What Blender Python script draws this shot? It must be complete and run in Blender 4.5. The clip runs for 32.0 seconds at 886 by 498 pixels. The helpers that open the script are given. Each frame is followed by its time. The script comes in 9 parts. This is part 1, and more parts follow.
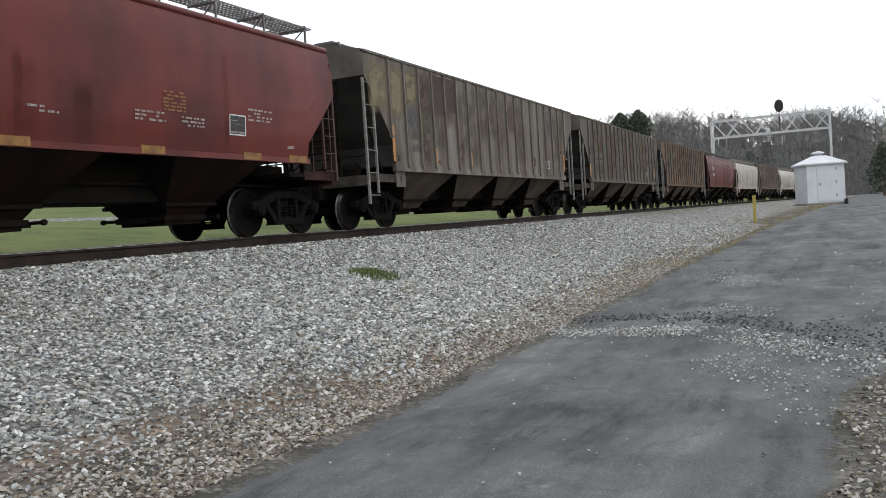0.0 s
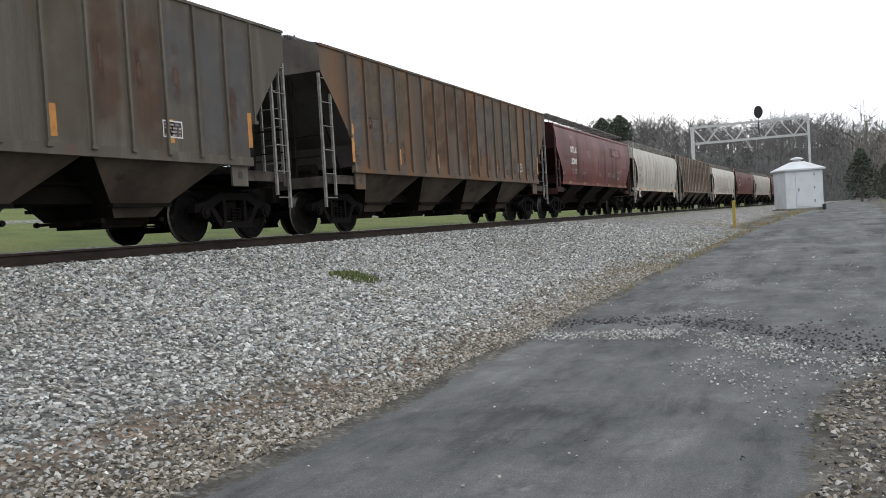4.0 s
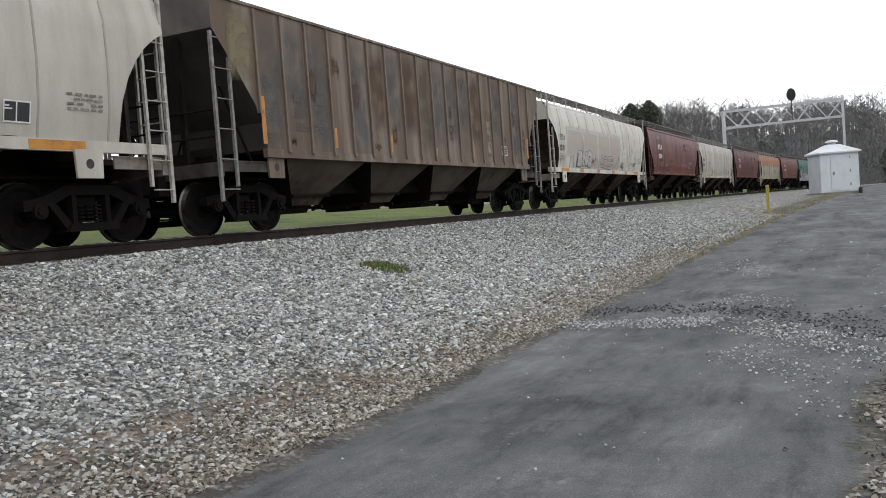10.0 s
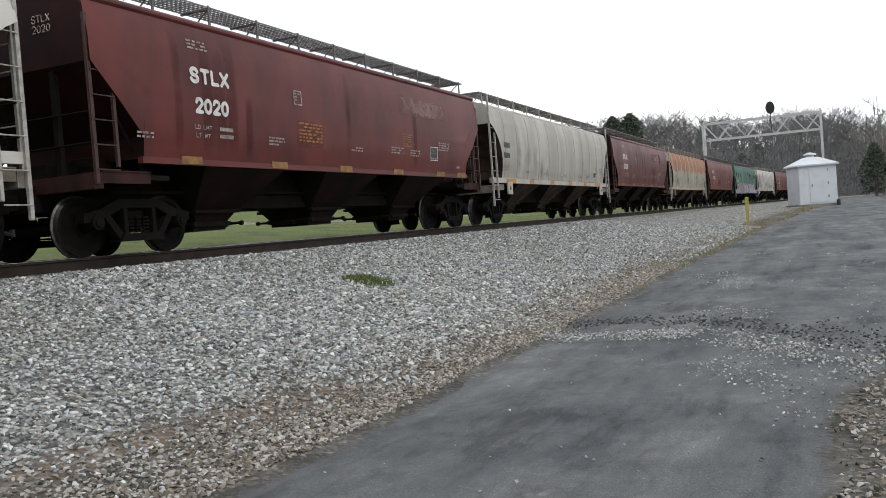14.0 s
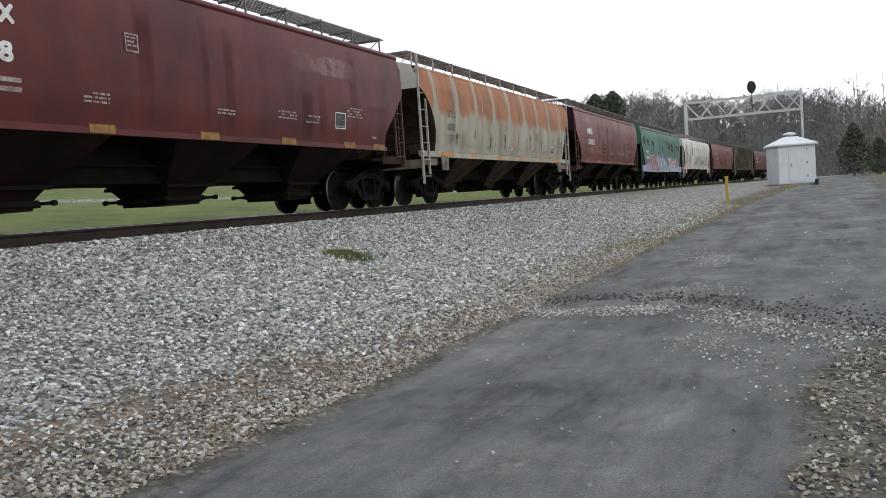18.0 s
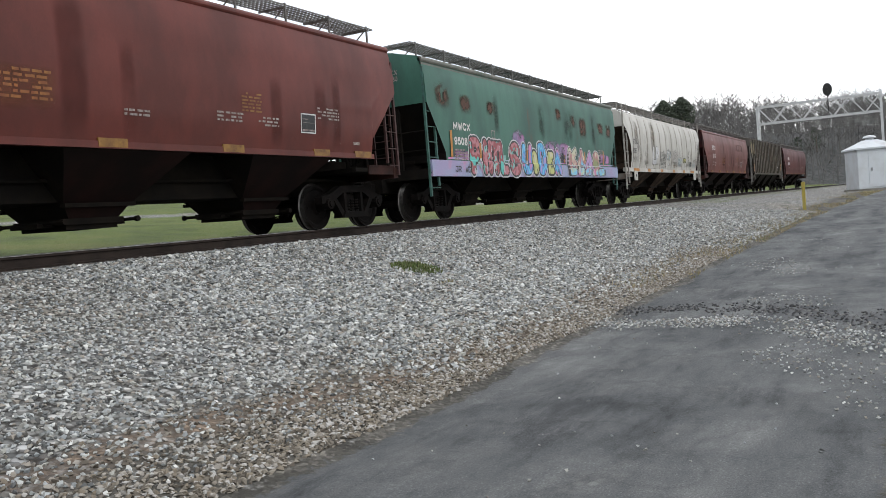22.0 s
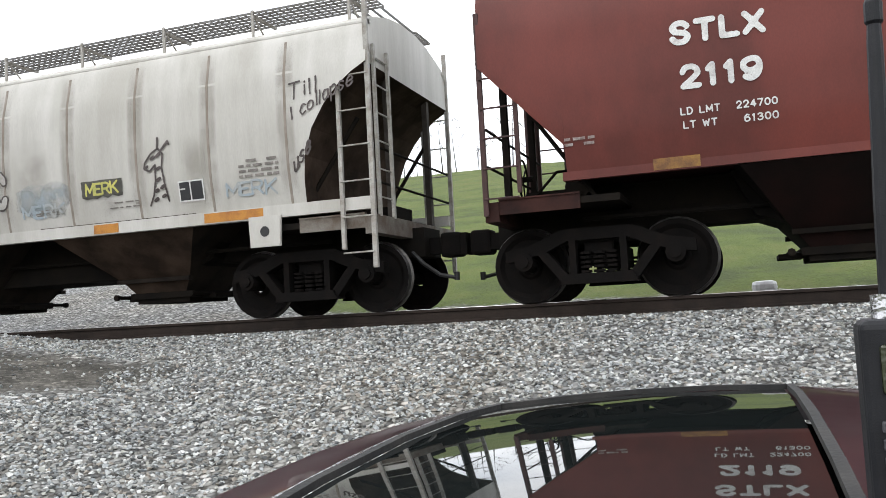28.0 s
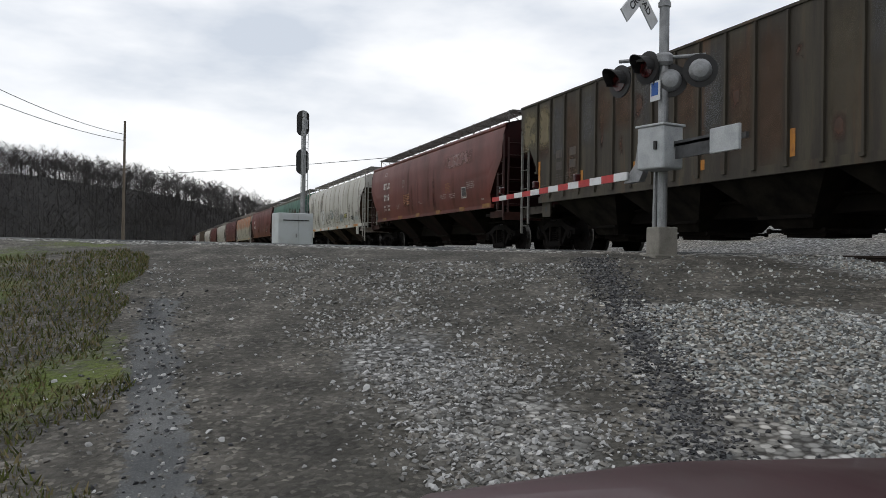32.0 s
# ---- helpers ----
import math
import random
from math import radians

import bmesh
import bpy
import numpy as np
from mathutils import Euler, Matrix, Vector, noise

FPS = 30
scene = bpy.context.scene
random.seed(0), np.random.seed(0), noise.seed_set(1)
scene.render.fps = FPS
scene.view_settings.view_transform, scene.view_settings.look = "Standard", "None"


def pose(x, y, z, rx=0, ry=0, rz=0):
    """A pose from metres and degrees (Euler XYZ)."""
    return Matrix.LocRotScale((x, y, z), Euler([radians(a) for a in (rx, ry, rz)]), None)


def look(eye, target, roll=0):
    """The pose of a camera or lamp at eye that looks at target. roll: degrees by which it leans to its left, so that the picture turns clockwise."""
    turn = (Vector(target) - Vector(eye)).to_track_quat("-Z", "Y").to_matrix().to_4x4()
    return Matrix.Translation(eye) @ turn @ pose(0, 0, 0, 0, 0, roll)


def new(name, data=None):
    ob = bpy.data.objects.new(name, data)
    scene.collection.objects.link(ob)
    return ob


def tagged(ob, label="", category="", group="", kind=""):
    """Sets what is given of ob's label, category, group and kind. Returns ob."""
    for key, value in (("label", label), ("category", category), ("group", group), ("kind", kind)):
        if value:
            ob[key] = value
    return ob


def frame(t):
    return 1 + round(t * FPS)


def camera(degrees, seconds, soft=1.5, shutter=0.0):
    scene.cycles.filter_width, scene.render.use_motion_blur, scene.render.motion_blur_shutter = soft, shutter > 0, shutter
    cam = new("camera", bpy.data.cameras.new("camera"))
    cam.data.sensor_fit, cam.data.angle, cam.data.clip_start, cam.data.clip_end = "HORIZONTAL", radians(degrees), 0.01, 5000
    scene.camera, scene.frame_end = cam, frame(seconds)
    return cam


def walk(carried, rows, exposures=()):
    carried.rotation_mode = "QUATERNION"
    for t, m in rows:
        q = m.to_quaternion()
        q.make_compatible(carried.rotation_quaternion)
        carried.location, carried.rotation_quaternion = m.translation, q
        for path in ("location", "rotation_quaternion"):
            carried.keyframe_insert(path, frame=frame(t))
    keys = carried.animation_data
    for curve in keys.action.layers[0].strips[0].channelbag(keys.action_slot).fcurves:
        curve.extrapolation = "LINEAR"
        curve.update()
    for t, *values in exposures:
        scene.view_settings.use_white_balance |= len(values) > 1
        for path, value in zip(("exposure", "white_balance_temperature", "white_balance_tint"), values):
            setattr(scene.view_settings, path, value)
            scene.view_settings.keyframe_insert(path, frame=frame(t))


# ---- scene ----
cam = camera(55.4, 32.0, soft=0.75)
PATH = [
    (0, pose(-0.037, 0.038, 1.646, 88.05, 3.70, -64.87)),
    (0.5, pose(-0.023, 0.025, 1.634, 87.64, 3.71, -64.96)),
    (1, pose(-0.016, 0.018, 1.627, 87.59, 3.59, -65.48)),
    (1.5, pose(-0.018, 0.021, 1.623, 87.63, 3.64, -65.27)),
    (2, pose(-0.016, 0.022, 1.622, 87.82, 3.51, -65.37)),
    (2.5, pose(-0.017, 0.026, 1.622, 87.96, 3.54, -65.93)),
    (3, pose(-0.015, 0.029, 1.623, 88.23, 3.59, -65.94)),
    (3.5, pose(-0.011, 0.035, 1.626, 88.30, 3.42, -65.83)),
    (5.5, pose(0.015, 0.072, 1.648, 87.75, 3.50, -67.55)),
    (6, pose(0.006, 0.076, 1.657, 87.80, 3.24, -67.48)),
    (6.5, pose(0.019, 0.073, 1.643, 87.97, 3.48, -67.15)),
    (7, pose(0.015, 0.069, 1.647, 87.88, 3.51, -67.30)),
    (7.5, pose(0.016, 0.067, 1.641, 87.27, 3.65, -67.53)),
    (8, pose(0.029, 0.083, 1.642, 87.67, 3.76, -66.37)),
    (8.5, pose(0.037, 0.081, 1.638, 87.70, 3.78, -65.87)),
    (9, pose(0.048, 0.088, 1.632, 87.47, 3.79, -65.30)),
    (9.5, pose(0.045, 0.085, 1.631, 87.51, 3.84, -64.89)),
    (10, pose(0.059, 0.096, 1.635, 87.62, 4.20, -64.16)),
    (10.5, pose(0.062, 0.101, 1.635, 87.75, 4.13, -64.06)),
    (11, pose(0.064, 0.105, 1.638, 87.87, 4.03, -63.78)),
    (11.5, pose(0.099, 0.119, 1.627, 88.26, 4.24, -62.51)),
    (12, pose(0.079, 0.108, 1.627, 88.37, 4.41, -62.23)),
    (12.5, pose(0.062, 0.089, 1.632, 88.44, 4.80, -62.86)),
    (13, pose(0.048, 0.080, 1.640, 88.21, 4.80, -63.70)),
    (13.5, pose(0.029, 0.061, 1.648, 88.26, 4.81, -64.77)),
    (14, pose(0.012, 0.059, 1.651, 88.36, 4.31, -65.31)),
    (14.5, pose(0.012, 0.057, 1.646, 87.75, 4.18, -66.05)),
    (16.5, pose(-0.073, -0.026, 1.613, 87.29, 3.84, -66.06)),
    (17, pose(-0.044, -0.005, 1.612, 87.24, 3.67, -66.19)),
    (17.5, pose(0.006, 0.050, 1.627, 86.87, 3.71, -66.48)),
    (18, pose(-0.013, 0.031, 1.634, 86.69, 3.85, -66.54)),
    (18.5, pose(-0.023, 0.038, 1.626, 86.63, 3.89, -66.37)),
    (19, pose(0.009, 0.072, 1.644, 86.67, 3.72, -66.22)),
    (19.5, pose(-0.009, 0.038, 1.630, 86.84, 4.00, -65.81)),
    (20, pose(-0.010, 0.038, 1.652, 86.73, 3.72, -66.01)),
    (20.5, pose(0.012, 0.062, 1.639, 86.81, 4.11, -65.49)),
    (21, pose(0.063, 0.091, 1.658, 86.77, 3.80, -64.77)),
    (21.5, pose(0.038, 0.066, 1.625, 87.50, 4.61, -63.98)),
    (22, pose(0.070, 0.085, 1.641, 87.75, 4.63, -62.04)),
    (22.5, pose(0.112, 0.104, 1.632, 88.07, 4.74, -61.03)),
    (23, pose(0.202, 0.181, 1.624, 90.28, 5.21, -58.42)),
    (23.4, pose(0.231, 0.182, 1.603, 89.41, 2.08, -55.13)),
    (23.5, pose(0.251, 0.192, 1.598, 91.29, 5.77, -53.80)),
    (24, pose(0.261, 0.186, 1.632, 90.84, 4.49, -52.11)),
    (24.5, pose(0.309, 0.216, 1.637, 91.03, 4.63, -51.21)),
    (26.5, pose(0.275, -0.120, 1.545, 95.42, 4.33, -19.95)),
    (27, pose(0.158, -0.046, 1.585, 97.09, 4.49, -3.55)),
    (27.3, pose(0.046, -0.042, 1.575, 95.45, 4.24, 5.39)),
    (27.5, pose(-0.009, -0.031, 1.577, 94.88, 5.63, 12.01)),
    (27.6, pose(-0.032, -0.027, 1.579, 95.25, 5.70, 13.99)),
    (27.8, pose(-0.080, 0.000, 1.565, 94.32, 5.26, 15.49)),
    (28, pose(-0.121, 0.022, 1.556, 94.08, 3.13, 19.26)),
    (28.2, pose(-0.128, 0.004, 1.556, 94.89, 0.58, 24.18)),
    (28.4, pose(-0.139, -0.014, 1.558, 93.83, -1.23, 28.87)),
    (28.6, pose(-0.156, -0.016, 1.551, 94.09, -1.21, 35.18)),
    (29, pose(-0.167, -0.062, 1.542, 95.04, -0.19, 44.88)),
    (29.5, pose(-0.190, -0.104, 1.485, 93.67, -0.71, 54.88)),
    (30, pose(-0.206, -0.095, 1.500, 92.45, 0.06, 62.30)),
    (30.2, pose(-0.187, -0.096, 1.506, 91.89, 2.03, 64.25)),
    (30.3, pose(-0.188, -0.103, 1.503, 91.34, 0.70, 64.35)),
    (30.5, pose(-0.209, -0.127, 1.487, 91.72, -0.09, 65.74)),
    (31, pose(-0.229, -0.139, 1.484, 91.61, -0.06, 68.94)),
    (31.5, pose(-0.224, -0.144, 1.483, 90.49, -0.63, 70.24)),
    (32, pose(-0.250, -0.153, 1.469, 90.44, -0.82, 70.91)),
]
EXPOSURES = [(0.0, 0.45), (8.0, 0.40), (14.0, 0.38), (17.0, 0.36), (20.0, 0.40), (22.0, 0.45), (24.0, 0.6), (26.5, 0.72), (28.0, 0.92), (28.4, 1.3), (29.0, 1.45), (29.4, 1.0), (29.8, 0.34), (30.3, 0.0), (31.0, -0.25), (32.0, -0.3)]
walk(cam, PATH, EXPOSURES)

# ---- light ----
world = bpy.data.worlds.new("overcast_sky")
scene.world = world
world.use_nodes = True
wn, wl = world.node_tree.nodes, world.node_tree.links
wn.clear()
w_out = wn.new("ShaderNodeOutputWorld")
w_bg = wn.new("ShaderNodeBackground")
w_sky = wn.new("ShaderNodeTexSky")
w_sky.sky_type, w_sky.sun_disc = "NISHITA", False
w_sky.sun_elevation, w_sky.sun_rotation = radians(38), radians(200)
w_co = wn.new("ShaderNodeTexCoord")
w_map = wn.new("ShaderNodeMapping")
w_map.inputs["Scale"].default_value = (1.0, 1.0, 3.2)
w_noise = wn.new("ShaderNodeTexNoise")
w_noise.inputs["Scale"].default_value, w_noise.inputs["Detail"].default_value = 2.6, 6
w_noise.inputs["Roughness"].default_value = 0.52
w_ramp = wn.new("ShaderNodeValToRGB")
w_ramp.color_ramp.elements[0].position, w_ramp.color_ramp.elements[0].color = 0.36, (8.5, 9.2, 10.3, 1)
w_ramp.color_ramp.elements[1].position, w_ramp.color_ramp.elements[1].color = 0.62, (14.8, 14.8, 14.9, 1)
w_mix = wn.new("ShaderNodeMix")
w_mix.data_type = "RGBA"
w_mix.inputs["Factor"].default_value = 0.9
wl.new(w_co.outputs["Generated"], w_map.inputs["Vector"])
wl.new(w_map.outputs["Vector"], w_noise.inputs["Vector"])
wl.new(w_noise.outputs["Fac"], w_ramp.inputs["Fac"])
wl.new(w_sky.outputs["Color"], w_mix.inputs["A"])
wl.new(w_ramp.outputs["Color"], w_mix.inputs["B"])
wl.new(w_mix.outputs["Result"], w_bg.inputs["Color"])
wl.new(w_bg.outputs["Background"], w_out.inputs["Surface"])
w_bg.inputs["Strength"].default_value = 0.1
sun = new("sun", bpy.data.lights.new("sun", "SUN"))
sun.data.energy, sun.data.angle, sun.data.color = 0.5, radians(25), (1.0, 0.97, 0.93)
sun.matrix_world = look((0, 0, 60), (12, 28, 22))


# ---- materials ----
def mat(name, base, rough=0.7, metal=0.0, second=None, amount=0.5, scale=3.0, fine=0.12, bump=0.15, stretch=(1, 1, 1), fine_scale=60.0, spec=0.4, vary=0.0, third=None, third_at=(0.62, 0.72), third_scale=1.3):
    """A painted, dirty or worn surface: base colour, blotches of a second colour, patches of a third, fine grain and bump."""
    m = bpy.data.materials.new(name)
    m.use_nodes = True
    n, l = m.node_tree.nodes, m.node_tree.links
    b = n["Principled BSDF"]
    b.inputs["Roughness"].default_value, b.inputs["Metallic"].default_value = rough, metal
    b.inputs["Specular IOR Level"].default_value = spec
    co = n.new("ShaderNodeTexCoord")
    mp = n.new("ShaderNodeMapping")
    mp.inputs["Scale"].default_value = stretch
    l.new(co.outputs["Object"], mp.inputs["Vector"])
    src = mp.outputs["Vector"]
    if vary:
        info = n.new("ShaderNodeObjectInfo")
        add = n.new("ShaderNodeVectorMath")
        add.operation = "MULTIPLY_ADD"
        l.new(info.outputs["Random"], add.inputs[0])
        add.inputs[1].default_value = (37.0, 53.0, 29.0)
        l.new(src, add.inputs[2])
        src = add.outputs["Vector"]

    def noise_tex(sc, detail=5.0, rgh=0.6):
        t = n.new("ShaderNodeTexNoise")
        t.inputs["Scale"].default_value, t.inputs["Detail"].default_value, t.inputs["Roughness"].default_value = sc, detail, rgh
        l.new(src, t.inputs["Vector"])
        return t

    def ramp(tex, lo, hi):
        r = n.new("ShaderNodeMapRange")
        r.inputs["From Min"].default_value, r.inputs["From Max"].default_value = lo, hi
        l.new(tex.outputs["Fac"], r.inputs["Value"])
        return r.outputs["Result"]

    def mix(fac, a, c, kind="MIX"):
        x = n.new("ShaderNodeMix")
        x.data_type, x.blend_type = "RGBA", kind
        if isinstance(fac, float):
            x.inputs["Factor"].default_value = fac
        else:
            l.new(fac, x.inputs["Factor"])
        for sock, val in (("A", a), ("B", c)):
            if isinstance(val, tuple):
                x.inputs[sock].default_value = (*val, 1)
            else:
                l.new(val, x.inputs[sock])
        return x.outputs["Result"]

    big = noise_tex(scale)
    col = base
    if second:
        r = ramp(big, 0.62 - 0.4 * amount, 0.86 - 0.4 * amount)
        col = mix(r, base, second)
    if third:
        t3 = noise_tex(third_scale, 4.0)
        col = mix(ramp(t3, *third_at), col, third)
    grain = noise_tex(fine_scale, 3.0, 0.7)
    g = ramp(grain, 0.3, 0.7)
    dark = mix(g, (1 - fine * 2.2,) * 3, (1 + fine * 0.6,) * 3)
    col = mix(1.0, col, dark, "MULTIPLY")
    if vary:
        hs = n.new("ShaderNodeMapRange")
        l.new(info.outputs["Random"], hs.inputs["Value"])
        hs.inputs["To Min"].default_value, hs.inputs["To Max"].default_value = 1 - vary, 1 + vary
        col = mix(1.0, col, (1.0, 1.0, 1.0), "MULTIPLY")
        sc = n.new("ShaderNodeVectorMath")
        sc.operation = "SCALE"
        l.new(col, sc.inputs[0])
        l.new(hs.outputs["Result"], sc.inputs["Scale"])
        col = sc.outputs["Vector"]
    if isinstance(col, tuple):
        b.inputs["Base Color"].default_value = (*col, 1)
    else:
        l.new(col, b.inputs["Base Color"])
    rr = n.new("ShaderNodeMapRange")
    rr.inputs["To Min"].default_value, rr.inputs["To Max"].default_value = max(rough - 0.12, 0.03), min(rough + 0.12, 1)
    l.new(big.outputs["Fac"], rr.inputs["Value"])
    l.new(rr.outputs["Result"], b.inputs["Roughness"])
    if bump:
        bp = n.new("ShaderNodeBump")
        bp.inputs["Strength"].default_value, bp.inputs["Distance"].default_value = bump, 0.02
        l.new(grain.outputs["Fac"], bp.inputs["Height"])
        l.new(bp.outputs["Normal"], b.inputs["Normal"])
    return m


STREAK = (1.6, 1.6, 0.22)
M_RED = mat("oxide_red_paint", (0.112, 0.0200, 0.0165), 0.45, spec=0.2, second=(0.066, 0.0150, 0.0130), amount=0.6, scale=0.8, stretch=(1.0, 1.0, 0.5), fine=0.05, bump=0.03, vary=0.10)
M_MAROON = mat("maroon_paint", (0.090, 0.0158, 0.0150), 0.45, spec=0.2, second=(0.054, 0.0122, 0.0125), amount=0.6, scale=0.8, stretch=(1.0, 1.0, 0.5), fine=0.05, bump=0.03, vary=0.10)
M_BRICK = mat("brick_red_paint", (0.130, 0.0310, 0.0240), 0.45, spec=0.2, second=(0.082, 0.0225, 0.0180), amount=0.6, scale=0.8, stretch=(1.0, 1.0, 0.5), fine=0.05, bump=0.03)
M_BUFFGREY = mat("rust_stained_buff_paint", (0.064, 0.054, 0.034), 0.75, second=(0.036, 0.030, 0.023), amount=0.8, scale=1.5, stretch=(2.2, 2.2, 0.16), fine=0.1, bump=0.06, third=(0.14, 0.068, 0.03), third_at=(0.56, 0.78), third_scale=0.9)
M_MIDWHITE = mat("dusty_white_paint", (0.46, 0.44, 0.40), 0.55, second=(0.36, 0.335, 0.295), amount=0.6, scale=1.0, stretch=STREAK, fine=0.04, bump=0.02)
M_CLEANWHITE = mat("lighter_white_paint", (0.47, 0.455, 0.425), 0.55, second=(0.36, 0.345, 0.31), amount=0.6, scale=1.0, stretch=STREAK, fine=0.04, bump=0.02)
M_BLUEGREY = mat("stained_blue_grey_paint", (0.185, 0.170, 0.152), 0.7, spec=0.3, second=(0.085, 0.068, 0.055), amount=0.8, scale=1.3, stretch=(2.0, 2.0, 0.16), fine=0.1, bump=0.05, third=(0.085, 0.055, 0.038), third_at=(0.6, 0.75), third_scale=0.6)
M_DUNGREY = mat("dun_weathered_grey_paint", (0.205, 0.168, 0.140), 0.7, spec=0.3, second=(0.105, 0.074, 0.055), amount=0.8, scale=1.3, stretch=(2.2, 2.2, 0.16), fine=0.06, bump=0.05)
M_RUSTGREY = mat("rusted_through_grey_paint", (0.125, 0.098, 0.074), 0.8, spec=0.25, second=(0.075, 0.055, 0.042), amount=0.8, scale=1.4, stretch=(2.2, 2.2, 0.16), fine=0.1, bump=0.06, third=(0.140, 0.072, 0.034), third_at=(0.47, 0.65), third_scale=0.7)
M_GREY = mat("weathered_grey_paint", (0.118, 0.102, 0.083), 0.75, second=(0.072, 0.060, 0.048), amount=0.85, scale=1.6, stretch=(2.2, 2.2, 0.16), fine=0.1, bump=0.06, vary=0.16, third=(0.105, 0.058, 0.03), third_at=(0.58, 0.78), third_scale=0.8)
M_WHITE = mat("dirty_white_paint", (0.381, 0.360, 0.320), 0.55, second=(0.292, 0.272, 0.235), amount=0.65, scale=1.0, stretch=STREAK, fine=0.04, bump=0.02, vary=0.06)
M_GREEN = mat("faded_green_paint", (0.037, 0.129, 0.092), 0.55, second=(0.027, 0.085, 0.065), amount=0.6, scale=1.1, stretch=(0.884, 0.884, 0.340), fine=0.06, bump=0.03, third=(0.102, 0.044, 0.027), third_at=(0.66, 0.76), third_scale=1.1)


def rusted_cream():
    """Cream paint whose upper panels have rusted through between the seams, the rust running down in streaks."""
    m = mat("rust_streaked_cream_paint", (0.30, 0.29, 0.24), 0.75, second=(0.235, 0.205, 0.15), amount=0.6, scale=1.5, stretch=STREAK, fine=0.06, bump=0.04)
    n, l = m.node_tree.nodes, m.node_tree.links
    b = n["Principled BSDF"]
    old = b.inputs["Base Color"].links[0].from_socket
    co = n.new("ShaderNodeTexCoord")
    sep = n.new("ShaderNodeSeparateXYZ")
    l.new(co.outputs["Object"], sep.inputs["Vector"])

    def calc(op, a, c=0.0):
        x = n.new("ShaderNodeMath")
        x.operation = op
        for k, val in enumerate((a, c)):
            if isinstance(val, float):
                x.inputs[k].default_value = val
            else:
                l.new(val, x.inputs[k])
        return x.outputs["Value"]

    def noise_at(scale, stretch, rgh=0.65):
        mp = n.new("ShaderNodeMapping")
        mp.inputs["Scale"].default_value = stretch
        l.new(co.outputs["Object"], mp.inputs["Vector"])
        t = n.new("ShaderNodeTexNoise")
        t.inputs["Scale"].default_value, t.inputs["Detail"].default_value, t.inputs["Roughness"].default_value = scale, 6.0, rgh
        l.new(mp.outputs["Vector"], t.inputs["Vector"])
        return t.outputs["Fac"]

    panel = calc("ABSOLUTE", calc("SUBTRACT", calc("FRACT", calc("ADD", calc("DIVIDE", sep.outputs["X"], 1.6), 100.16)), 0.5))
    seam = calc("MULTIPLY", calc("MAXIMUM", calc("SUBTRACT", panel, 0.36), 0.0), 9.0)
    height = calc("MINIMUM", calc("MULTIPLY", calc("SUBTRACT", sep.outputs["Z"], 2.52), 2.6), 0.8)
    wobble = calc("MULTIPLY", calc("SUBTRACT", noise_at(1.4, (1.0, 1.0, 0.45)), 0.5), 2.0)
    streaks = calc("MULTIPLY", calc("SUBTRACT", noise_at(5.0, (1.0, 1.0, 0.08)), 0.5), 1.2)
    f = calc("ADD", calc("SUBTRACT", calc("ADD", height, wobble), seam), streaks)
    mr = n.new("ShaderNodeMapRange")
    mr.inputs["From Min"].default_value, mr.inputs["From Max"].default_value = -0.12, 0.42
    mr.inputs["To Max"].default_value = 0.93
    l.new(f, mr.inputs["Value"])
    hue = n.new("ShaderNodeValToRGB")
    hue.color_ramp.elements[0].position, hue.color_ramp.elements[0].color = 0.3, (0.17, 0.066, 0.032, 1)
    hue.color_ramp.elements[1].position, hue.color_ramp.elements[1].color = 0.7, (0.33, 0.122, 0.048, 1)
    l.new(noise_at(2.2, (1.0, 1.0, 0.5)), hue.inputs["Fac"])
    x = n.new("ShaderNodeMix")
    x.data_type = "RGBA"
    l.new(mr.outputs["Result"], x.inputs["Factor"])
    l.new(old, x.inputs["A"])
    l.new(hue.outputs["Color"], x.inputs["B"])
    l.new(x.outputs["Result"], b.inputs["Base Color"])
    return m


M_TAN = rusted_cream()
# shade between the white cars' bays is put into this colour
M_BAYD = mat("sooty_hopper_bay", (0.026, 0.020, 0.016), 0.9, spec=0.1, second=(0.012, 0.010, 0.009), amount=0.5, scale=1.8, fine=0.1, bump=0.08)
# grime, with the shade under the cars and between bays put into the colour
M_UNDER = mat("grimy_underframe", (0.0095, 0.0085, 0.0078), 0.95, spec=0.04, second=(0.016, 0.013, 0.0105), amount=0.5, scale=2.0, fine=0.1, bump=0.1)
# backlit darkness of the buff-grey car's bays is put into this copy
M_BAYBACKLIT = mat("black_sooty_bay", (0.022, 0.019, 0.015), 0.9, spec=0.06, second=(0.008, 0.007, 0.006), amount=0.5, scale=1.8, fine=0.1, bump=0.08)
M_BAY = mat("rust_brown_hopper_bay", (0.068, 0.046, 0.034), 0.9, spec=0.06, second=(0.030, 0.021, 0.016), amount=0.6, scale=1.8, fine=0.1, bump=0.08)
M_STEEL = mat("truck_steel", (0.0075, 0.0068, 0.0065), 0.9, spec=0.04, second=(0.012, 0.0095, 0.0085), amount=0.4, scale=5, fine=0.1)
M_TREAD = mat("worn_wheel_tread", (0.12, 0.115, 0.11), 0.45, metal=0.8, second=(0.05, 0.045, 0.04), scale=6)
M_LADDER_D = mat("dark_ladder_steel", (0.05, 0.042, 0.04), 0.7, second=(0.09, 0.06, 0.045), scale=6)
M_LADDER_W = mat("white_ladder_paint", (0.354, 0.340, 0.313), 0.6, second=(0.204, 0.177, 0.150), amount=0.5, scale=6)
M_LADDER_G = mat("green_ladder_paint", (0.04, 0.12, 0.1), 0.6, second=(0.03, 0.06, 0.05), amount=0.5, scale=6)
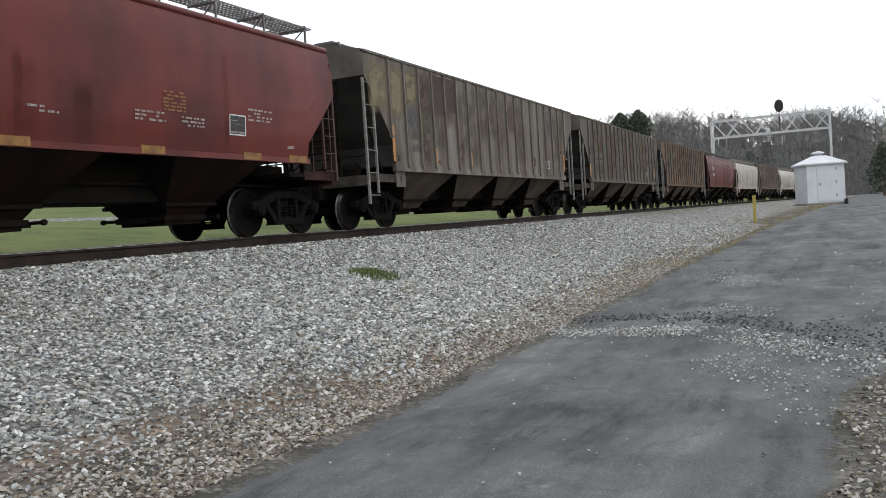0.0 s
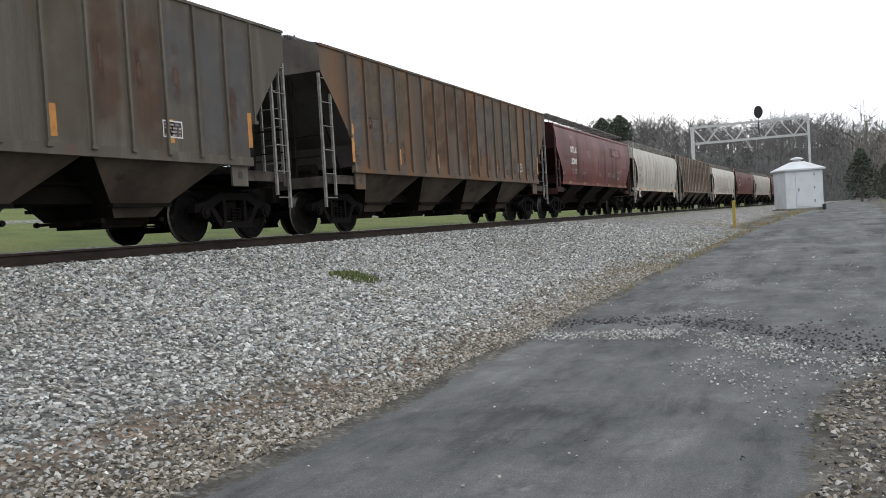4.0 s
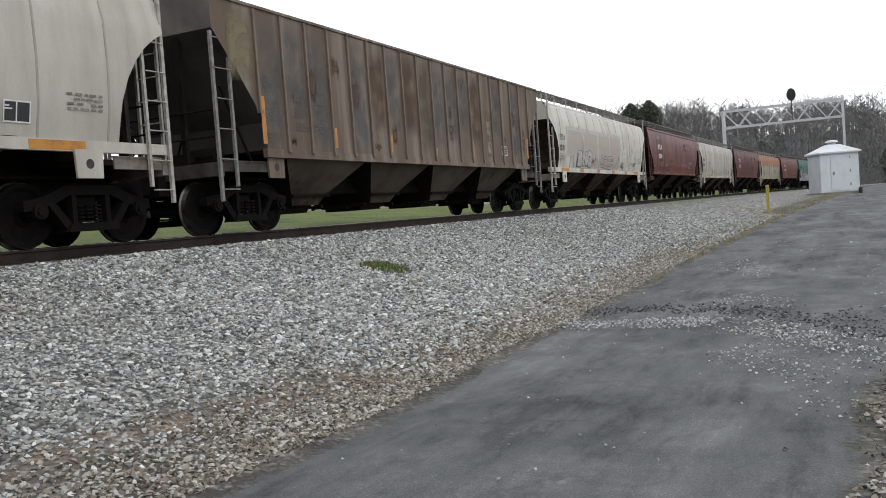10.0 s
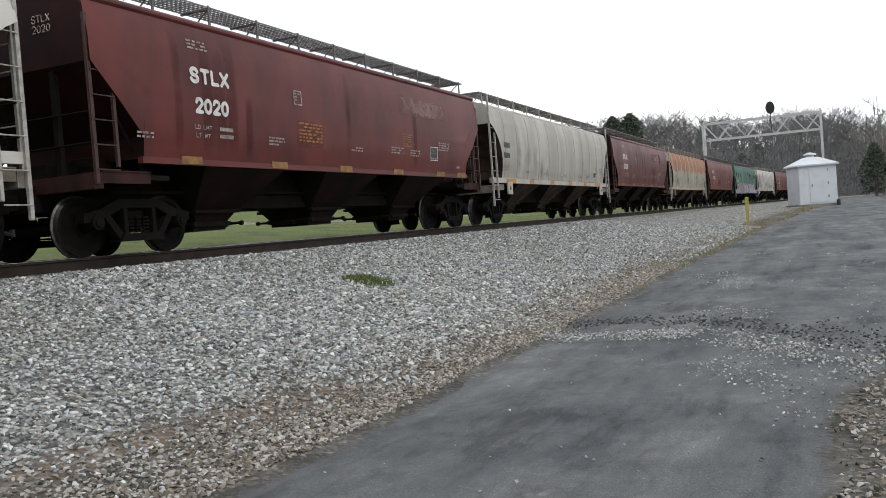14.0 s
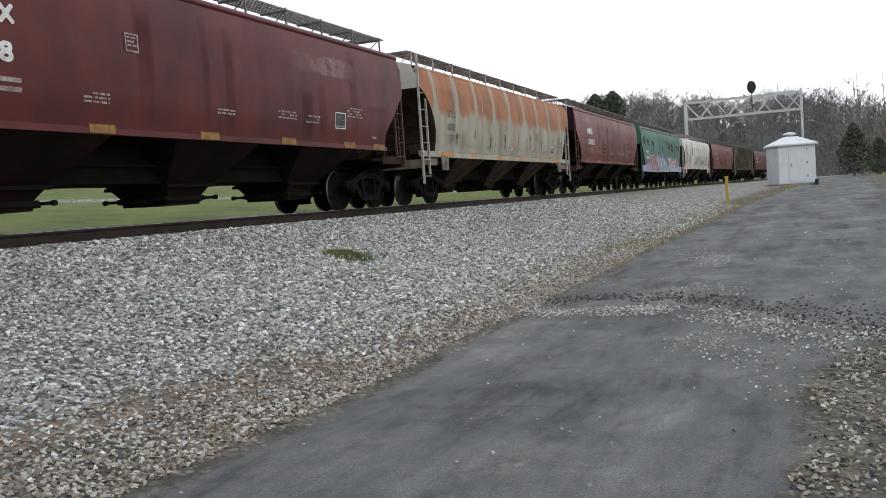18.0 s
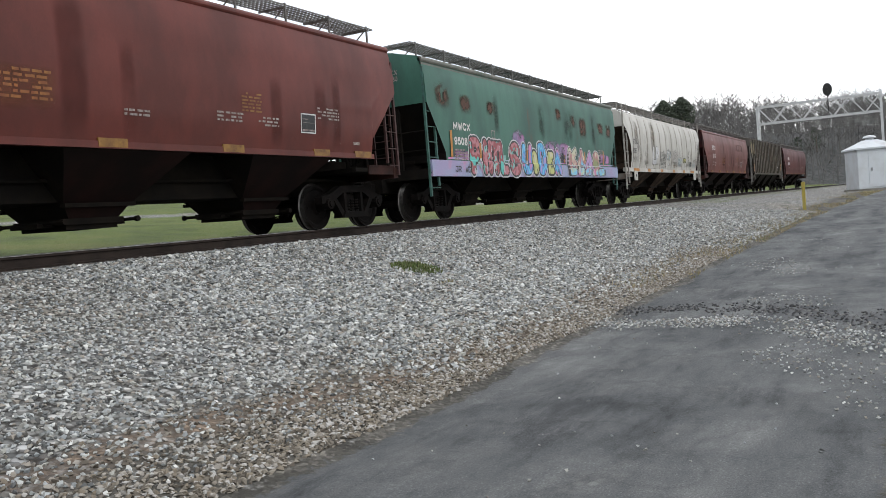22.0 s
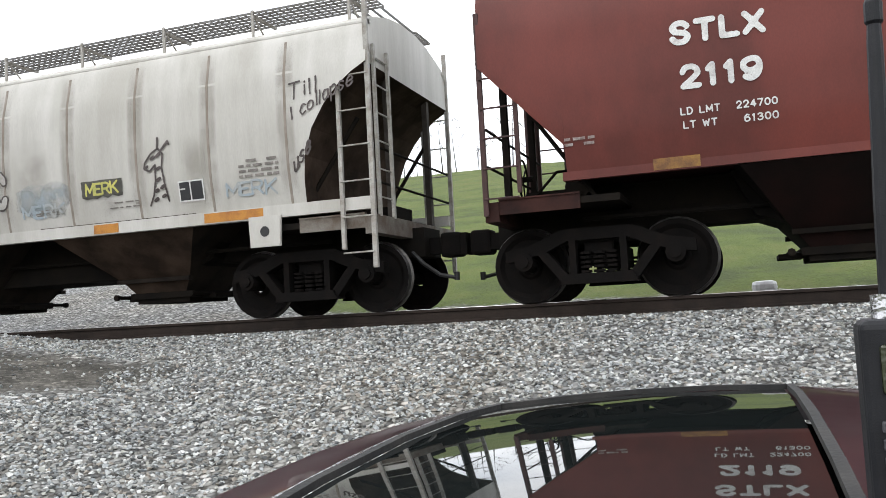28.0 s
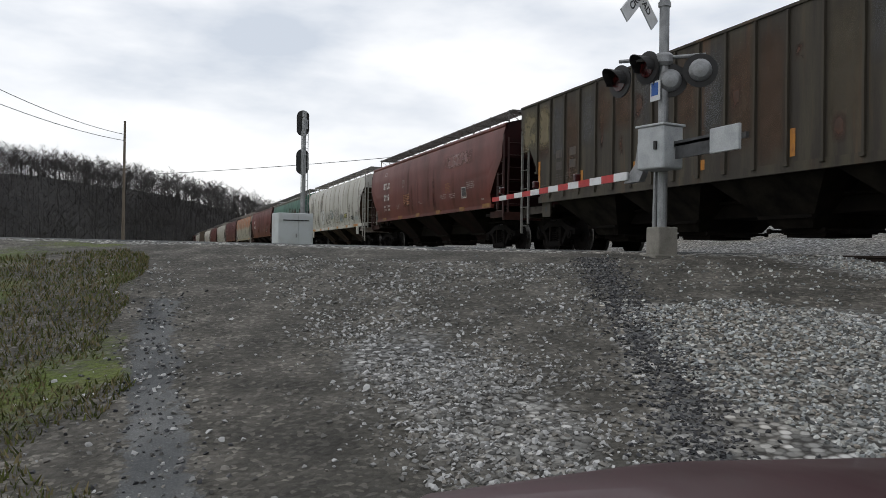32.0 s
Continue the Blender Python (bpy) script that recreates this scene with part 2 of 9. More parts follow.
M_GRATE = mat("galvanised_grating", (0.16, 0.155, 0.15), 0.6, metal=0.4, second=(0.1, 0.09, 0.08), scale=8)
M_ROOF = mat("dusty_roof_steel", (0.204, 0.190, 0.170), 0.7, second=(0.116, 0.088, 0.068), amount=0.5, scale=1.4)
M_TEXT_W = mat("white_stencil", (0.60, 0.60, 0.585), 0.6, second=(0.42, 0.40, 0.39), amount=0.35, scale=9)
M_TEXT_D = mat("black_stencil", (0.03, 0.03, 0.032), 0.6, second=(0.09, 0.085, 0.08), amount=0.3, scale=9)
M_YELLOW = mat("yellow_reflector", (0.23, 0.115, 0.018), 0.55, second=(0.12, 0.05, 0.014), amount=0.5, scale=5)
M_ORANGE = mat("orange_reflector", (0.422, 0.177, 0.020), 0.5, second=(0.272, 0.102, 0.020), amount=0.4, scale=5)
M_RAIL = mat("rail_web_rust", (0.030, 0.022, 0.018), 0.85, spec=0.15, second=(0.018, 0.014, 0.012), scale=3)
M_RAILTOP = mat("worn_rail_head", (0.42, 0.41, 0.4), 0.3, metal=0.9, second=(0.3, 0.28, 0.26), scale=4)
M_TIE = mat("creosote_tie", (0.06, 0.048, 0.038), 0.9, second=(0.11, 0.09, 0.07), amount=0.5, scale=6, stretch=(6, 0.6, 1), bump=0.4)
M_GALV = mat("galvanised_steel", (0.286, 0.292, 0.299), 0.5, metal=0.55, second=(0.204, 0.211, 0.218), scale=5)
M_CABINET = mat("white_enamel_cabinet", (0.475, 0.503, 0.527), 0.5, second=(0.408, 0.415, 0.422), amount=0.4, scale=1.2, fine=0.03)
M_BLACK = mat("matt_black_metal", (0.012, 0.012, 0.013), 0.6, second=(0.025, 0.024, 0.024), scale=5)
M_CONC = mat("weathered_concrete", (0.231, 0.218, 0.190), 0.9, second=(0.150, 0.143, 0.122), scale=4, bump=0.3)
M_WOODPOLE = mat("grey_wood_pole", (0.16, 0.13, 0.105), 0.9, second=(0.09, 0.075, 0.06), scale=3, stretch=(4, 4, 0.3))


def island_colours(name, colours, rough=0.9, bump=0.0):
    """For joined loose pieces: each piece takes one of the colours by chance."""
    m = bpy.data.materials.new(name)
    m.use_nodes = True
    n, l = m.node_tree.nodes, m.node_tree.links
    b = n["Principled BSDF"]
    b.inputs["Roughness"].default_value = rough
    b.inputs["Specular IOR Level"].default_value = 0.25
    g = n.new("ShaderNodeNewGeometry")
    r = n.new("ShaderNodeValToRGB")
    r.color_ramp.interpolation = "CONSTANT"
    e = r.color_ramp.elements
    e[0].color = (*colours[0], 1)
    e[1].position, e[1].color = 1.0 / len(colours), (*colours[1], 1)
    for k in range(2, len(colours)):
        x = e.new(k / len(colours))
        x.color = (*colours[k], 1)
    l.new(g.outputs["Random Per Island"], r.inputs["Fac"])
    l.new(r.outputs["Color"], b.inputs["Base Color"])
    return m


M_BALLAST = island_colours("loose_ballast", [(0.30, 0.312, 0.302), (0.19, 0.20, 0.194), (0.385, 0.395, 0.38), (0.25, 0.248, 0.228), (0.13, 0.136, 0.134), (0.315, 0.315, 0.285), (0.245, 0.222, 0.19), (0.50, 0.505, 0.485), (0.215, 0.23, 0.234), (0.155, 0.149, 0.136), (0.33, 0.345, 0.345), (0.09, 0.093, 0.092)])
M_TWIGS = island_colours("bare_twigs", [(0.085, 0.078, 0.074), (0.032, 0.030, 0.030), (0.045, 0.042, 0.041), (0.026, 0.024, 0.024), (0.058, 0.054, 0.052), (0.036, 0.033, 0.032)])
M_PINE = island_colours("evergreen", [(0.056, 0.068, 0.05), (0.07, 0.084, 0.06), (0.048, 0.058, 0.045)])
M_GRASSB = island_colours("grass_blades", [(0.074, 0.088, 0.020), (0.078, 0.082, 0.028), (0.12, 0.10, 0.05), (0.05, 0.060, 0.018), (0.14, 0.115, 0.06)])


# ---- mesh helpers ----
def part(name, bm, material, parent=None, label="", at=None, smooth=False):
    me = bpy.data.meshes.new(name)
    bm.normal_update()
    bm.to_mesh(me)
    bm.free()
    for m in material if isinstance(material, (list, tuple)) else [material]:
        me.materials.append(m)
    if smooth:
        for p in me.polygons:
            p.use_smooth = True
    ob = new(name, me)
    if parent:
        ob.parent = parent
    if at:
        ob.matrix_basis = at
    if label:
        ob["label"] = label
    return ob


def again(src, parent, at):
    """The same mesh once more, as an object of its own."""
    ob = new(src.name.split(".")[0], src.data)
    ob.parent = parent
    ob.matrix_basis = at
    if "label" in src:
        ob["label"] = src["label"]
    return ob


def box(bm, x0, x1, y0, y1, z0, z1, mi=0):
    v = [bm.verts.new(p) for p in ((x0, y0, z0), (x1, y0, z0), (x1, y1, z0), (x0, y1, z0), (x0, y0, z1), (x1, y0, z1), (x1, y1, z1), (x0, y1, z1))]
    for q in ((3, 2, 1, 0), (4, 5, 6, 7), (0, 1, 5, 4), (1, 2, 6, 5), (2, 3, 7, 6), (3, 0, 4, 7)):
        bm.faces.new([v[k] for k in q]).material_index = mi
    return v


def bevelled_box(bm, x0, x1, y0, y1, z0, z1, r=0.01, seg=2):
    v = box(bm, x0, x1, y0, y1, z0, z1)
    edges = {e for k in v for e in k.link_edges}
    bmesh.ops.bevel(bm, geom=list(edges), offset=r, segments=seg, affect="EDGES", profile=0.5)


def bar(bm, a, b, r, n=6, mi=0, r2=None):
    """A round bar from a to b."""
    a, b = Vector(a), Vector(b)
    q = (b - a).to_track_quat("Z", "Y")
    rings = []
    for p, rad in ((a, r), (b, r if r2 is None else r2)):
        rings.append([bm.verts.new(p + q @ Vector((rad * math.cos(2 * math.pi * k / n), rad * math.sin(2 * math.pi * k / n), 0))) for k in range(n)])
    for k in range(n):
        bm.faces.new((rings[0][k], rings[0][(k + 1) % n], rings[1][(k + 1) % n], rings[1][k])).material_index = mi
    bm.faces.new(rings[0][::-1]).material_index = mi
    bm.faces.new(rings[1]).material_index = mi


def tube(bm, pts, r, n=6):
    for a, b in zip(pts, pts[1:]):
        bar(bm, a, b, r, n)


def prism(bm, outline, y0, y1, mi=0):
    """An outline in x, z given depth from y0 to y1."""
    a = [bm.verts.new((x, y0, z)) for x, z in outline]
    b = [bm.verts.new((x, y1, z)) for x, z in outline]
    bm.faces.new(a).material_index = mi
    bm.faces.new(b[::-1]).material_index = mi
    for k in range(len(a)):
        j = (k + 1) % len(a)
        bm.faces.new((a[j], a[k], b[k], b[j])).material_index = mi


def lathe(bm, prof, n=20, axis="Y", mi=0):
    """Turns (radius, along) about the axis."""
    rings = []
    for r, h in prof:
        ring = []
        for k in range(n):
            c, s = r * math.cos(2 * math.pi * k / n), r * math.sin(2 * math.pi * k / n)
            ring.append(bm.verts.new((c, h, s) if axis == "Y" else (c, s, h) if axis == "Z" else (h, c, s)))
        rings.append(ring)
    for a, b in zip(rings, rings[1:]):
        for k in range(n):
            bm.faces.new((a[k], a[(k + 1) % n], b[(k + 1) % n], b[k])).material_index = mi
    bm.faces.new(rings[0][::-1]).material_index = mi
    bm.faces.new(rings[-1]).material_index = mi


def letters(text, size, material, parent, at, name="lettering", label="", bold=0.0, align="LEFT", track=1.0, depth=0.002):
    cu = bpy.data.curves.new(name, "FONT")
    cu.body, cu.size, cu.extrude, cu.offset, cu.align_x, cu.space_character = text, size, depth, bold, align, track
    tmp = bpy.data.objects.new(name, cu)
    me = bpy.data.meshes.new_from_object(tmp)
    bpy.data.objects.remove(tmp)
    bpy.data.curves.remove(cu)
    me.materials.clear()
    me.materials.append(material)
    ob = new(name, me)
    ob.parent = parent
    ob.matrix_basis = at
    if label:
        ob["label"] = label
    return ob


# ---- the lie of the land ----
TRACK_Y, RAIL_Z = 11.116, 1.567


def track_y(x):
    """The line of the track: straight, then bending gently away."""
    if x < 45:
        return TRACK_Y
    if x < 135:
        return TRACK_Y - 4.88e-4 * (x - 45) ** 2
    return TRACK_Y - 4.88e-4 * 90 ** 2 - 2 * 4.88e-4 * 90 * (x - 135)


def smooth(a, b, x):
    t = min(max((x - a) / (b - a), 0.0), 1.0)
    return t * t * (3 - 2 * t)


def lane_z(x):
    return 1.15 * smooth(12, 52, x) + 0.15 * smooth(50, 120, x)


def lane_edge(x):
    """The lane's edge towards the track."""
    if x > 62:
        return track_y(x) - 11.3
    return 3.55 - 3.9 * smooth(15, 62, x) + (0.12 * noise.noise((x * 0.35, 2.2, 0)))


def crest(x, y):
    """How far a place lies on the lane's side of the crossing road's edge."""
    return (x + 11) * 0.8 + (y - 8) * -0.6


def land_z(x, y):
    d = track_y(x) - y
    rough = 0.05 * noise.noise((x * 0.45, y * 0.45, 0.3)) + 0.02 * noise.noise((x * 1.7, y * 1.7, 4.3))
    road = RAIL_Z + 0.02 + 0.16 * smooth(10, -6, y) - 0.02
    if d < -1.9:
        # beyond the track: a shallow ditch, then the rising field
        f = -d - 1.9
        u = x / max(y, 25.0)
        rise = 0.205 - 0.115 * smooth(-0.25, 0.55, u) - 0.02 * smooth(0.9, 1.6, u)
        run = max(f - 1.2, 0)
        run = run if run < 70 else 70 + 25 * (1 - math.exp(-(run - 70) / 25))
        z = RAIL_Z - 0.2 + 0.14 * smooth(0, 1.2, f) + rise * run
        if x < -6:
            z = max(z, RAIL_Z - 0.12 + 0.1 * min(f, 12) * smooth(-6, -12, x))
        return z + rough * smooth(0, 2, f)
    z_lane = lane_z(x)
    if d < 1.9:
        return RAIL_Z - 0.19
    e = lane_edge(x)
    toe = track_y(x) - e
    base = z_lane
    if d < toe:
        u = (d - 1.9) / max(toe - 1.9, 0.5)
        base = (RAIL_Z - 0.19) + (z_lane - RAIL_Z + 0.19) * (u ** 0.92)
        base += rough * 0.8 * smooth(0, 0.2, u)
    else:
        base += rough * (0.35 if d < toe + 3.4 else 1.0)
    # the ramp up to the crossing road
    c = crest(x, y)
    if c < 10.5:
        k = smooth(10.5, -1.2, c) * 0.55 + 0.45 * min(max((10.5 - c) / 10.5, 0), 1)
        base = max(base, z_lane + (road - z_lane) * min(k, 1.0) + rough * 0.6) if c > 0 else max(base, road)
    return base


def grid_mesh(name, xs, ys, fn, material, label, kind="structure", mats=None, pick=None, keep=None):
    verts = [(x, y, fn(x, y)) for y in ys for x in xs]
    nx = len(xs)
    faces, idx = [], []
    for j in range(len(ys) - 1):
        for i in range(nx - 1):
            cx, cy = (xs[i] + xs[i + 1]) / 2, (ys[j] + ys[j + 1]) / 2
            if keep and not keep(cx, cy):
                continue
            faces.append((j * nx + i, j * nx + i + 1, (j + 1) * nx + i + 1, (j + 1) * nx + i))
            idx.append(pick(cx, cy) if pick else 0)
    me = bpy.data.meshes.new(name)
    me.from_pydata(verts, [], faces)
    for m in mats or [material]:
        me.materials.append(m)
    me.polygons.foreach_set("material_index", idx)
    me.polygons.foreach_set("use_smooth", [True] * len(faces))
    me.update()
    return tagged(new(name, me), label, "ground", kind=kind)


def steps(*runs):
    out = []
    for a, b, s in runs:
        n = max(1, round((b - a) / s))
        out += [a + (b - a) * k / n for k in range(n)]
    return out + [runs[-1][1]]


def ground_material():
    """One sheet: crushed stone, asphalt, dirt and grass by the zones laid on it, with ragged borders."""
    m = bpy.data.materials.new("ground_surface")
    m.use_nodes = True
    n, l = m.node_tree.nodes, m.node_tree.links
    b = n["Principled BSDF"]
    b.inputs["Specular IOR Level"].default_value = 0.25
    co = n.new("ShaderNodeTexCoord")

    def tex(sc, detail=5.0, rgh=0.6, stretch=None):
        t = n.new("ShaderNodeTexNoise")
        t.inputs["Scale"].default_value, t.inputs["Detail"].default_value, t.inputs["Roughness"].default_value = sc, detail, rgh
        if stretch:
            mp = n.new("ShaderNodeMapping")
            mp.inputs["Scale"].default_value = stretch
            l.new(co.outputs["Object"], mp.inputs["Vector"])
            l.new(mp.outputs["Vector"], t.inputs["Vector"])
        else:
            l.new(co.outputs["Object"], t.inputs["Vector"])
        return t.outputs["Fac"]

    def ramp(sock, *stops, interp="LINEAR"):
        r = n.new("ShaderNodeValToRGB")
        r.color_ramp.interpolation = interp
        e = r.color_ramp.elements
        e[0].position, e[0].color = stops[0][0], (*stops[0][1], 1)
        e[1].position, e[1].color = stops[-1][0], (*stops[-1][1], 1)
        for p, c in stops[1:-1]:
            e.new(p).color = (*c, 1)
        l.new(sock, r.inputs["Fac"])
        return r.outputs["Color"]

    def span(sock, lo, hi, a=0.0, z=1.0):
        r = n.new("ShaderNodeMapRange")
        for key, val in (("From Min", lo), ("From Max", hi), ("To Min", a), ("To Max", z)):
            r.inputs[key].default_value = val
        l.new(sock, r.inputs["Value"])
        return r.outputs["Result"]

    def mix(fac, a, c, kind="MIX"):
        x = n.new("ShaderNodeMix")
        x.data_type, x.blend_type = "RGBA", kind
        if isinstance(fac, float):
            x.inputs["Factor"].default_value = fac
        else:
            l.new(fac, x.inputs["Factor"])
        l.new(a, x.inputs["A"])
        l.new(c, x.inputs["B"])
        return x.outputs["Result"]

    def calc(op, a, c):
        x = n.new("ShaderNodeMath")
        x.operation = op
        for k, val in enumerate((a, c)):
            if isinstance(val, float):
                x.inputs[k].default_value = val
            else:
                l.new(val, x.inputs[k])
        return x.outputs["Value"]

    def cells(sc):
        v = n.new("ShaderNodeTexVoronoi")
        v.inputs["Scale"].default_value = sc
        l.new(co.outputs["Object"], v.inputs["Vector"])
        sep = n.new("ShaderNodeSeparateColor")
        l.new(v.outputs["Color"], sep.inputs["Color"])
        return v.outputs["Distance"], sep.outputs["Red"]

    # crushed stone
    d1, c1 = cells(15.0)
    stone = ramp(c1, (0.0, (0.085, 0.084, 0.08)), (0.25, (0.145, 0.142, 0.135)), (0.6, (0.215, 0.213, 0.20)), (0.85, (0.34, 0.335, 0.32)), (1.0, (0.56, 0.55, 0.53)))
    gaps = ramp(d1, (0.0, (1, 1, 1)), (0.42, (0.95, 0.95, 0.95)), (0.75, (0.25, 0.24, 0.23)))
    stone = mix(1.0, stone, gaps, "MULTIPLY")
    tint = ramp(tex(0.35, 4.0), (0.35, (0.92, 0.95, 1.0)), (0.52, (1.0, 1.0, 0.99)), (0.68, (0.92, 0.86, 0.78)))
    stone = mix(1.0, stone, tint, "MULTIPLY")
    # asphalt, patched and gritty
    asphalt = ramp(tex(0.7, 8.0, 0.68), (0.32, (0.044, 0.047, 0.049)), (0.44, (0.080, 0.084, 0.086)), (0.54, (0.098, 0.101, 0.102)), (0.68, (0.140, 0.143, 0.143)))
    grit = ramp(tex(75.0, 2.0, 0.7), (0.3, (0.72, 0.72, 0.72)), (0.6, (1.05, 1.05, 1.05)), (0.74, (1.7, 1.7, 1.7)))
    asphalt = mix(1.0, asphalt, grit, "MULTIPLY")
    worn = ramp(tex(1.1, 6.0, 0.7, (0.35, 1.3, 1.0)), (0.36, (0.5, 0.51, 0.53)), (0.45, (0.85, 0.86, 0.87)), (0.55, (1.04, 1.04, 1.04)), (0.66, (1.35, 1.34, 1.32)))
    asphalt = mix(1.0, asphalt, worn, "MULTIPLY")
    seam = ramp(tex(0.42, 3.0, 0.5, (1.0, 1.6, 1.0)), (0.478, (1.0, 1.0, 1.0)), (0.492, (0.5, 0.5, 0.5)), (0.498, (0.5, 0.5, 0.5)), (0.512, (1.0, 1.0, 1.0)))
    asphalt = mix(0.3, asphalt, seam, "MULTIPLY")
    dusty = ramp(tex(0.8, 5.0, 0.65, (0.6, 1.0, 1.0)), (0.58, (0.0, 0.0, 0.0)), (0.72, (1.0, 1.0, 1.0)))
    asphalt = mix(calc("MULTIPLY", dusty, 0.3), asphalt, stone)
    # dirt with small stones
    d2, c2 = cells(26.0)
    dirt = ramp(tex(1.6, 6.0), (0.3, (0.036, 0.034, 0.029)), (0.5, (0.064, 0.060, 0.051)), (0.66, (0.112, 0.104, 0.090)))
    pebb = ramp(c2, (0.0, (0.6, 0.6, 0.6)), (0.7, (1.0, 1.0, 1.0)), (0.92, (1.7, 1.7, 1.75)), (1.0, (2.4, 2.4, 2.4)))
    dirt = mix(0.8, dirt, pebb, "MULTIPLY")
    # grass
    grass = ramp(tex(0.45, 6.0, 0.65), (0.34, (0.046, 0.062, 0.014)), (0.5, (0.078, 0.106, 0.018)), (0.66, (0.108, 0.116, 0.030)))
    blades = ramp(tex(30.0, 3.0, 0.75, (1, 1, 1)), (0.3, (0.5, 0.5, 0.5)), (0.55, (1.0, 1.0, 1.0)), (0.75, (1.45, 1.4, 1.3)))
    grass = mix(1.0, grass, blades, "MULTIPLY")
    # red clay seam
    clay = ramp(tex(2.4, 5.0), (0.35, (0.082, 0.062, 0.046)), (0.65, (0.135, 0.103, 0.077)))
    clay = mix(0.7, clay, pebb, "MULTIPLY")

    att = n.new("ShaderNodeAttribute")
    att.attribute_name = "zone"
    zs = n.new("ShaderNodeSeparateColor")
    l.new(att.outputs["Color"], zs.inputs["Color"])
    ragged = calc("ADD", span(tex(2.2, 6.0, 0.7), 0.3, 0.7, -0.3, 0.3), span(tex(14.0, 3.0, 0.7), 0.3, 0.7, -0.18, 0.18))

    def zone(sock, edge=0.07):
        return span(calc("ADD", sock, calc("MULTIPLY", ragged, 0.75)), 0.5 - edge, 0.5 + edge)

    z_asph, z_dirt, z_grass, z_clay = zone(zs.outputs["Red"]), zone(zs.outputs["Green"], 0.2), zone(zs.outputs["Blue"], 0.16), zone(att.outputs["Alpha"], 0.22)
    col = mix(z_dirt, stone, dirt)
    col = mix(z_clay, col, clay)
    col = mix(z_asph, col, asphalt)
    col = mix(z_grass, col, grass)
    l.new(col, b.inputs["Base Color"])
    b.inputs["Roughness"].default_value = 0.9
    height = calc("ADD", calc("MULTIPLY", span(d1, 0.0, 0.7, 1.0, 0.0), calc("SUBTRACT", 1.0, z_asph)), span(tex(60.0, 3.0, 0.7), 0.3, 0.7, 0.0, 0.25))
    bp = n.new("ShaderNodeBump")
    bp.inputs["Strength"].default_value, bp.inputs["Distance"].default_value = 0.55, 0.035
    l.new(height, bp.inputs["Height"])
    l.new(bp.outputs["Normal"], b.inputs["Normal"])
    return m


def cinder_line(x):
    """Where the band of dark cinders crosses the apron."""
    return 1.16 - 0.43 * x


def zones(x, y):
    """How much asphalt, dirt, grass and clay lies at a place."""
    d = track_y(x) - y
    e = lane_edge(x)
    a = g = s = c = 0.0
    if d < -1.9:
        f = -d - 1.9
        g = smooth(0.9, 2.2, f)
        far_road = smooth(-6.5, -8.5, x + 0.45 * f)
        g *= 1 - far_road * smooth(26, 18, f)
        if 11.0 < f < 13.5 and 12 < x < 60:
            g, s = 0.1, 0.35
        return a, s, g, c
    if d < 1.9:
        return 0, 0, 0, 0
    width = 3.4 + 1.7 * smooth(7, 12, x) - 2.2 * smooth(25, 55, x)
    cr = crest(x, y)
    a = smooth(e + 0.25, e - 0.25, y) * smooth(e - width - 0.35, e - width + 0.35, y)
    a *= smooth(-4.2, -1.8, x)
    s = 0.75 * smooth(e + 1.9, e + 0.6, y) * smooth(-0.5, 1.5, x) + 0.85 * smooth(e - width + 0.6, e - width - 0.8, y)
    c = 0.72 * math.exp(-((y - e - 0.85 - 0.3 * math.sin(x * 0.5)) / 0.26) ** 2) * smooth(-0.5, 2, x) * smooth(40, 14, x)
    g = smooth(e - width - 0.5, e - width - 3.0, y) * smooth(2, 7, x)
    if x > 40:
        g = max(g, 0.45 * smooth(e + 0.2, e + 2.0, y) * smooth(d, d + 1, 5))
    if x < 4:
        # the apron below the crossing: a grassy bank, a dark worn strip, a dirt wheel track, a gravel patch, a cinder band
        near = smooth(2.0, -2.5, x)
        w1, w2 = noise.noise((x * 0.5, y * 0.5, 8.8)), noise.noise((x * 0.9, y * 1.4, 3.3))
        band = cinder_line(x)
        gravel = math.exp(-((y - 2.05 + 0.35 * w2) / 0.62) ** 2) * smooth(-9.6, -7.0, x)
        on_dirt = smooth(band - 0.1, band - 0.45, y)
        s = max(s * (1 - near), near * max(on_dirt * (0.95 - 0.85 * gravel), 0.95 * smooth(4.5, 3.6, cr + 0.8 * w1) * smooth(8.6, 7.8, y)))
        strip = math.exp(-((y + 0.1 + 0.15 * w1) / 0.3) ** 2) * smooth(-12.5, -10.5, x)
        a = max(a, near * 0.82 * strip, near * 0.6 * math.exp(-((y - band) / 0.26) ** 2))
        g = max(g, near * smooth(-0.2, -0.5, y + 0.5 * smooth(-8.4, -6.6, x) + 0.25 * w2) * (0.42 + 0.6 * w1))
        if cr < 0.3:
            a, s, g = smooth(0.3, -0.2, cr) * 0.9, 0.2, 0.0 if cr > -7 else 0.95
            if cr <= -7:
                a = 0.0
    if y < -9:
        g = max(g, smooth(-9, -14, y))
    return a, s, g, c


def build_ground():
    near_x = steps((-900, -140, 60), (-140, -40, 6), (-40, -22, 1.0), (-22, 24, 0.22), (24, 70, 0.5), (70, 160, 4), (160, 900, 60))
    near_y = steps((-500, -60, 44), (-60, -14, 3), (-14, -6, 0.8), (-6, 9.4, 0.2), (9.4, 18, 0.4), (18, 50, 2), (50, 140, 8), (140, 900, 70))
    ground = grid_mesh("ground", near_x, near_y, land_z, ground_material(), "gravel embankment, worn asphalt lane and grassy banks")
    me = ground.data
    attr = me.color_attributes.new("zone", "FLOAT_COLOR", "POINT")
    attr.data.foreach_set("color", [c for v in me.vertices for c in zones(v.co.x, v.co.y)])
    return ground


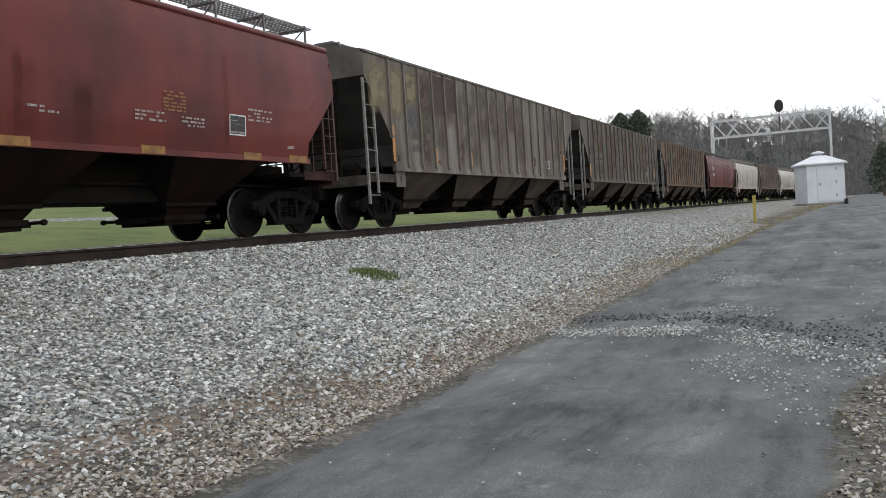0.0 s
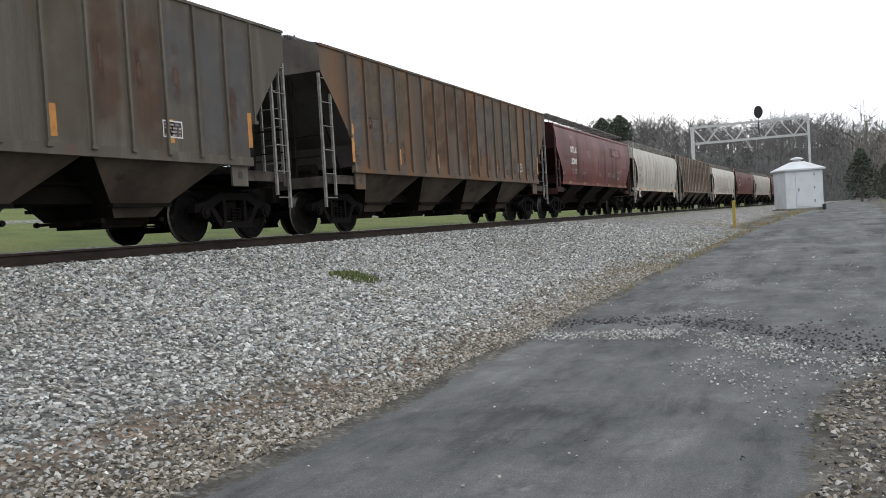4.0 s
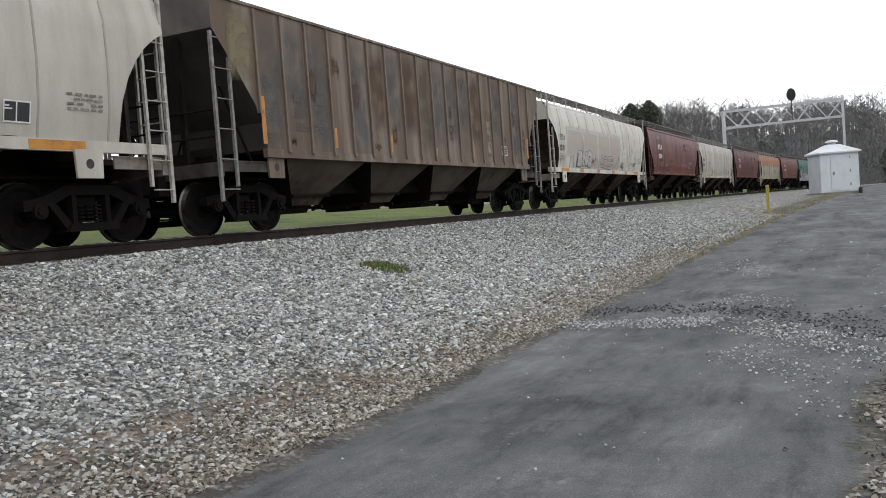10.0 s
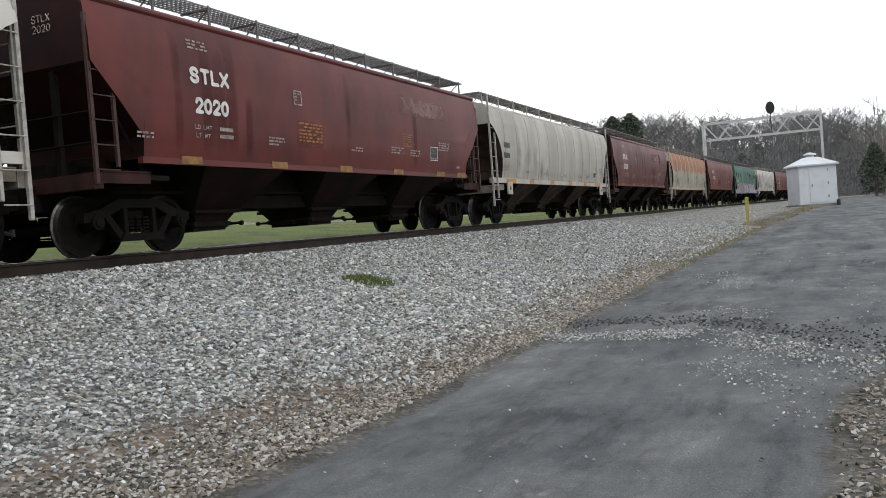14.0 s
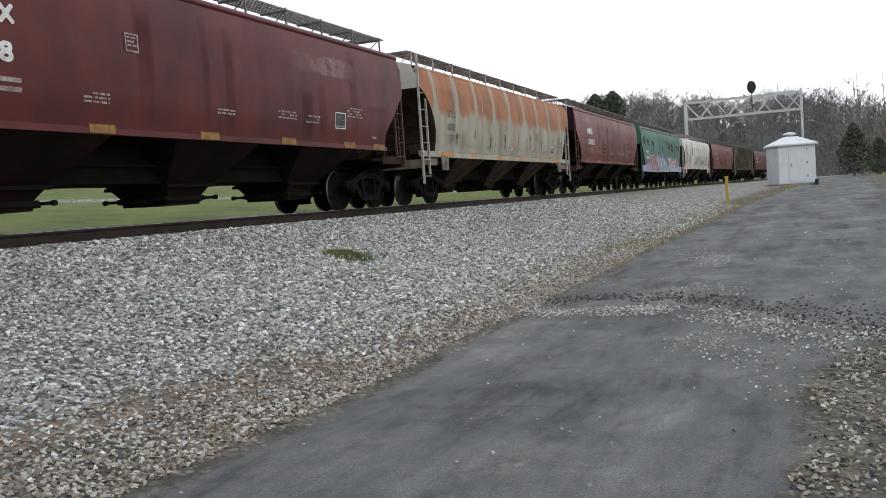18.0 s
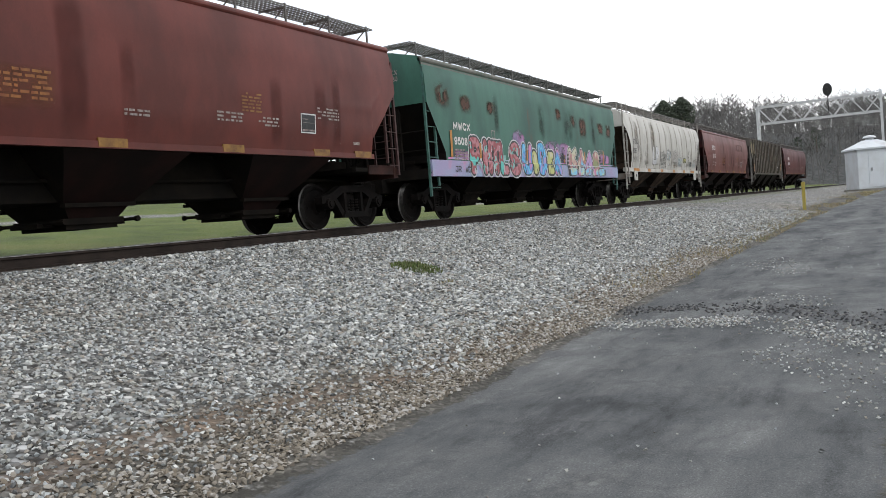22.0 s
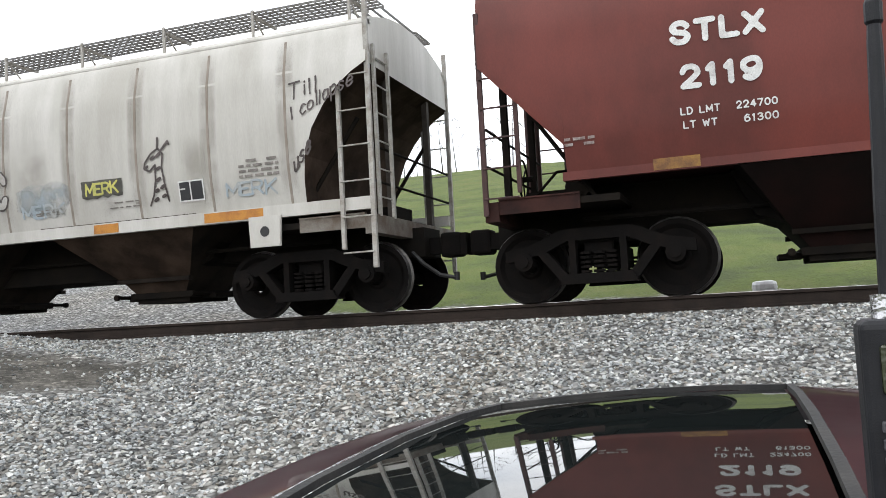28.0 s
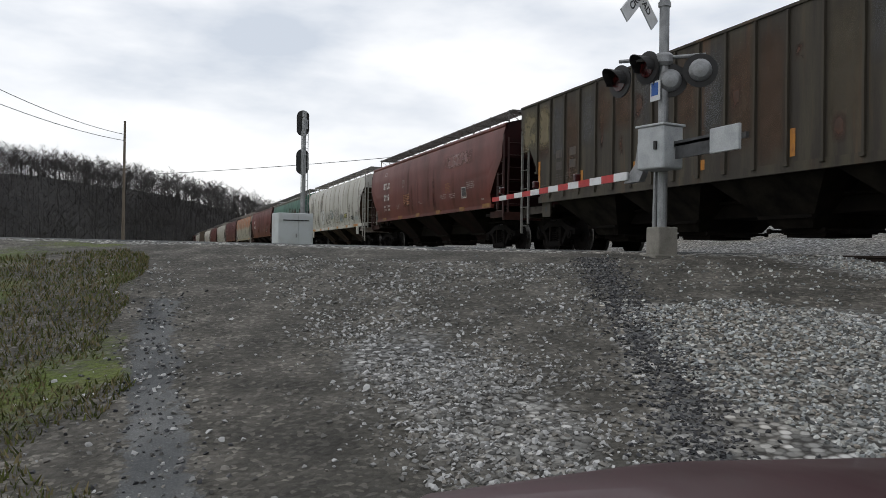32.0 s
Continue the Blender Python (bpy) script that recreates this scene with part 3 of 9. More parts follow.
build_ground()


def lump(rng):
    """A broken stone: a crooked ring of six corners between an upper and a lower point."""
    ring = []
    for k in range(6):
        an = 1.047 * k + rng.uniform(-0.35, 0.35)
        r = rng.uniform(0.7, 1.15)
        ring.append((r * math.cos(an), 0.78 * r * math.sin(an), rng.uniform(-0.28, 0.28)))
    return ring + [(rng.uniform(-0.35, 0.35), rng.uniform(-0.3, 0.3), rng.uniform(0.42, 0.75)), (0.0, 0.0, -0.6)]


LUMP_FACES = tuple((k, (k + 1) % 6, 6) for k in range(6)) + tuple(((k + 1) % 6, k, 7) for k in range(6))


def scatter_stones(name, label, count, where, size, material, seed):
    rng = random.Random(seed)
    shapes = [np.array(lump(rng)) for _ in range(24)]
    verts, faces = [], []
    k = 0
    while k < count:
        spot = where(rng)
        if spot is None:
            continue
        x, y, z = spot
        r = size * rng.uniform(0.55, 1.35)
        q = np.array(Euler((rng.uniform(-0.7, 0.7), rng.uniform(-0.7, 0.7), rng.uniform(0, 6.28))).to_matrix())
        p = shapes[rng.randrange(24)] @ q.T * r + (x, y, z + r * 0.18)
        verts.append(p)
        faces.extend(tuple(8 * k + i for i in f) for f in LUMP_FACES)
        k += 1
    me = bpy.data.meshes.new(name)
    me.from_pydata(np.concatenate(verts).tolist(), [], faces)
    me.materials.append(material)
    return tagged(new(name, me), label, "gravel", kind="stuff")


def on_slope(rng):
    x = -13 + 31 * rng.random() if rng.random() < 0.8 else 18 + 16 * rng.random()
    lo = lane_edge(x) + 0.3
    y = lo + (9.3 - lo) * rng.random()
    if 0 < x < 22 and rng.random() > (y - lo) / 0.95 - 0.25 * noise.noise((x * 0.8, y * 1.5, 9.9)):
        return None
    c = zones(x, y)[3]
    if c > 0.3 and rng.random() < 0.5 * c:
        return None
    if x < -2 and y < cinder_line(x) + 0.1 + 0.25 * noise.noise((x * 0.8, y * 0.8, 6.1)) and rng.random() > 0.05:
        return None
    if x < -3 and y < 8.4 and crest(x, y) < 3.9 + 0.9 * noise.noise((x * 0.7, y * 0.7, 2.1)) and rng.random() > 0.08:
        return None
    if x < -6 and crest(x, y) < 1.2 - 1.2 * rng.random():
        return None
    return x, y, land_z(x, y)


def on_toe(rng):
    x = 1 + 21 * rng.random()
    y = lane_edge(x) + 0.16 + abs(rng.gauss(0, 0.5))
    c = zones(x, y)[3]
    if c > 0.3 and rng.random() < 0.7 * c:
        return None
    return x, y, land_z(x, y)


def on_far_slope(rng):
    spot = on_slope(rng)
    return spot if spot and spot[0] > 7 else None


def on_apron(rng):
    x, y = -14 + 12 * rng.random(), -1.2 + 7.5 * rng.random()
    band = cinder_line(x)
    if y > band or crest(x, y) < 1.5:
        return None
    clump = 0.6 + 0.8 * noise.noise((x * 1.1, y * 1.1, 7.7))
    w = 1.2 * math.exp(-((y - 2.05) / 0.62) ** 2) * smooth(-9.6, -7.0, x)
    w += 0.3 * smooth(1.1, 1.6, y) * smooth(band, band - 0.6, y)
    w += 0.13 * math.exp(-((y + 0.1) / 0.35) ** 2) + 0.015
    return (x, y, land_z(x, y)) if rng.random() < w * clump else None


def on_lane(rng):
    x = 2 + 22 * rng.random() ** 1.3
    y = lane_edge(x) - 4.6 * rng.random()
    w = 0.012 + 0.9 * smooth(0.28, 0.55, noise.noise((x * 0.5, y * 0.8, 1.7)))
    if y < lane_edge(x) - 3.4:
        w = 0.05
    if rng.random() > w:
        return None
    return x, y, land_z(x, y)


def washed(rng, back=0.0):
    """A crooked line of gravel that rain has washed over the lane."""
    y = 4.1 - 6.2 * rng.random()
    x = 9.0 + 2.3 * smooth(-0.6, 1.9, y) + back + 0.5 * noise.noise((y * 1.3, 2.2, 1)) + rng.gauss(0, 0.26 + 0.3 * smooth(1.6, -0.4, y))
    return (x, y, land_z(x, y)) if noise.noise((x * 1.6, y * 1.3, 6.6)) > -0.12 - 0.3 * rng.random() else None


def dark_wash(rng):
    return washed(rng, 1.25) if rng.random() < 0.75 else outer_edge(rng)


def outer_edge(rng):
    x = 3.5 + 11 * rng.random()
    width = 3.4 + 1.7 * smooth(7, 12, x)
    y = lane_edge(x) - width - 0.12 - abs(rng.gauss(0, 0.6)) + 0.2 * noise.noise((x * 1.2, 4.4, 0))
    return (x, y, land_z(x, y)) if noise.noise((x * 1.1, y * 1.6, 2.9)) > -0.25 else None


M_APRONSTONE = island_colours("dusty_gravel", [(0.24, 0.24, 0.235), (0.16, 0.158, 0.15), (0.33, 0.33, 0.325), (0.12, 0.118, 0.112), (0.19, 0.18, 0.162), (0.42, 0.42, 0.415)])
M_TOESTONE = island_colours("earthy_ballast", [(0.20, 0.18, 0.148), (0.13, 0.115, 0.093), (0.27, 0.25, 0.22), (0.095, 0.082, 0.066), (0.17, 0.145, 0.112), (0.33, 0.32, 0.30)])
scatter_stones("toe_ballast", "earth-brown ballast stones along the lane's edge", 17000, on_toe, 0.026, M_TOESTONE, 14)
scatter_stones("ballast", "loose crushed grey and white ballast stones on the embankment", 92000, on_slope, 0.025, M_BALLAST, 3)
scatter_stones("large_ballast", "larger pale and dark ballast stones lying on the embankment", 26000, on_far_slope, 0.040, M_BALLAST, 13)
scatter_stones("loose_gravel", "scattered pale gravel on the dirt apron", 5200, on_apron, 0.027, M_APRONSTONE, 4)



def on_band(rng):
    x = -11.5 + 8.5 * rng.random()
    y = cinder_line(x) + rng.gauss(0, 0.2)
    if rng.random() < 0.1:
        y = -0.1 + rng.gauss(0, 0.28)
    if y < -1.2 or crest(x, y) < 0.9:
        return None
    return x, y, land_z(x, y)


M_CINDER = island_colours("dark_cinders", [(0.045, 0.046, 0.05), (0.07, 0.071, 0.075), (0.034, 0.035, 0.037), (0.11, 0.11, 0.112), (0.058, 0.056, 0.054), (0.16, 0.158, 0.155)])
scatter_stones("dark_cinders", "band of dark cinders and stones across the apron", 4200, on_band, 0.022, M_CINDER, 6)
scatter_stones("fine_gravel", "fine dusty gravel on the dirt apron", 5500, on_apron, 0.014, M_APRONSTONE, 7)
scatter_stones("lane_grit", "small loose stones on the worn asphalt", 1500, on_lane, 0.016, M_BALLAST, 5)
scatter_stones("washed_gravel", "pale gravel washed in a line across the lane", 3100, washed, 0.020, M_BALLAST, 15)
scatter_stones("dark_gravel", "dark loose cinders on the lane and its verge", 2000, dark_wash, 0.024, M_CINDER, 16)
scatter_stones("verge_gravel", "earthy loose stones along the lane's outer edge", 2200, outer_edge, 0.024, M_TOESTONE, 17)


# ---- track ----
def build_track():
    track = tagged(new("railway_track"), "rusty steel rails on dark wooden ties in ballast", "railway track", kind="structure")
    for side in (-1, 1):
        for name, prof, m in (("rail", [(-0.07, -0.185), (0.07, -0.185), (0.07, -0.165), (0.012, -0.15), (0.012, -0.05), (0.035, -0.04), (0.035, -0.006), (-0.035, -0.006), (-0.035, -0.04), (-0.012, -0.05), (-0.012, -0.15), (-0.07, -0.165)], M_RAIL), ("rail_head", [(-0.033, -0.0055), (0.033, -0.0055), (0.03, 0.0), (-0.03, 0.0)], M_RAILTOP)):
            bm = bmesh.new()
            rings = []
            for x in steps((-420, -60, 60), (-60, 45, 15), (45, 140, 6), (140, 420, 40)):
                rings.append([bm.verts.new((x, track_y(x) + side * 0.755 + a, RAIL_Z + b)) for a, b in prof])
            for r0, r1 in zip(rings, rings[1:]):
                for k in range(len(prof)):
                    bm.faces.new((r0[k], r0[(k + 1) % len(prof)], r1[(k + 1) % len(prof)], r1[k]))
            part(name, bm, m, track)
    bm = bmesh.new()
    bevelled_box(bm, -0.115, 0.115, -1.3, 1.3, -0.34, -0.187, 0.012, 1)
    first = None
    rng = random.Random(8)
    for k in range(290):
        x = -34 + 0.52 * k
        at = pose(x, track_y(x) + rng.uniform(-0.05, 0.05), RAIL_Z, 0, 0, rng.uniform(-1.5, 1.5))
        if first is None:
            first = part("tie", bm, M_TIE, track, at=at)
        else:
            again(first, track, at)


build_track()


# ---- the train: covered hopper cars ----
# along: x from the leading end (minus) to the trailing end; across: minus y is the lane's side; z from the rail top
SIDE = {
    "red": dict(prof=[(1.50, 1.45), (1.57, 1.9), (1.60, 2.5), (1.585, 3.2), (1.52, 3.62), (1.46, 3.80)], cut=[(0, 2.82), (0.97, 1.79), (0.98, 1.46)], bays=3, pitch=3.75),
    "grey": dict(prof=[(1.58, 1.45), (1.58, 2.5), (1.58, 3.3), (1.58, 4.0)], cut=[(0, 3.45), (0.62, 2.75), (1.25, 1.95), (1.27, 1.46)], bays=4, pitch=3.12),
    "white": dict(prof=[(1.48, 1.42), (1.57, 1.9), (1.61, 2.5), (1.59, 3.15), (1.50, 3.58), (1.44, 3.72)], cut=[(0, 3.14), (0.2, 3.03), (0.4, 2.88), (0.6, 2.66), (0.78, 2.38), (0.9, 2.04), (0.94, 1.74), (0.95, 1.43)], bays=3, pitch=3.65),
    "green": dict(prof=[(1.58, 1.38), (1.6, 1.9), (1.6, 2.8), (1.58, 3.4), (1.5, 3.8)], cut=[(0, 2.75), (0.8, 1.6), (0.82, 1.4)], bays=3, pitch=3.6),
}


def cut_z(cut, e, full):
    if e >= cut[-1][0]:
        return cut[-1][1]
    for (e0, z0), (e1, z1) in zip(cut, cut[1:]):
        if e0 <= e <= e1:
            return z0 + (z1 - z0) * (e - e0) / max(e1 - e0, 1e-6)
    return full


def half_width(prof, z):
    for (y0, z0), (y1, z1) in zip(prof, prof[1:]):
        if z <= z1:
            t = max(0.0, (z - z0) / (z1 - z0))
            return y0 + (y1 - y0) * t
    return prof[-1][0]


def skin(kind, z):
    """Half the width of the tank as built, at a height."""
    prof = SIDE[kind]["prof"]
    lo, hi = prof[0][1], prof[-1][1]
    k = min(max((z - lo) / (hi - lo) * 16, 0.0), 15.999)
    a, b = lo + (hi - lo) * int(k) / 16, lo + (hi - lo) * (int(k) + 1) / 16
    return half_width(prof, a) + (half_width(prof, b) - half_width(prof, a)) * (k - int(k))


def hopper_body(kind, length):
    """The tank of the car, with slope sheets at both ends and a low pitched roof."""
    s = SIDE[kind]
    cut, prof, top = s["cut"], s["prof"], s["prof"][-1][1]
    es = [c[0] for c in cut]
    mids = [(a + b) / 2 for a, b in zip(es, es[1:]) if b - a > 0.2]
    es = sorted(es + mids)
    stations = [-length / 2 + e for e in es] + [-length / 4, 0, length / 4] + [length / 2 - e for e in reversed(es)]
    bm = bmesh.new()
    rings = []
    for x in stations:
        zb = cut_z(cut, length / 2 - abs(x), top)
        zs = [zb + (top - zb) * k / 16 for k in range(17)]
        half = [(half_width(prof, z), z) for z in zs]
        edge = half[-1][0]
        half += [(edge - 0.05, top + 0.05), (0.75, top + 0.22), (0.3, top + 0.28)]
        ring = [bm.verts.new((x, -y, z)) for y, z in half] + [bm.verts.new((x, y, z)) for y, z in reversed(half)]
        rings.append(ring)
    nr = len(rings[0])
    for a, b in zip(rings, rings[1:]):
        for k in range(nr):
            f = bm.faces.new((a[k], b[k], b[(k + 1) % nr], a[(k + 1) % nr]))
            j = k % nr
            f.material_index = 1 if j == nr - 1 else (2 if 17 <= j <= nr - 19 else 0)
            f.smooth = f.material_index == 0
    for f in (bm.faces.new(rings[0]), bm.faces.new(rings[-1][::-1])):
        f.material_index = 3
    bm.normal_update()
    for e in bm.edges:
        if len(e.link_faces) == 2 and e.calc_face_angle(0) > 0.45:
            e.smooth = False
    return bm


def bay(kind, width):
    """A discharge hopper: two side sheets and two end sheets sloping to a narrow mouth."""
    bm = bmesh.new()
    z1 = 1.46 if kind != "green" else 1.3
    w = width / 2 - (0.2 if kind == "red" else 0.02)
    mouth, deep = (0.44, 0.55) if kind != "grey" else (0.46, 0.78)
    rows = ((w, 1.5, z1), (w - 0.05, 1.49, z1 - 0.09), (mouth + 0.16, deep + 0.12, 0.66), (mouth, deep, 0.46))
    rings = [[bm.verts.new((sx * a, sy * b, z)) for sx, sy in ((-1, -1), (1, -1), (1, 1), (-1, 1))] for a, b, z in rows]
    for hi, lo in zip(rings, rings[1:]):
        for k in range(4):
            # end sheets take slot 1, a darker colour holding the shade between bays
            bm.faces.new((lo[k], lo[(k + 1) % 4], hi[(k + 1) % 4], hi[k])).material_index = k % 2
    bm.faces.new(rings[-1][::-1])
    bm.faces.new(rings[0])
    # flange along the foot of each side sheet
    for sy in (-1, 1):
        a, b = sorted((sy * (deep + 0.1), sy * (deep + 0.2)))
        box(bm, -mouth - 0.2, mouth + 0.2, a, b, 0.62, 0.68, 1)
    return bm


def outlet():
    """A sliding gate in its frame, with the capstan and rack on both sides."""
    bm = bmesh.new()
    box(bm, -0.54, 0.54, -0.56, 0.56, 0.38, 0.47)
    box(bm, -0.46, 0.46, -0.5, 0.5, 0.31, 0.38)
    box(bm, -0.78, -0.5, -0.3, 0.3, 0.36, 0.42)
    box(bm, 0.5, 0.78, -0.3, 0.3, 0.36, 0.42)
    for s in (-1, 1):
        bar(bm, (s * 0.66, -0.72, 0.42), (s * 0.66, 0.72, 0.42), 0.03, 6)
        for y in (-0.72, 0.72):
            bar(bm, (s * 0.66, y - 0.03, 0.42), (s * 0.66, y + 0.03, 0.42), 0.045, 8)
    return bm


def sideframe():
    """A cast side frame with its window, spring nest and journal boxes."""
    bm = bmesh.new()
    y0, y1 = -0.09, 0.09
    prism(bm, [(-1.12, 0.50), (-1.12, 0.64), (-0.80, 0.70), (-0.42, 0.86), (0.42, 0.86), (0.80, 0.70), (1.12, 0.64), (1.12, 0.50), (0.95, 0.52), (0.62, 0.60), (0.36, 0.72), (-0.36, 0.72), (-0.62, 0.60), (-0.95, 0.52)], y0, y1)
    prism(bm, [(-0.74, 0.60), (-0.60, 0.60), (-0.34, 0.28), (-0.44, 0.22)], y0, y1)
    prism(bm, [(0.60, 0.60), (0.74, 0.60), (0.44, 0.22), (0.34, 0.28)], y0, y1)
    prism(bm, [(-0.46, 0.20), (0.46, 0.20), (0.40, 0.32), (-0.40, 0.32)], y0 - 0.05, y1 + 0.05)
    for sx in (-1, 1):
        prism(bm, [(sx * 0.34, 0.32), (sx * 0.26, 0.32), (sx * 0.26, 0.72), (sx * 0.34, 0.72)][:: 1 if sx > 0 else -1], y0, y1)
    for k in (-0.16, 0.0, 0.16):
        for z in range(5):
            bar(bm, (k, 0, 0.33 + 0.055 * z), (k, 0, 0.36 + 0.055 * z), 0.07, 8)
    for sx in (-1, 1):
        bar(bm, (sx * 0.889, -0.14, 0.50), (sx * 0.889, 0.1, 0.50), 0.115, 12)
        bar(bm, (sx * 0.889, -0.17, 0.50), (sx * 0.889, -0.13, 0.50), 0.07, 8)
    return bm


def wheelset():
    bm = bmesh.new()
    bar(bm, (0, -1.0, 0), (0, 1.0, 0), 0.085, 10)
    for s in (-1, 1):
        prof = [(0.10, s * 0.84), (0.13, s * 0.83), (0.16, s * 0.79), (0.34, s * 0.77), (0.39, s * 0.815), (0.452, s * 0.815), (0.457, s * 0.72), (0.485, s * 0.70), (0.485, s * 0.675), (0.39, s * 0.67), (0.34, s * 0.72), (0.16, s * 0.74), (0.12, s * 0.70)]
        rings = []
        n = 28
        for r, h in prof:
            rings.append([bm.verts.new((r * math.cos(2 * math.pi * k / n), h, r * math.sin(2 * math.pi * k / n))) for k in range(n)])
        for i, (a, b) in enumerate(zip(rings, rings[1:])):
            for k in range(n):
                bm.faces.new((a[k], a[(k + 1) % n], b[(k + 1) % n], b[k])).material_index = 1 if 5 <= i <= 6 else 0
        for k in range(3):
            an = 2.1 * k
            bar(bm, (0.26 * math.cos(an), s * 0.765, 0.26 * math.sin(an)), (0.26 * math.cos(an), s * 0.785, 0.26 * math.sin(an)), 0.035, 6)
    return bm


def stile(h, w=0.03):
    bm = bmesh.new()
    box(bm, -w, w, -0.02, 0.03, 0, h)
    return bm


def rung(w, along="x"):
    bm = bmesh.new()
    bar(bm, (0, 0, 0), (w, 0, 0) if along == "x" else (0, w, 0), 0.012, 5)
    return bm


def add_ladder(car, kind, paint, at, height, low, tall, mirrored, rungs=6, width=0.42):
    """A side ladder: the long stile carries the short one and the rungs."""
    main, short = (width, 0.0) if mirrored else (0.0, width)
    st = cached(("stile", round(height + tall, 2), paint.name), lambda: stile(height + tall), "ladder", paint, car, at @ pose(main, 0, low))
    cached(("stile2", round(height, 2), paint.name), lambda: stile(height - 0.25, 0.025), "stile", paint, st, pose(short - main, 0, 0.25))
    for k in range(rungs):
        z = 0.2 + (height - 0.3) * k / (rungs - 1)
        cached(("rung", paint.name), lambda: rung(width), "rung", paint, st, pose(-main, -0.03, z))


def add_end_ladder(parent, kind, paint, at, height=2.2, rungs=6):
    st = cached(("estile", paint.name), lambda: stile(height, 0.02), "end_ladder", paint, parent, at @ pose(0, 0, 1.2))
    return st


def walkway(length, z, y0=0.62, y1=1.22):
    """Roof walkway of open steel grating."""
    bm = bmesh.new()
    for s in (-1, 1):
        for k in range(7):
            y = s * (y0 + (y1 - y0) * k / 6)
            box(bm, -length / 2 + 0.1, length / 2 - 0.1, y - 0.006, y + 0.006, z - 0.03, z)
        n = int(length / 0.11)
        for k in range(n + 1):
            x = -length / 2 + 0.1 + (length - 0.2) * k / n
            box(bm, x - 0.005, x + 0.005, s * y0 if s > 0 else -y1, y1 if s > 0 else -y0, z - 0.022, z - 0.004)
    for e in (-1, 1):
        for k in range(4):
            x = e * (length / 2 - 0.15 - 0.14 * k)
            box(bm, x - 0.01, x + 0.01, -y0, y0, z - 0.03, z)
    return bm


def walkway_bracket(z, top, y=1.22):
    bm = bmesh.new()
    box(bm, -0.018, 0.018, -y - 0.02, -y + 0.012, top + 0.02, z + 0.02)
    box(bm, -0.02, 0.02, -y, -y + 0.62, z - 0.065, z - 0.03)
    bar(bm, (0, -y + 0.02, z - 0.05), (0, -y + 0.42, top + 0.1), 0.014, 5)
    return bm


def hatch(w, top):
    bm = bmesh.new()
    box(bm, -w / 2 + 0.03, w / 2 - 0.03, -0.42, 0.42, top + 0.25, top + 0.36)
    return bm


def end_frame(kind, s):
    """The platform at one end; x runs outwards."""
    bm = bmesh.new()
    box(bm, -1.55, 0.0, -1.45, 1.45, 1.12, 1.20)
    box(bm, -2.4, 0.2, -0.32, 0.32, 0.72, 1.121)
    return bm


def end_sill():
    bm = bmesh.new()
    box(bm, -0.14, 0.03, -1.5, 1.5, 0.98, 1.215)
    return bm


def platform_edge(run):
    """The channel along the side of the end platform."""
    bm = bmesh.new()
    box(bm, -run, -0.14, -0.015, 0.015, 1.06, 1.24)
    box(bm, -run, -0.14, -0.03, 0.03, 1.23, 1.25)
    return bm


def end_post(top):
    bm = bmesh.new()
    box(bm, -0.12, -0.04, -0.05, 0.05, 1.2, top)
    return bm


def end_rail(z):
    bm = bmesh.new()
    bar(bm, (-0.02, -1.45, z), (-0.02, 1.45, z), 0.017, 6)
    return bm


def end_brace():
    bm = bmesh.new()
    bar(bm, (-1.25, 0, 1.2), (-0.35, 0.12, 2.55), 0.03, 6)
    return bm


def coupler():
    bm = bmesh.new()
    box(bm, -0.3, 0.42, -0.12, 0.12, 0.76, 0.98)
    bevelled_box(bm, 0.36, 0.66, -0.17, 0.15, 0.70, 1.04, 0.05, 2)
    box(bm, 0.52, 0.74, -0.14, -0.02, 0.72, 1.02)
    return bm


def air_hose():
    bm = bmesh.new()
    pts = [(0.05, -0.42, 0.78), (0.2, -0.42, 0.62), (0.42, -0.38, 0.45), (0.66, -0.33, 0.40)]
    tube(bm, pts, 0.03, 6)
    bar(bm, (0.64, -0.33, 0.37), (0.64, -0.33, 0.48), 0.04, 8)
    return bm


def brake_gear():
    bm = bmesh.new()
    bar(bm, (-0.95, 0.1, 1.42), (-0.95, 0.7, 1.42), 0.16, 12)
    bar(bm, (-1.2, -0.5, 1.38), (-0.7, -0.5, 1.38), 0.13, 12)
    box(bm, -1.1, -0.75, -0.25, 0.05, 1.2, 1.5)
    box(bm, -0.75, -0.65, -0.9, 0.9, 1.2, 1.34)
    tube(bm, [(-1.2, -0.5, 1.5), (-0.9, -0.1, 1.75), (-0.6, 0.2, 1.7), (-0.3, 0.5, 1.3)], 0.02, 5)
    return bm


def brake_wheel():
    bm = bmesh.new()
    n = 18
    pts = [(0.0, 0.28 * math.cos(2 * math.pi * k / n), 0.28 * math.sin(2 * math.pi * k / n)) for k in range(n + 1)]
    tube(bm, pts, 0.016, 5)
    for k in range(3):
        an = 2.1 * k + 0.3
        bar(bm, (0, 0, 0), (0, 0.28 * math.cos(an), 0.28 * math.sin(an)), 0.012, 5)
    bar(bm, (-0.14, 0, 0), (0.02, 0, 0), 0.04, 8)
    return bm


def jack_plate():
    bm = bmesh.new()
    n = 10
    hole = [(0.07 * math.cos(2 * math.pi * k / n), 0.07 * math.sin(2 * math.pi * k / n)) for k in range(n)]
    prism(bm, [(-0.22, -0.2), (0.22, -0.2), (0.24, 0.2), (-0.24, 0.2)], -0.02, 0.02, 0)
    prism(bm, hole, -0.024, -0.018, 1)
    return bm


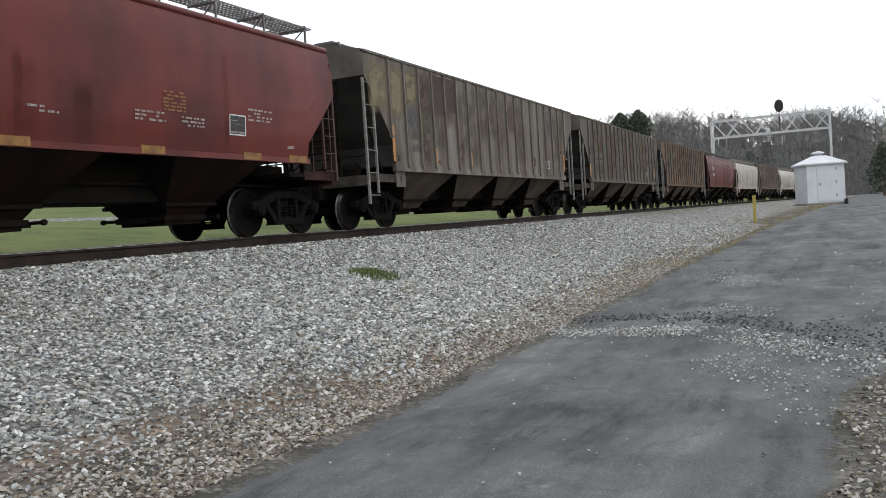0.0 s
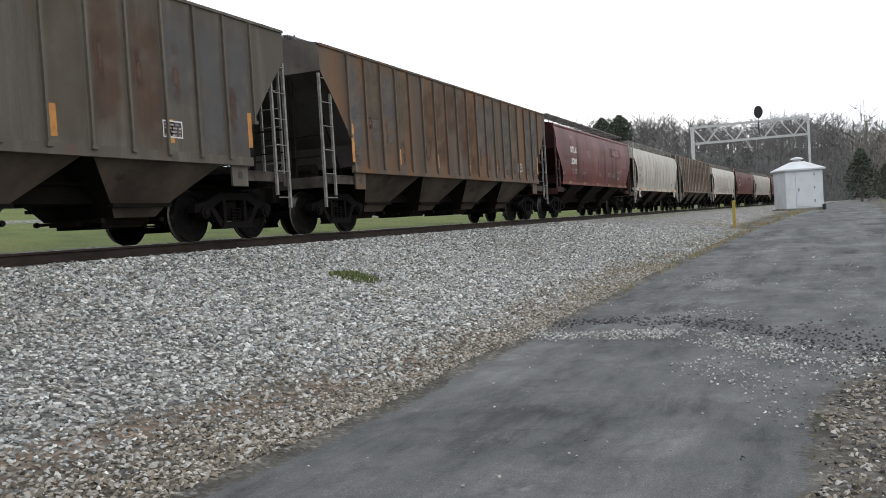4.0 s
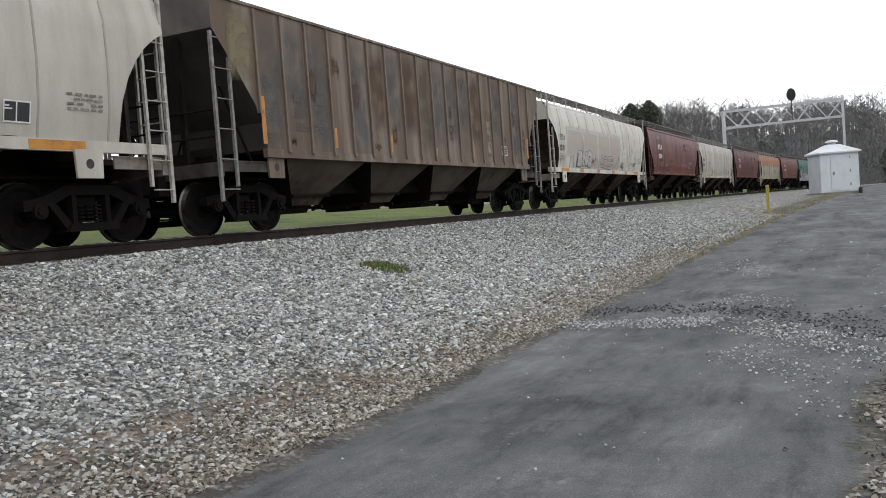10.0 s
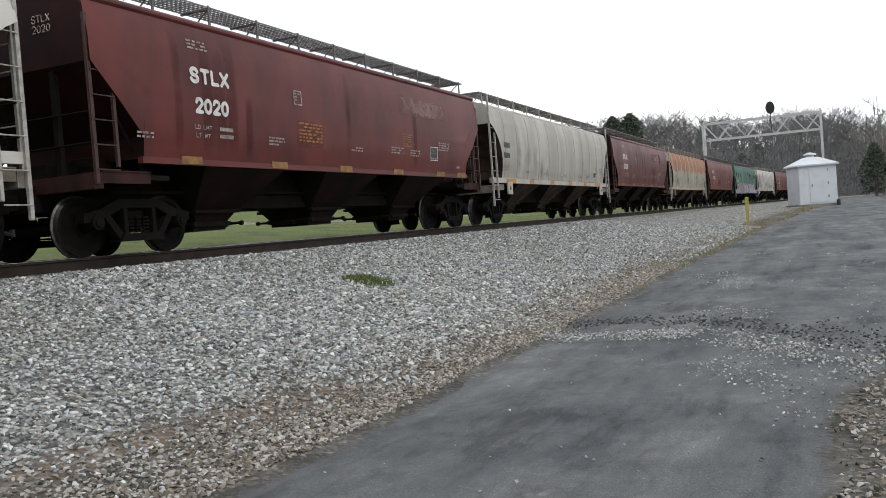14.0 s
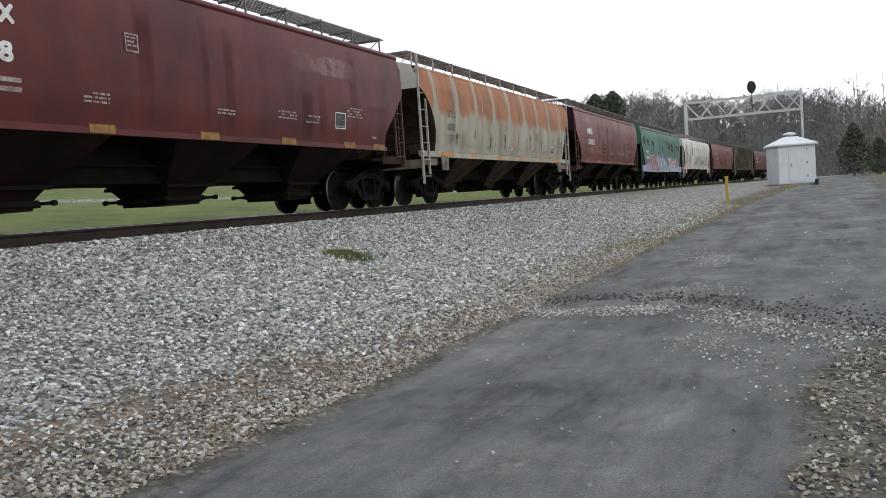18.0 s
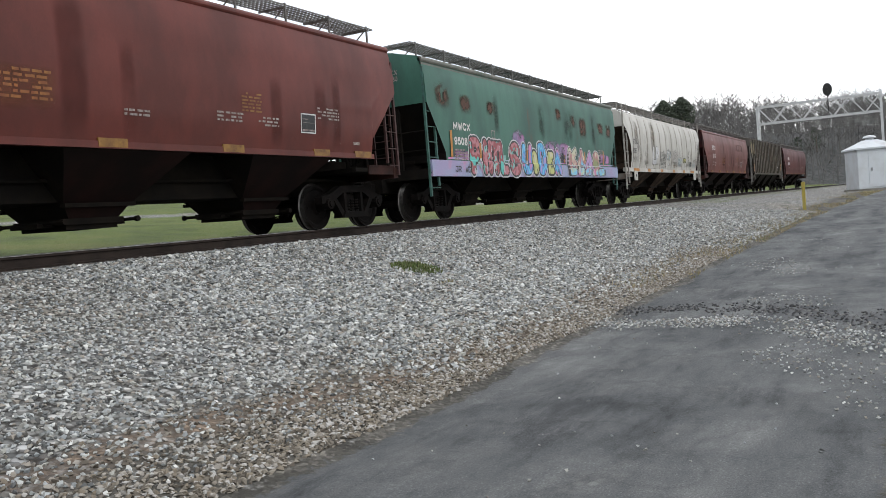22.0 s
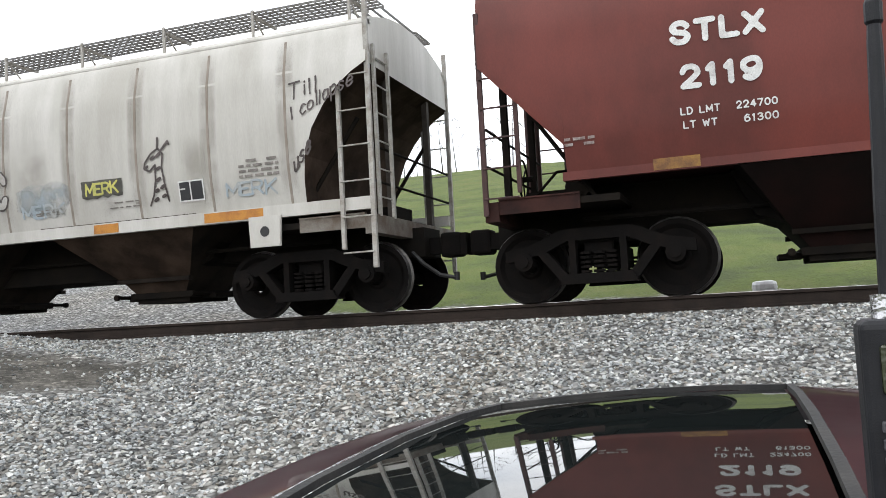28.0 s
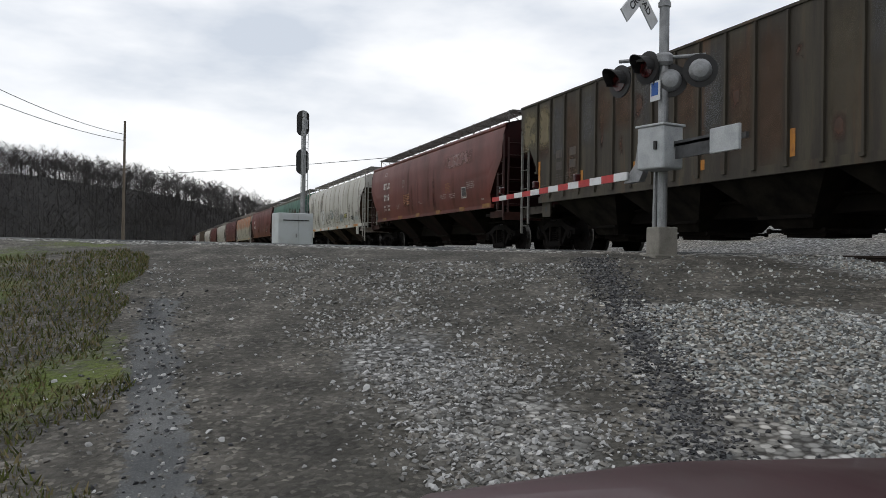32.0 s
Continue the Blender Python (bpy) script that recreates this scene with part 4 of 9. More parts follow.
# shade from the neighbouring car is put into the red ends' darker maroon
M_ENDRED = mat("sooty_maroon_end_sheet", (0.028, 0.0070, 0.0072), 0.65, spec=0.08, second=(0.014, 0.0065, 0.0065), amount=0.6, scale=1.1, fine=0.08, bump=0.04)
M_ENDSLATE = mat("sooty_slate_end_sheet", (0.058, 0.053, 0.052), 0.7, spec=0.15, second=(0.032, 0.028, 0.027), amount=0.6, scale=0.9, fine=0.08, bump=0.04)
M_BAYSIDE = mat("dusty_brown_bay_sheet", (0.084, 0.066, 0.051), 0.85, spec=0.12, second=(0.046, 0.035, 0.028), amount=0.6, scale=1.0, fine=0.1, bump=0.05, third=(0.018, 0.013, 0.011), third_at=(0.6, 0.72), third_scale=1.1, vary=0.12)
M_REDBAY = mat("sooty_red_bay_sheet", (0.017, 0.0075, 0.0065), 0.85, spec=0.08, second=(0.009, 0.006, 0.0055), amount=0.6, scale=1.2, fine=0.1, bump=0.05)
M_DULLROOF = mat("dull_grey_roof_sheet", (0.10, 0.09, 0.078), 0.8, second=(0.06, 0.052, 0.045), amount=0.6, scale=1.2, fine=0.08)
M_GREYSILL = mat("grimy_grey_sill", (0.070, 0.060, 0.052), 0.8, spec=0.15, second=(0.03, 0.025, 0.022), amount=0.6, scale=2.0, fine=0.1)
M_REDSILL = mat("rusty_red_sill", (0.045, 0.017, 0.013), 0.8, spec=0.15, second=(0.02, 0.010, 0.009), amount=0.6, scale=2.0, fine=0.1)
M_WHITESILL = mat("rust_stained_white_sill", (0.17, 0.155, 0.135), 0.75, spec=0.2, second=(0.10, 0.075, 0.058), amount=0.6, scale=3.0, fine=0.1)
M_LADDER_P = mat("pale_grey_ladder_paint", (0.20, 0.195, 0.185), 0.65, second=(0.11, 0.10, 0.09), amount=0.5, scale=6)
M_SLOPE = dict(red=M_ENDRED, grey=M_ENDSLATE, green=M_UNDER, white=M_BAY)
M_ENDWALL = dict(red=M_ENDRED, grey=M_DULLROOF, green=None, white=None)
M_ENDSILL = dict(red=M_REDSILL, grey=M_GREYSILL, green=M_UNDER, white=M_WHITESILL)

CACHE = {}


def cached(key, make, name, material, parent, at=None, label="", smooth=False):
    if key in CACHE:
        ob = again(CACHE[key], parent, at or Matrix())
        if label:
            ob["label"] = label
        return ob
    CACHE[key] = part(name, make(), material, parent, label, at, smooth)
    return CACHE[key]


WHEELS = []


def build_car(kind, length, spacing, paint, label, roof=None, ladder_paint=M_LADDER_D, sill_paint=None, end_paint=None, cap=None):
    """One covered hopper car, its base on the rails at its middle."""
    car = tagged(new("hopper_car"), label, "freight car", group="hopper cars of the train")
    s = SIDE[kind]
    top = s["prof"][-1][1]
    bottom = s["prof"][0][1]
    L = length
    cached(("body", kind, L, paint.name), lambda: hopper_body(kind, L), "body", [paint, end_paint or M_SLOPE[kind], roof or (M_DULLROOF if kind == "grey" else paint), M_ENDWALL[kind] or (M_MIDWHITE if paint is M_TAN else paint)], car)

    def strip():
        bm = bmesh.new()
        for sy in (-1, 1):
            y = s["prof"][-1][0]
            if kind == "grey":
                a, b = sorted((sy * (y - 0.05), sy * (y + 0.03)))
                box(bm, -L / 2, L / 2, a, b, top - 0.02, top + 0.03)
                continue
            lip = 0.075 if kind in ("red", "green") else 0.045
            n = 7
            rings = []
            for x in (-L / 2, L / 2):
                ring = [(y - 0.07, top - 0.05)]
                for q in range(n):
                    an = -1.2 + 3.0 * q / (n - 1)
                    ring.append((y - 0.02 + lip * math.cos(an), top - 0.03 + lip * math.sin(an)))
                rings.append([bm.verts.new((x, sy * a, b)) for a, b in ring])
            for q in range(n + 1):
                bm.faces.new((rings[0][q], rings[1][q], rings[1][(q + 1) % (n + 1)], rings[0][(q + 1) % (n + 1)]))
            bm.faces.new(rings[0][::-1])
            bm.faces.new(rings[1])
            a, b = sorted((sy * (y - 0.01), sy * (y + 0.03)))
            box(bm, -L / 2, L / 2, a, b, top - 0.17, top - 0.11)
        bmesh.ops.recalc_face_normals(bm, faces=bm.faces[:])
        return bm

    cached(("eave", kind, L, (cap or paint).name), strip, "roof_edge", cap or paint, car)

    def sill():
        bm = bmesh.new()
        for sy in (-1, 1):
            y = half_width(s["prof"], bottom) + 0.03
            a, b = sorted((sy * (y - 0.1), sy * y))
            h = dict(green=0.36, red=0.07).get(kind, 0.13)
            box(bm, -L / 2 + (0.02 if kind in ("white", "green") else s["cut"][-1][0] - 0.05), L / 2 - (0.02 if kind in ("white", "green") else s["cut"][-1][0] - 0.05), a, b, bottom - h, bottom + 0.03)
        return bm

    cached(("sill", kind, L, (sill_paint or paint).name), sill, "side_sill", sill_paint or paint, car)
    if kind == "grey":
        posts = 19
        for sy in (-1, 1):
            for k in range(posts):
                x = -L / 2 + 1.1 + (L - 2.2) * k / (posts - 1)
                zb = cut_z(s["cut"], L / 2 - abs(x), top) + 0.02

                def post(zb=zb):
                    b2 = bmesh.new()
                    prism(b2, [(-0.06, zb), (0.06, zb), (0.06, top - 0.02), (-0.06, top - 0.02)], 0.0, 0.004)
                    prism(b2, [(-0.022, zb), (0.022, zb), (0.022, top - 0.04), (-0.022, top - 0.04)], -0.05, 0.0)
                    box(b2, -0.05, 0.05, -0.07, 0.0, zb - 0.06, zb)
                    return b2

                cached(("post", round(zb, 2), paint.name), post, "side_post", paint, car, pose(x, sy * 1.582, 0, 0, 0, 0 if sy < 0 else 180))
    if kind == "white":
        for sy in (-1, 1):
            for k in range(12):
                x = -L / 2 + 1.15 + (L - 2.3) * k / 11

                def seam():
                    b2 = bmesh.new()
                    pr = s["prof"]
                    zs = [bottom + (top - bottom) * i / 16 for i in range(16)]
                    pts = [(skin(kind, z), z) for z in zs]
                    for (ya, za), (yb, zb) in zip(pts, pts[1:]):
                        v = [b2.verts.new(p) for p in ((-0.016, -ya - 0.006, za), (0.016, -ya - 0.006, za), (0.016, -yb - 0.006, zb), (-0.016, -yb - 0.006, zb))]
                        w = [b2.verts.new((p.co.x * 1.6, p.co.y + 0.02, p.co.z)) for p in v]
                        b2.faces.new(v)
                        b2.faces.new((v[1], v[0], w[0], w[1]))
                        b2.faces.new((v[0], v[3], w[3], w[0]))
                        b2.faces.new((v[2], v[1], w[1], w[2]))
                    return b2

                cached(("seam", paint.name), seam, "weld_seam", M_SEAM if paint is M_CLEANWHITE else M_FAINTSEAM, car, pose(x, 0, 0, 0, 0, 0 if sy < 0 else 180))
    # roof fittings
    wz = top + dict(grey=0.34, red=0.46, green=0.44, white=0.46)[kind]
    cached(("walk", kind, L), lambda: walkway(L, wz, *((0.3, 0.75) if kind == "grey" else (0.62, 1.22))), "roof_walkway", M_GRATE, car)
    for sy in (-1, 1):
        for k in range(11):
            x = -L / 2 + 0.35 + (L - 0.7) * k / 10
            cached(("bracket", kind, ladder_paint.name), lambda: walkway_bracket(wz, top, 0.77 if kind == "grey" else 1.22), "walkway_bracket", ladder_paint if kind == "white" else M_GRATE, car, pose(x, 0, 0, 0, 0, 0 if sy < 0 else 180))
    hw = (L - 1.2) / 10
    for k in range(10):
        cached(("hatch", kind, L), lambda: hatch(hw, top), "roof_hatch", M_ROOF, car, pose(-L / 2 + 0.6 + hw * (k + 0.5), 0, 0))
    # discharge bays
    n, pitch = s["bays"], s["pitch"]
    for k in range(n):
        x = (k - (n - 1) / 2) * pitch
        # second material: between-bay shade painted onto the end sheets
        b = cached(("bay", kind, paint is M_BUFFGREY), lambda: bay(kind, pitch - (0.95 if n == 3 else 0.0)), "hopper_bay", [(M_BAYBACKLIT if paint is M_BUFFGREY else M_BAYSIDE) if kind == "grey" else M_BAY if kind == "white" else M_REDBAY if kind == "red" else M_UNDER, M_UNDER if kind != "white" else M_BAYD], car, pose(x, 0, 0))
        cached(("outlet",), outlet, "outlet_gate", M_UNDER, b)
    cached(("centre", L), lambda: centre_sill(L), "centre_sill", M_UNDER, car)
    # ends
    for e in (-1, 1):
        turn = pose(e * L / 2, 0, 0, 0, 0, 0 if e > 0 else 180)
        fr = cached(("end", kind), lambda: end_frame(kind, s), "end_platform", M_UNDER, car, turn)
        cached(("endsill", kind, paint.name), end_sill, "end_sill", M_ENDSILL[kind], fr)
        for sy in (-1, 1):
            cached(("platform_edge", kind, s["cut"][-1][0]), lambda: platform_edge(s["cut"][-1][0] + 0.12), "platform_edge", M_ENDSILL[kind], fr, pose(0, sy * 1.47, 0))
        for y in (-0.75, 0.75):
            cached(("endpost", kind), lambda: end_post(s["cut"][0][1] + 0.1), "end_post", M_GREYSILL if kind == "white" else M_UNDER, fr, pose(0, y, 0))
            cached(("brace",), end_brace, "end_brace", M_UNDER, fr, pose(0, y * 1.65, 0))
        for z in (1.65, 2.1):
            cached(("endrail", z), lambda: end_rail(z), "end_rail", M_UNDER, fr)
        cached(("coupler",), coupler, "coupler", M_STEEL, fr)
        cached(("hose",), air_hose, "air_hose", M_BLACK, fr)
        lh = dict(white=2.55, grey=2.85).get(kind, 2.1)
        for sy in (-1, 1):
            flip = (e * sy) < 0
            hw = 1.54
            tall = 0.95 if kind in ("white", "green") else 0.0
            if e > 0:
                at = pose(L / 2, sy * hw, 0, 0, 0, 180) if sy > 0 else pose(L / 2 - 0.42, -hw, 0)
            else:
                at = pose(-L / 2, -hw, 0) if sy < 0 else pose(-L / 2 + 0.42, hw, 0, 0, 0, 180)
            mirrored = e > 0 and sy < 0 or e < 0 and sy > 0
            add_ladder(car, kind, ladder_paint, at, lh, 1.05 if kind == "red" else 0.55, 0.35 if kind == "red" else tall, mirrored)
            if kind in ("white", "grey"):
                cached(("jack", paint.name), jack_plate, "jacking_plate", [M_WHITESILL if paint is M_TAN else sill_paint or paint, M_BLACK], car, pose(e * (L / 2 - 1.55), sy * 1.52, bottom - 0.3, 0, 0, 0 if sy < 0 else 180))
        for y in (-1.4, -0.95):
            add_end_ladder(fr, kind, ladder_paint, pose(0.03, y, 0))
        for k in range(6):
            cached(("erung", ladder_paint.name), lambda: rung(0.45, "y"), "end_rung", ladder_paint, fr, pose(0.02, -1.4, 1.45 + 0.36 * k))
    br = cached(("brake",), brake_gear, "brake_gear", M_UNDER, car, pose(-L / 2, 0, 0, 0, 0, 180))
    cached(("brakewheel",), brake_wheel, "brake_wheel", M_STEEL, br, pose(0.02, -0.5, 1.75))
    # trucks
    for e in (-1, 1):
        x = e * (spacing / 2 - 1.88)

        def bolster():
            bm = bmesh.new()
            bevelled_box(bm, -0.18, 0.18, -1.0, 1.0, 0.42, 0.70, 0.02, 1)
            lathe(bm, [(0.3, 0.7), (0.3, 0.78)], 14, "Z")
            return bm

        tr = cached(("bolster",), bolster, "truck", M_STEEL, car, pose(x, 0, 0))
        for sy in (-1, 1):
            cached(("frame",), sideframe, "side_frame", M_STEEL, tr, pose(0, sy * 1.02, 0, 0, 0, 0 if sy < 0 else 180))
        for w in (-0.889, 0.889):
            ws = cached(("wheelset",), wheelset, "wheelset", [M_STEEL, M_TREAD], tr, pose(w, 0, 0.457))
            WHEELS.append((car, ws, w))
    return car


def centre_sill(L):
    bm = bmesh.new()
    box(bm, -L / 2 + 0.2, L / 2 - 0.2, -0.3, 0.3, 0.86, 1.45)
    box(bm, -L / 2 + 3.6, L / 2 - 3.6, -0.6, 0.6, 0.70, 1.44)
    for e in (-1, 1):
        prism(bm, [(e * (L / 2 - 3.6), 0.66), (e * (L / 2 - 3.0), 0.9), (e * (L / 2 - 2.75), 1.44), (e * (L / 2 - 3.6), 1.44)], -0.6, 0.6)
    for s in (-1, 1):
        bar(bm, (-L / 2 + 1, s * 0.7, 1.0), (L / 2 - 1, s * 0.7, 1.0), 0.03, 6)
    return bm


M_REDSTEEL = mat("grimy_red_ladder", (0.05, 0.019, 0.017), 0.7, second=(0.03, 0.014, 0.013), scale=6)
M_GREENCAP = mat("dusty_grey_green_eave", (0.16, 0.155, 0.135), 0.7, second=(0.10, 0.12, 0.10), amount=0.5, scale=1.2)
M_SILLSPRAY = mat("sprayed_sill", (0.30, 0.26, 0.42), 0.5, second=(0.24, 0.33, 0.46), amount=0.5, scale=0.8, third=(0.42, 0.22, 0.36), third_at=(0.55, 0.65))
M_FAINTSEAM = mat("faint_weld_seam", (0.30, 0.275, 0.24), 0.7, second=(0.25, 0.225, 0.19), scale=3)
M_SEAM = mat("dark_weld_seam", (0.27, 0.235, 0.20), 0.75, second=(0.19, 0.155, 0.125), amount=0.6, scale=3)

# joints between the cars, along the train from the first car's front
JOINTS = [1.45, 17.4, 34.95, 52.5, 70.03, 86.2, 102.4, 119.9, 136.2, 152.0, 168.2, 184.0, 200.3, 216.4, 233.0, 249.75, 266.6, 284.1, 300.0]
CONSIST = "R G G G P W G W P W R T M N W P G R".split()
LOOK = {
    "P": ("red", 14.6, M_RED, "oxide-red covered hopper car with white lettering"),
    "R": ("red", 14.6, M_MAROON, "oxide-red covered hopper car with white lettering"),
    "M": ("red", 14.6, M_MAROON, "maroon covered hopper car with white lettering"),
    "G": ("grey", 16.2, M_GREY, "weathered grey ribbed hopper car streaked with rust"),
    "W": ("white", 15.2, M_WHITE, "dirty white smooth-sided covered hopper car"),
    "T": ("white", 15.2, M_TAN, "cream hopper car with large rust patches"),
    "N": ("green", 15.25, M_GREEN, "faded green hopper car covered with graffiti"),
}
CARS = []
for k, code in enumerate(CONSIST):
    kind, length, paint, label = LOOK[code]
    paint = {0: M_RED, 1: M_BLUEGREY, 3: M_RUSTGREY, 6: M_DUNGREY, 7: M_MIDWHITE, 12: M_BRICK, 14: M_CLEANWHITE, 15: M_BRICK, 16: M_BUFFGREY}.get(k, paint)
    spacing = JOINTS[k + 1] - JOINTS[k]
    if k == 15:
        length = 15.5
    extra = dict(ladder_paint=M_REDSTEEL) if code in "PRM" else dict()
    if code == "G":
        extra = dict(ladder_paint=M_LADDER_P)
    if code in "WT":
        extra = dict(ladder_paint=M_LADDER_W, end_paint=M_BAY, cap=paint)
    if code == "N":
        extra = dict(ladder_paint=M_LADDER_G, sill_paint=M_SILLSPRAY, cap=M_GREENCAP)
    CARS.append(build_car(kind, length, length + 1.35, paint, label, **extra))


# ---- movement ----
def train_x(t):
    return -1.552 - 9.046 * t + 0.002 * t * t


def car_pose(k, t):
    x = (JOINTS[k] + JOINTS[k + 1]) / 2 + train_x(t)
    a, b = track_y(x - 6.5), track_y(x + 6.5)
    return pose(x, (a + b) / 2, RAIL_Z, 0, 0, math.degrees(math.atan2(b - a, 13.0)))


def motions():
    for k, car in enumerate(CARS):
        walk(car, [(t, car_pose(k, t)) for t in range(0, 33)])
    index = {car: k for k, car in enumerate(CARS)}
    for car, ws, w in WHEELS:
        k = index[car]
        mid = (JOINTS[k] + JOINTS[k + 1]) / 2
        rows, last = [], None
        for f in range(0, 961, 2):
            t = f / 30
            if abs(mid + train_x(t)) < 34 or f in (0, 960):
                rows.append((t, pose(w, 0, 0.457, 0, -math.degrees((train_x(t)) / 0.457) * -1.0, 0)))
        # keep the jump to the first and last row small: they repeat their neighbour
        if len(rows) > 3:
            rows[0] = (0.0, rows[1][1]) if rows[1][0] > 0.1 else rows[0]
            rows[-1] = (32.0, rows[-2][1]) if rows[-2][0] < 31.9 else rows[-1]
        walk(ws, rows)


# ---- beside the track ----
M_SIGNWHITE = mat("sign_white", (0.62, 0.63, 0.64), 0.45, second=(0.5, 0.5, 0.5), amount=0.3, scale=6, fine=0.04)
M_SIGNRED = mat("reflective_red", (0.45, 0.02, 0.02), 0.4, second=(0.32, 0.02, 0.02), scale=6)
M_BLUE = mat("blue_sign", (0.03, 0.12, 0.42), 0.4, second=(0.03, 0.09, 0.3), scale=7)
M_LENS = mat("dark_red_lens", (0.045, 0.006, 0.006), 0.2, second=(0.025, 0.004, 0.004), scale=8, fine=0.02)
M_MARKER = mat("yellow_marker_plastic", (0.30, 0.25, 0.06), 0.5, second=(0.4, 0.3, 0.04), scale=6)


def box_part(name, parent, material, *b, label="", bevel=0.0, at=None):
    bm = bmesh.new()
    bevelled_box(bm, *b, bevel, 2) if bevel else box(bm, *b)
    return part(name, bm, material, parent, label, at)


def bar_part(name, parent, material, a, b, r, n=10, r2=None, label="", at=None):
    bm = bmesh.new()
    bar(bm, a, b, r, n, 0, r2)
    return part(name, bm, material, parent, label, at, smooth=False)


M_BRIDGE = mat("bright_galvanised_steel", (0.50, 0.51, 0.52), 0.5, metal=0.2, second=(0.40, 0.41, 0.42), scale=3)


def signal_bridge():
    x, y0, y1 = 105.0, 0.55, 13.3
    g0 = 1.25
    br = tagged(new("signal_bridge"), "galvanised truss signal bridge spanning the track", "signal bridge")
    br.matrix_basis = pose(x, 0, g0)
    top = 1.6 + 105.5 * math.tan(radians(5.2)) - g0
    low = top - 1.95
    for y in (y0, y1):
        for dx in (-0.45, 0.45):
            box_part("post", br, M_BRIDGE, dx - 0.13, dx + 0.13, y - 0.13, y + 0.13, -0.9, top + (0.35 if y == y0 else 0.1))
        bm = bmesh.new()
        for k in range(8):
            z0, z1 = 0.3 + k * 1.1, 1.4 + k * 1.1
            s = 1 if k % 2 else -1
            bar(bm, (-0.45 * s, y, z0), (0.45 * s, y, min(z1, top)), 0.05, 5)
        part("post_lacing", bm, M_BRIDGE, br)
    for dx in (-0.45, 0.45):
        for z in (low, top):
            box_part("chord", br, M_BRIDGE, dx - 0.1, dx + 0.1, y0, y1, z - 0.1, z + 0.1)
    n = 8
    for k in range(n):
        a, b = y0 + (y1 - y0) * k / n, y0 + (y1 - y0) * (k + 1) / n
        for dx in (-0.45, 0.45):
            bar_part("brace", br, M_BRIDGE, (dx, a, low), (dx, b, top), 0.05, 5)
            if k % 2 == 0:
                bar_part("brace", br, M_BRIDGE, (dx, b, low), (dx, a, top), 0.05, 5)
        bar_part("strut", br, M_BRIDGE, (-0.45, b, top), (0.45, b, top), 0.05, 5)
    sg = tagged(new("bridge_signal"), "black signal head with a round target on the bridge", "signal")
    sg.matrix_basis = pose(x - 0.5, 105 * math.tan(radians(3.15)), g0 + top)
    bar_part("stem", sg, M_BLACK, (0, 0, -1.6), (0, 0, 0.5), 0.06, 8)
    bm = bmesh.new()
    n = 20
    prism(bm, [(0.5 * math.cos(2 * math.pi * k / n), 1.05 + 0.72 * math.sin(2 * math.pi * k / n)) for k in range(n)], -0.02, 0.02)
    part("target", bm, M_BLACK, sg, at=pose(0, 0, 0, 0, 0, 90))
    for z in (0.75, 1.05, 1.35):
        bar_part("hood", sg, M_BLACK, (-0.3, 0, z), (0.05, 0, z), 0.12, 10)
    bar_part("finial", br, M_BRIDGE, (0, 3.0, top), (0, 3.0, top + 1.2), 0.04, 6)


signal_bridge()


def relay_house():
    """The white steel equipment house beside the lane."""
    h = tagged(new("equipment_house"), "white steel railway equipment house with a peaked roof and vent", "equipment shed")
    h.matrix_basis = pose(50.0, 0.95, land_z(50, 0.95) + 0.02, 0, 0, 20)
    w = 0.98
    box_part("skid", h, M_CONC, -w - 0.1, w + 0.1, -w - 0.1, w + 0.1, -0.25, 0.08)
    bm = bmesh.new()
    bevelled_box(bm, -w, w, -w, w, 0.08, 2.2, 0.03, 2)
    part("wall", bm, M_CABINET, h)
    bm = bmesh.new()
    a = [bm.verts.new((sx * (w + 0.12), sy * (w + 0.12), 2.2)) for sx, sy in ((-1, -1), (1, -1), (1, 1), (-1, 1))]
    b = [bm.verts.new((sx * 0.3, sy * 0.3, 2.62)) for sx, sy in ((-1, -1), (1, -1), (1, 1), (-1, 1))]
    c = [bm.verts.new((v.co.x, v.co.y, 2.12)) for v in a]
    for k in range(4):
        bm.faces.new((a[k], a[(k + 1) % 4], b[(k + 1) % 4], b[k]))
        bm.faces.new((c[k], c[(k + 1) % 4], a[(k + 1) % 4], a[k]))
    bm.faces.new(b)
    bm.faces.new(c[::-1])
    part("roof", bm, M_CABINET, h)
    bm = bmesh.new()
    lathe(bm, [(0.2, 2.6), (0.2, 2.72), (0.34, 2.74), (0.28, 2.82), (0.05, 2.88)], 14, "Z")
    part("roof_vent", bm, M_CABINET, h)
    d = box_part("door", h, M_CABINET, -w - 0.03, -w + 0.01, -0.5, 0.45, 0.18, 2.0, bevel=0.008)
    box_part("door_handle", d, M_GALV, -w - 0.08, -w - 0.03, 0.28, 0.34, 1.0, 1.16)
    for z in (0.4, 1.1, 1.8):
        box_part("hinge", d, M_GALV, -w - 0.05, -w - 0.02, -0.55, -0.48, z, z + 0.14)
    for z in (1.7, 1.78, 1.86):
        box_part("louvre", h, M_GALV, -0.3, 0.3, -w - 0.03, -w, z, z + 0.04)
    bar_part("conduit", h, M_BLACK, (-w - 0.25, -0.9, -0.2), (-w - 0.25, -0.9, 0.25), 0.1, 8)


relay_house()


M_DARKGALV = mat("tarnished_steel_arm", (0.07, 0.072, 0.075), 0.6, metal=0.3, second=(0.04, 0.04, 0.042), scale=5)
M_GALVPALE = mat("pale_galvanised_plate", (0.42, 0.44, 0.45), 0.5, second=(0.32, 0.34, 0.35), amount=0.5, scale=4)


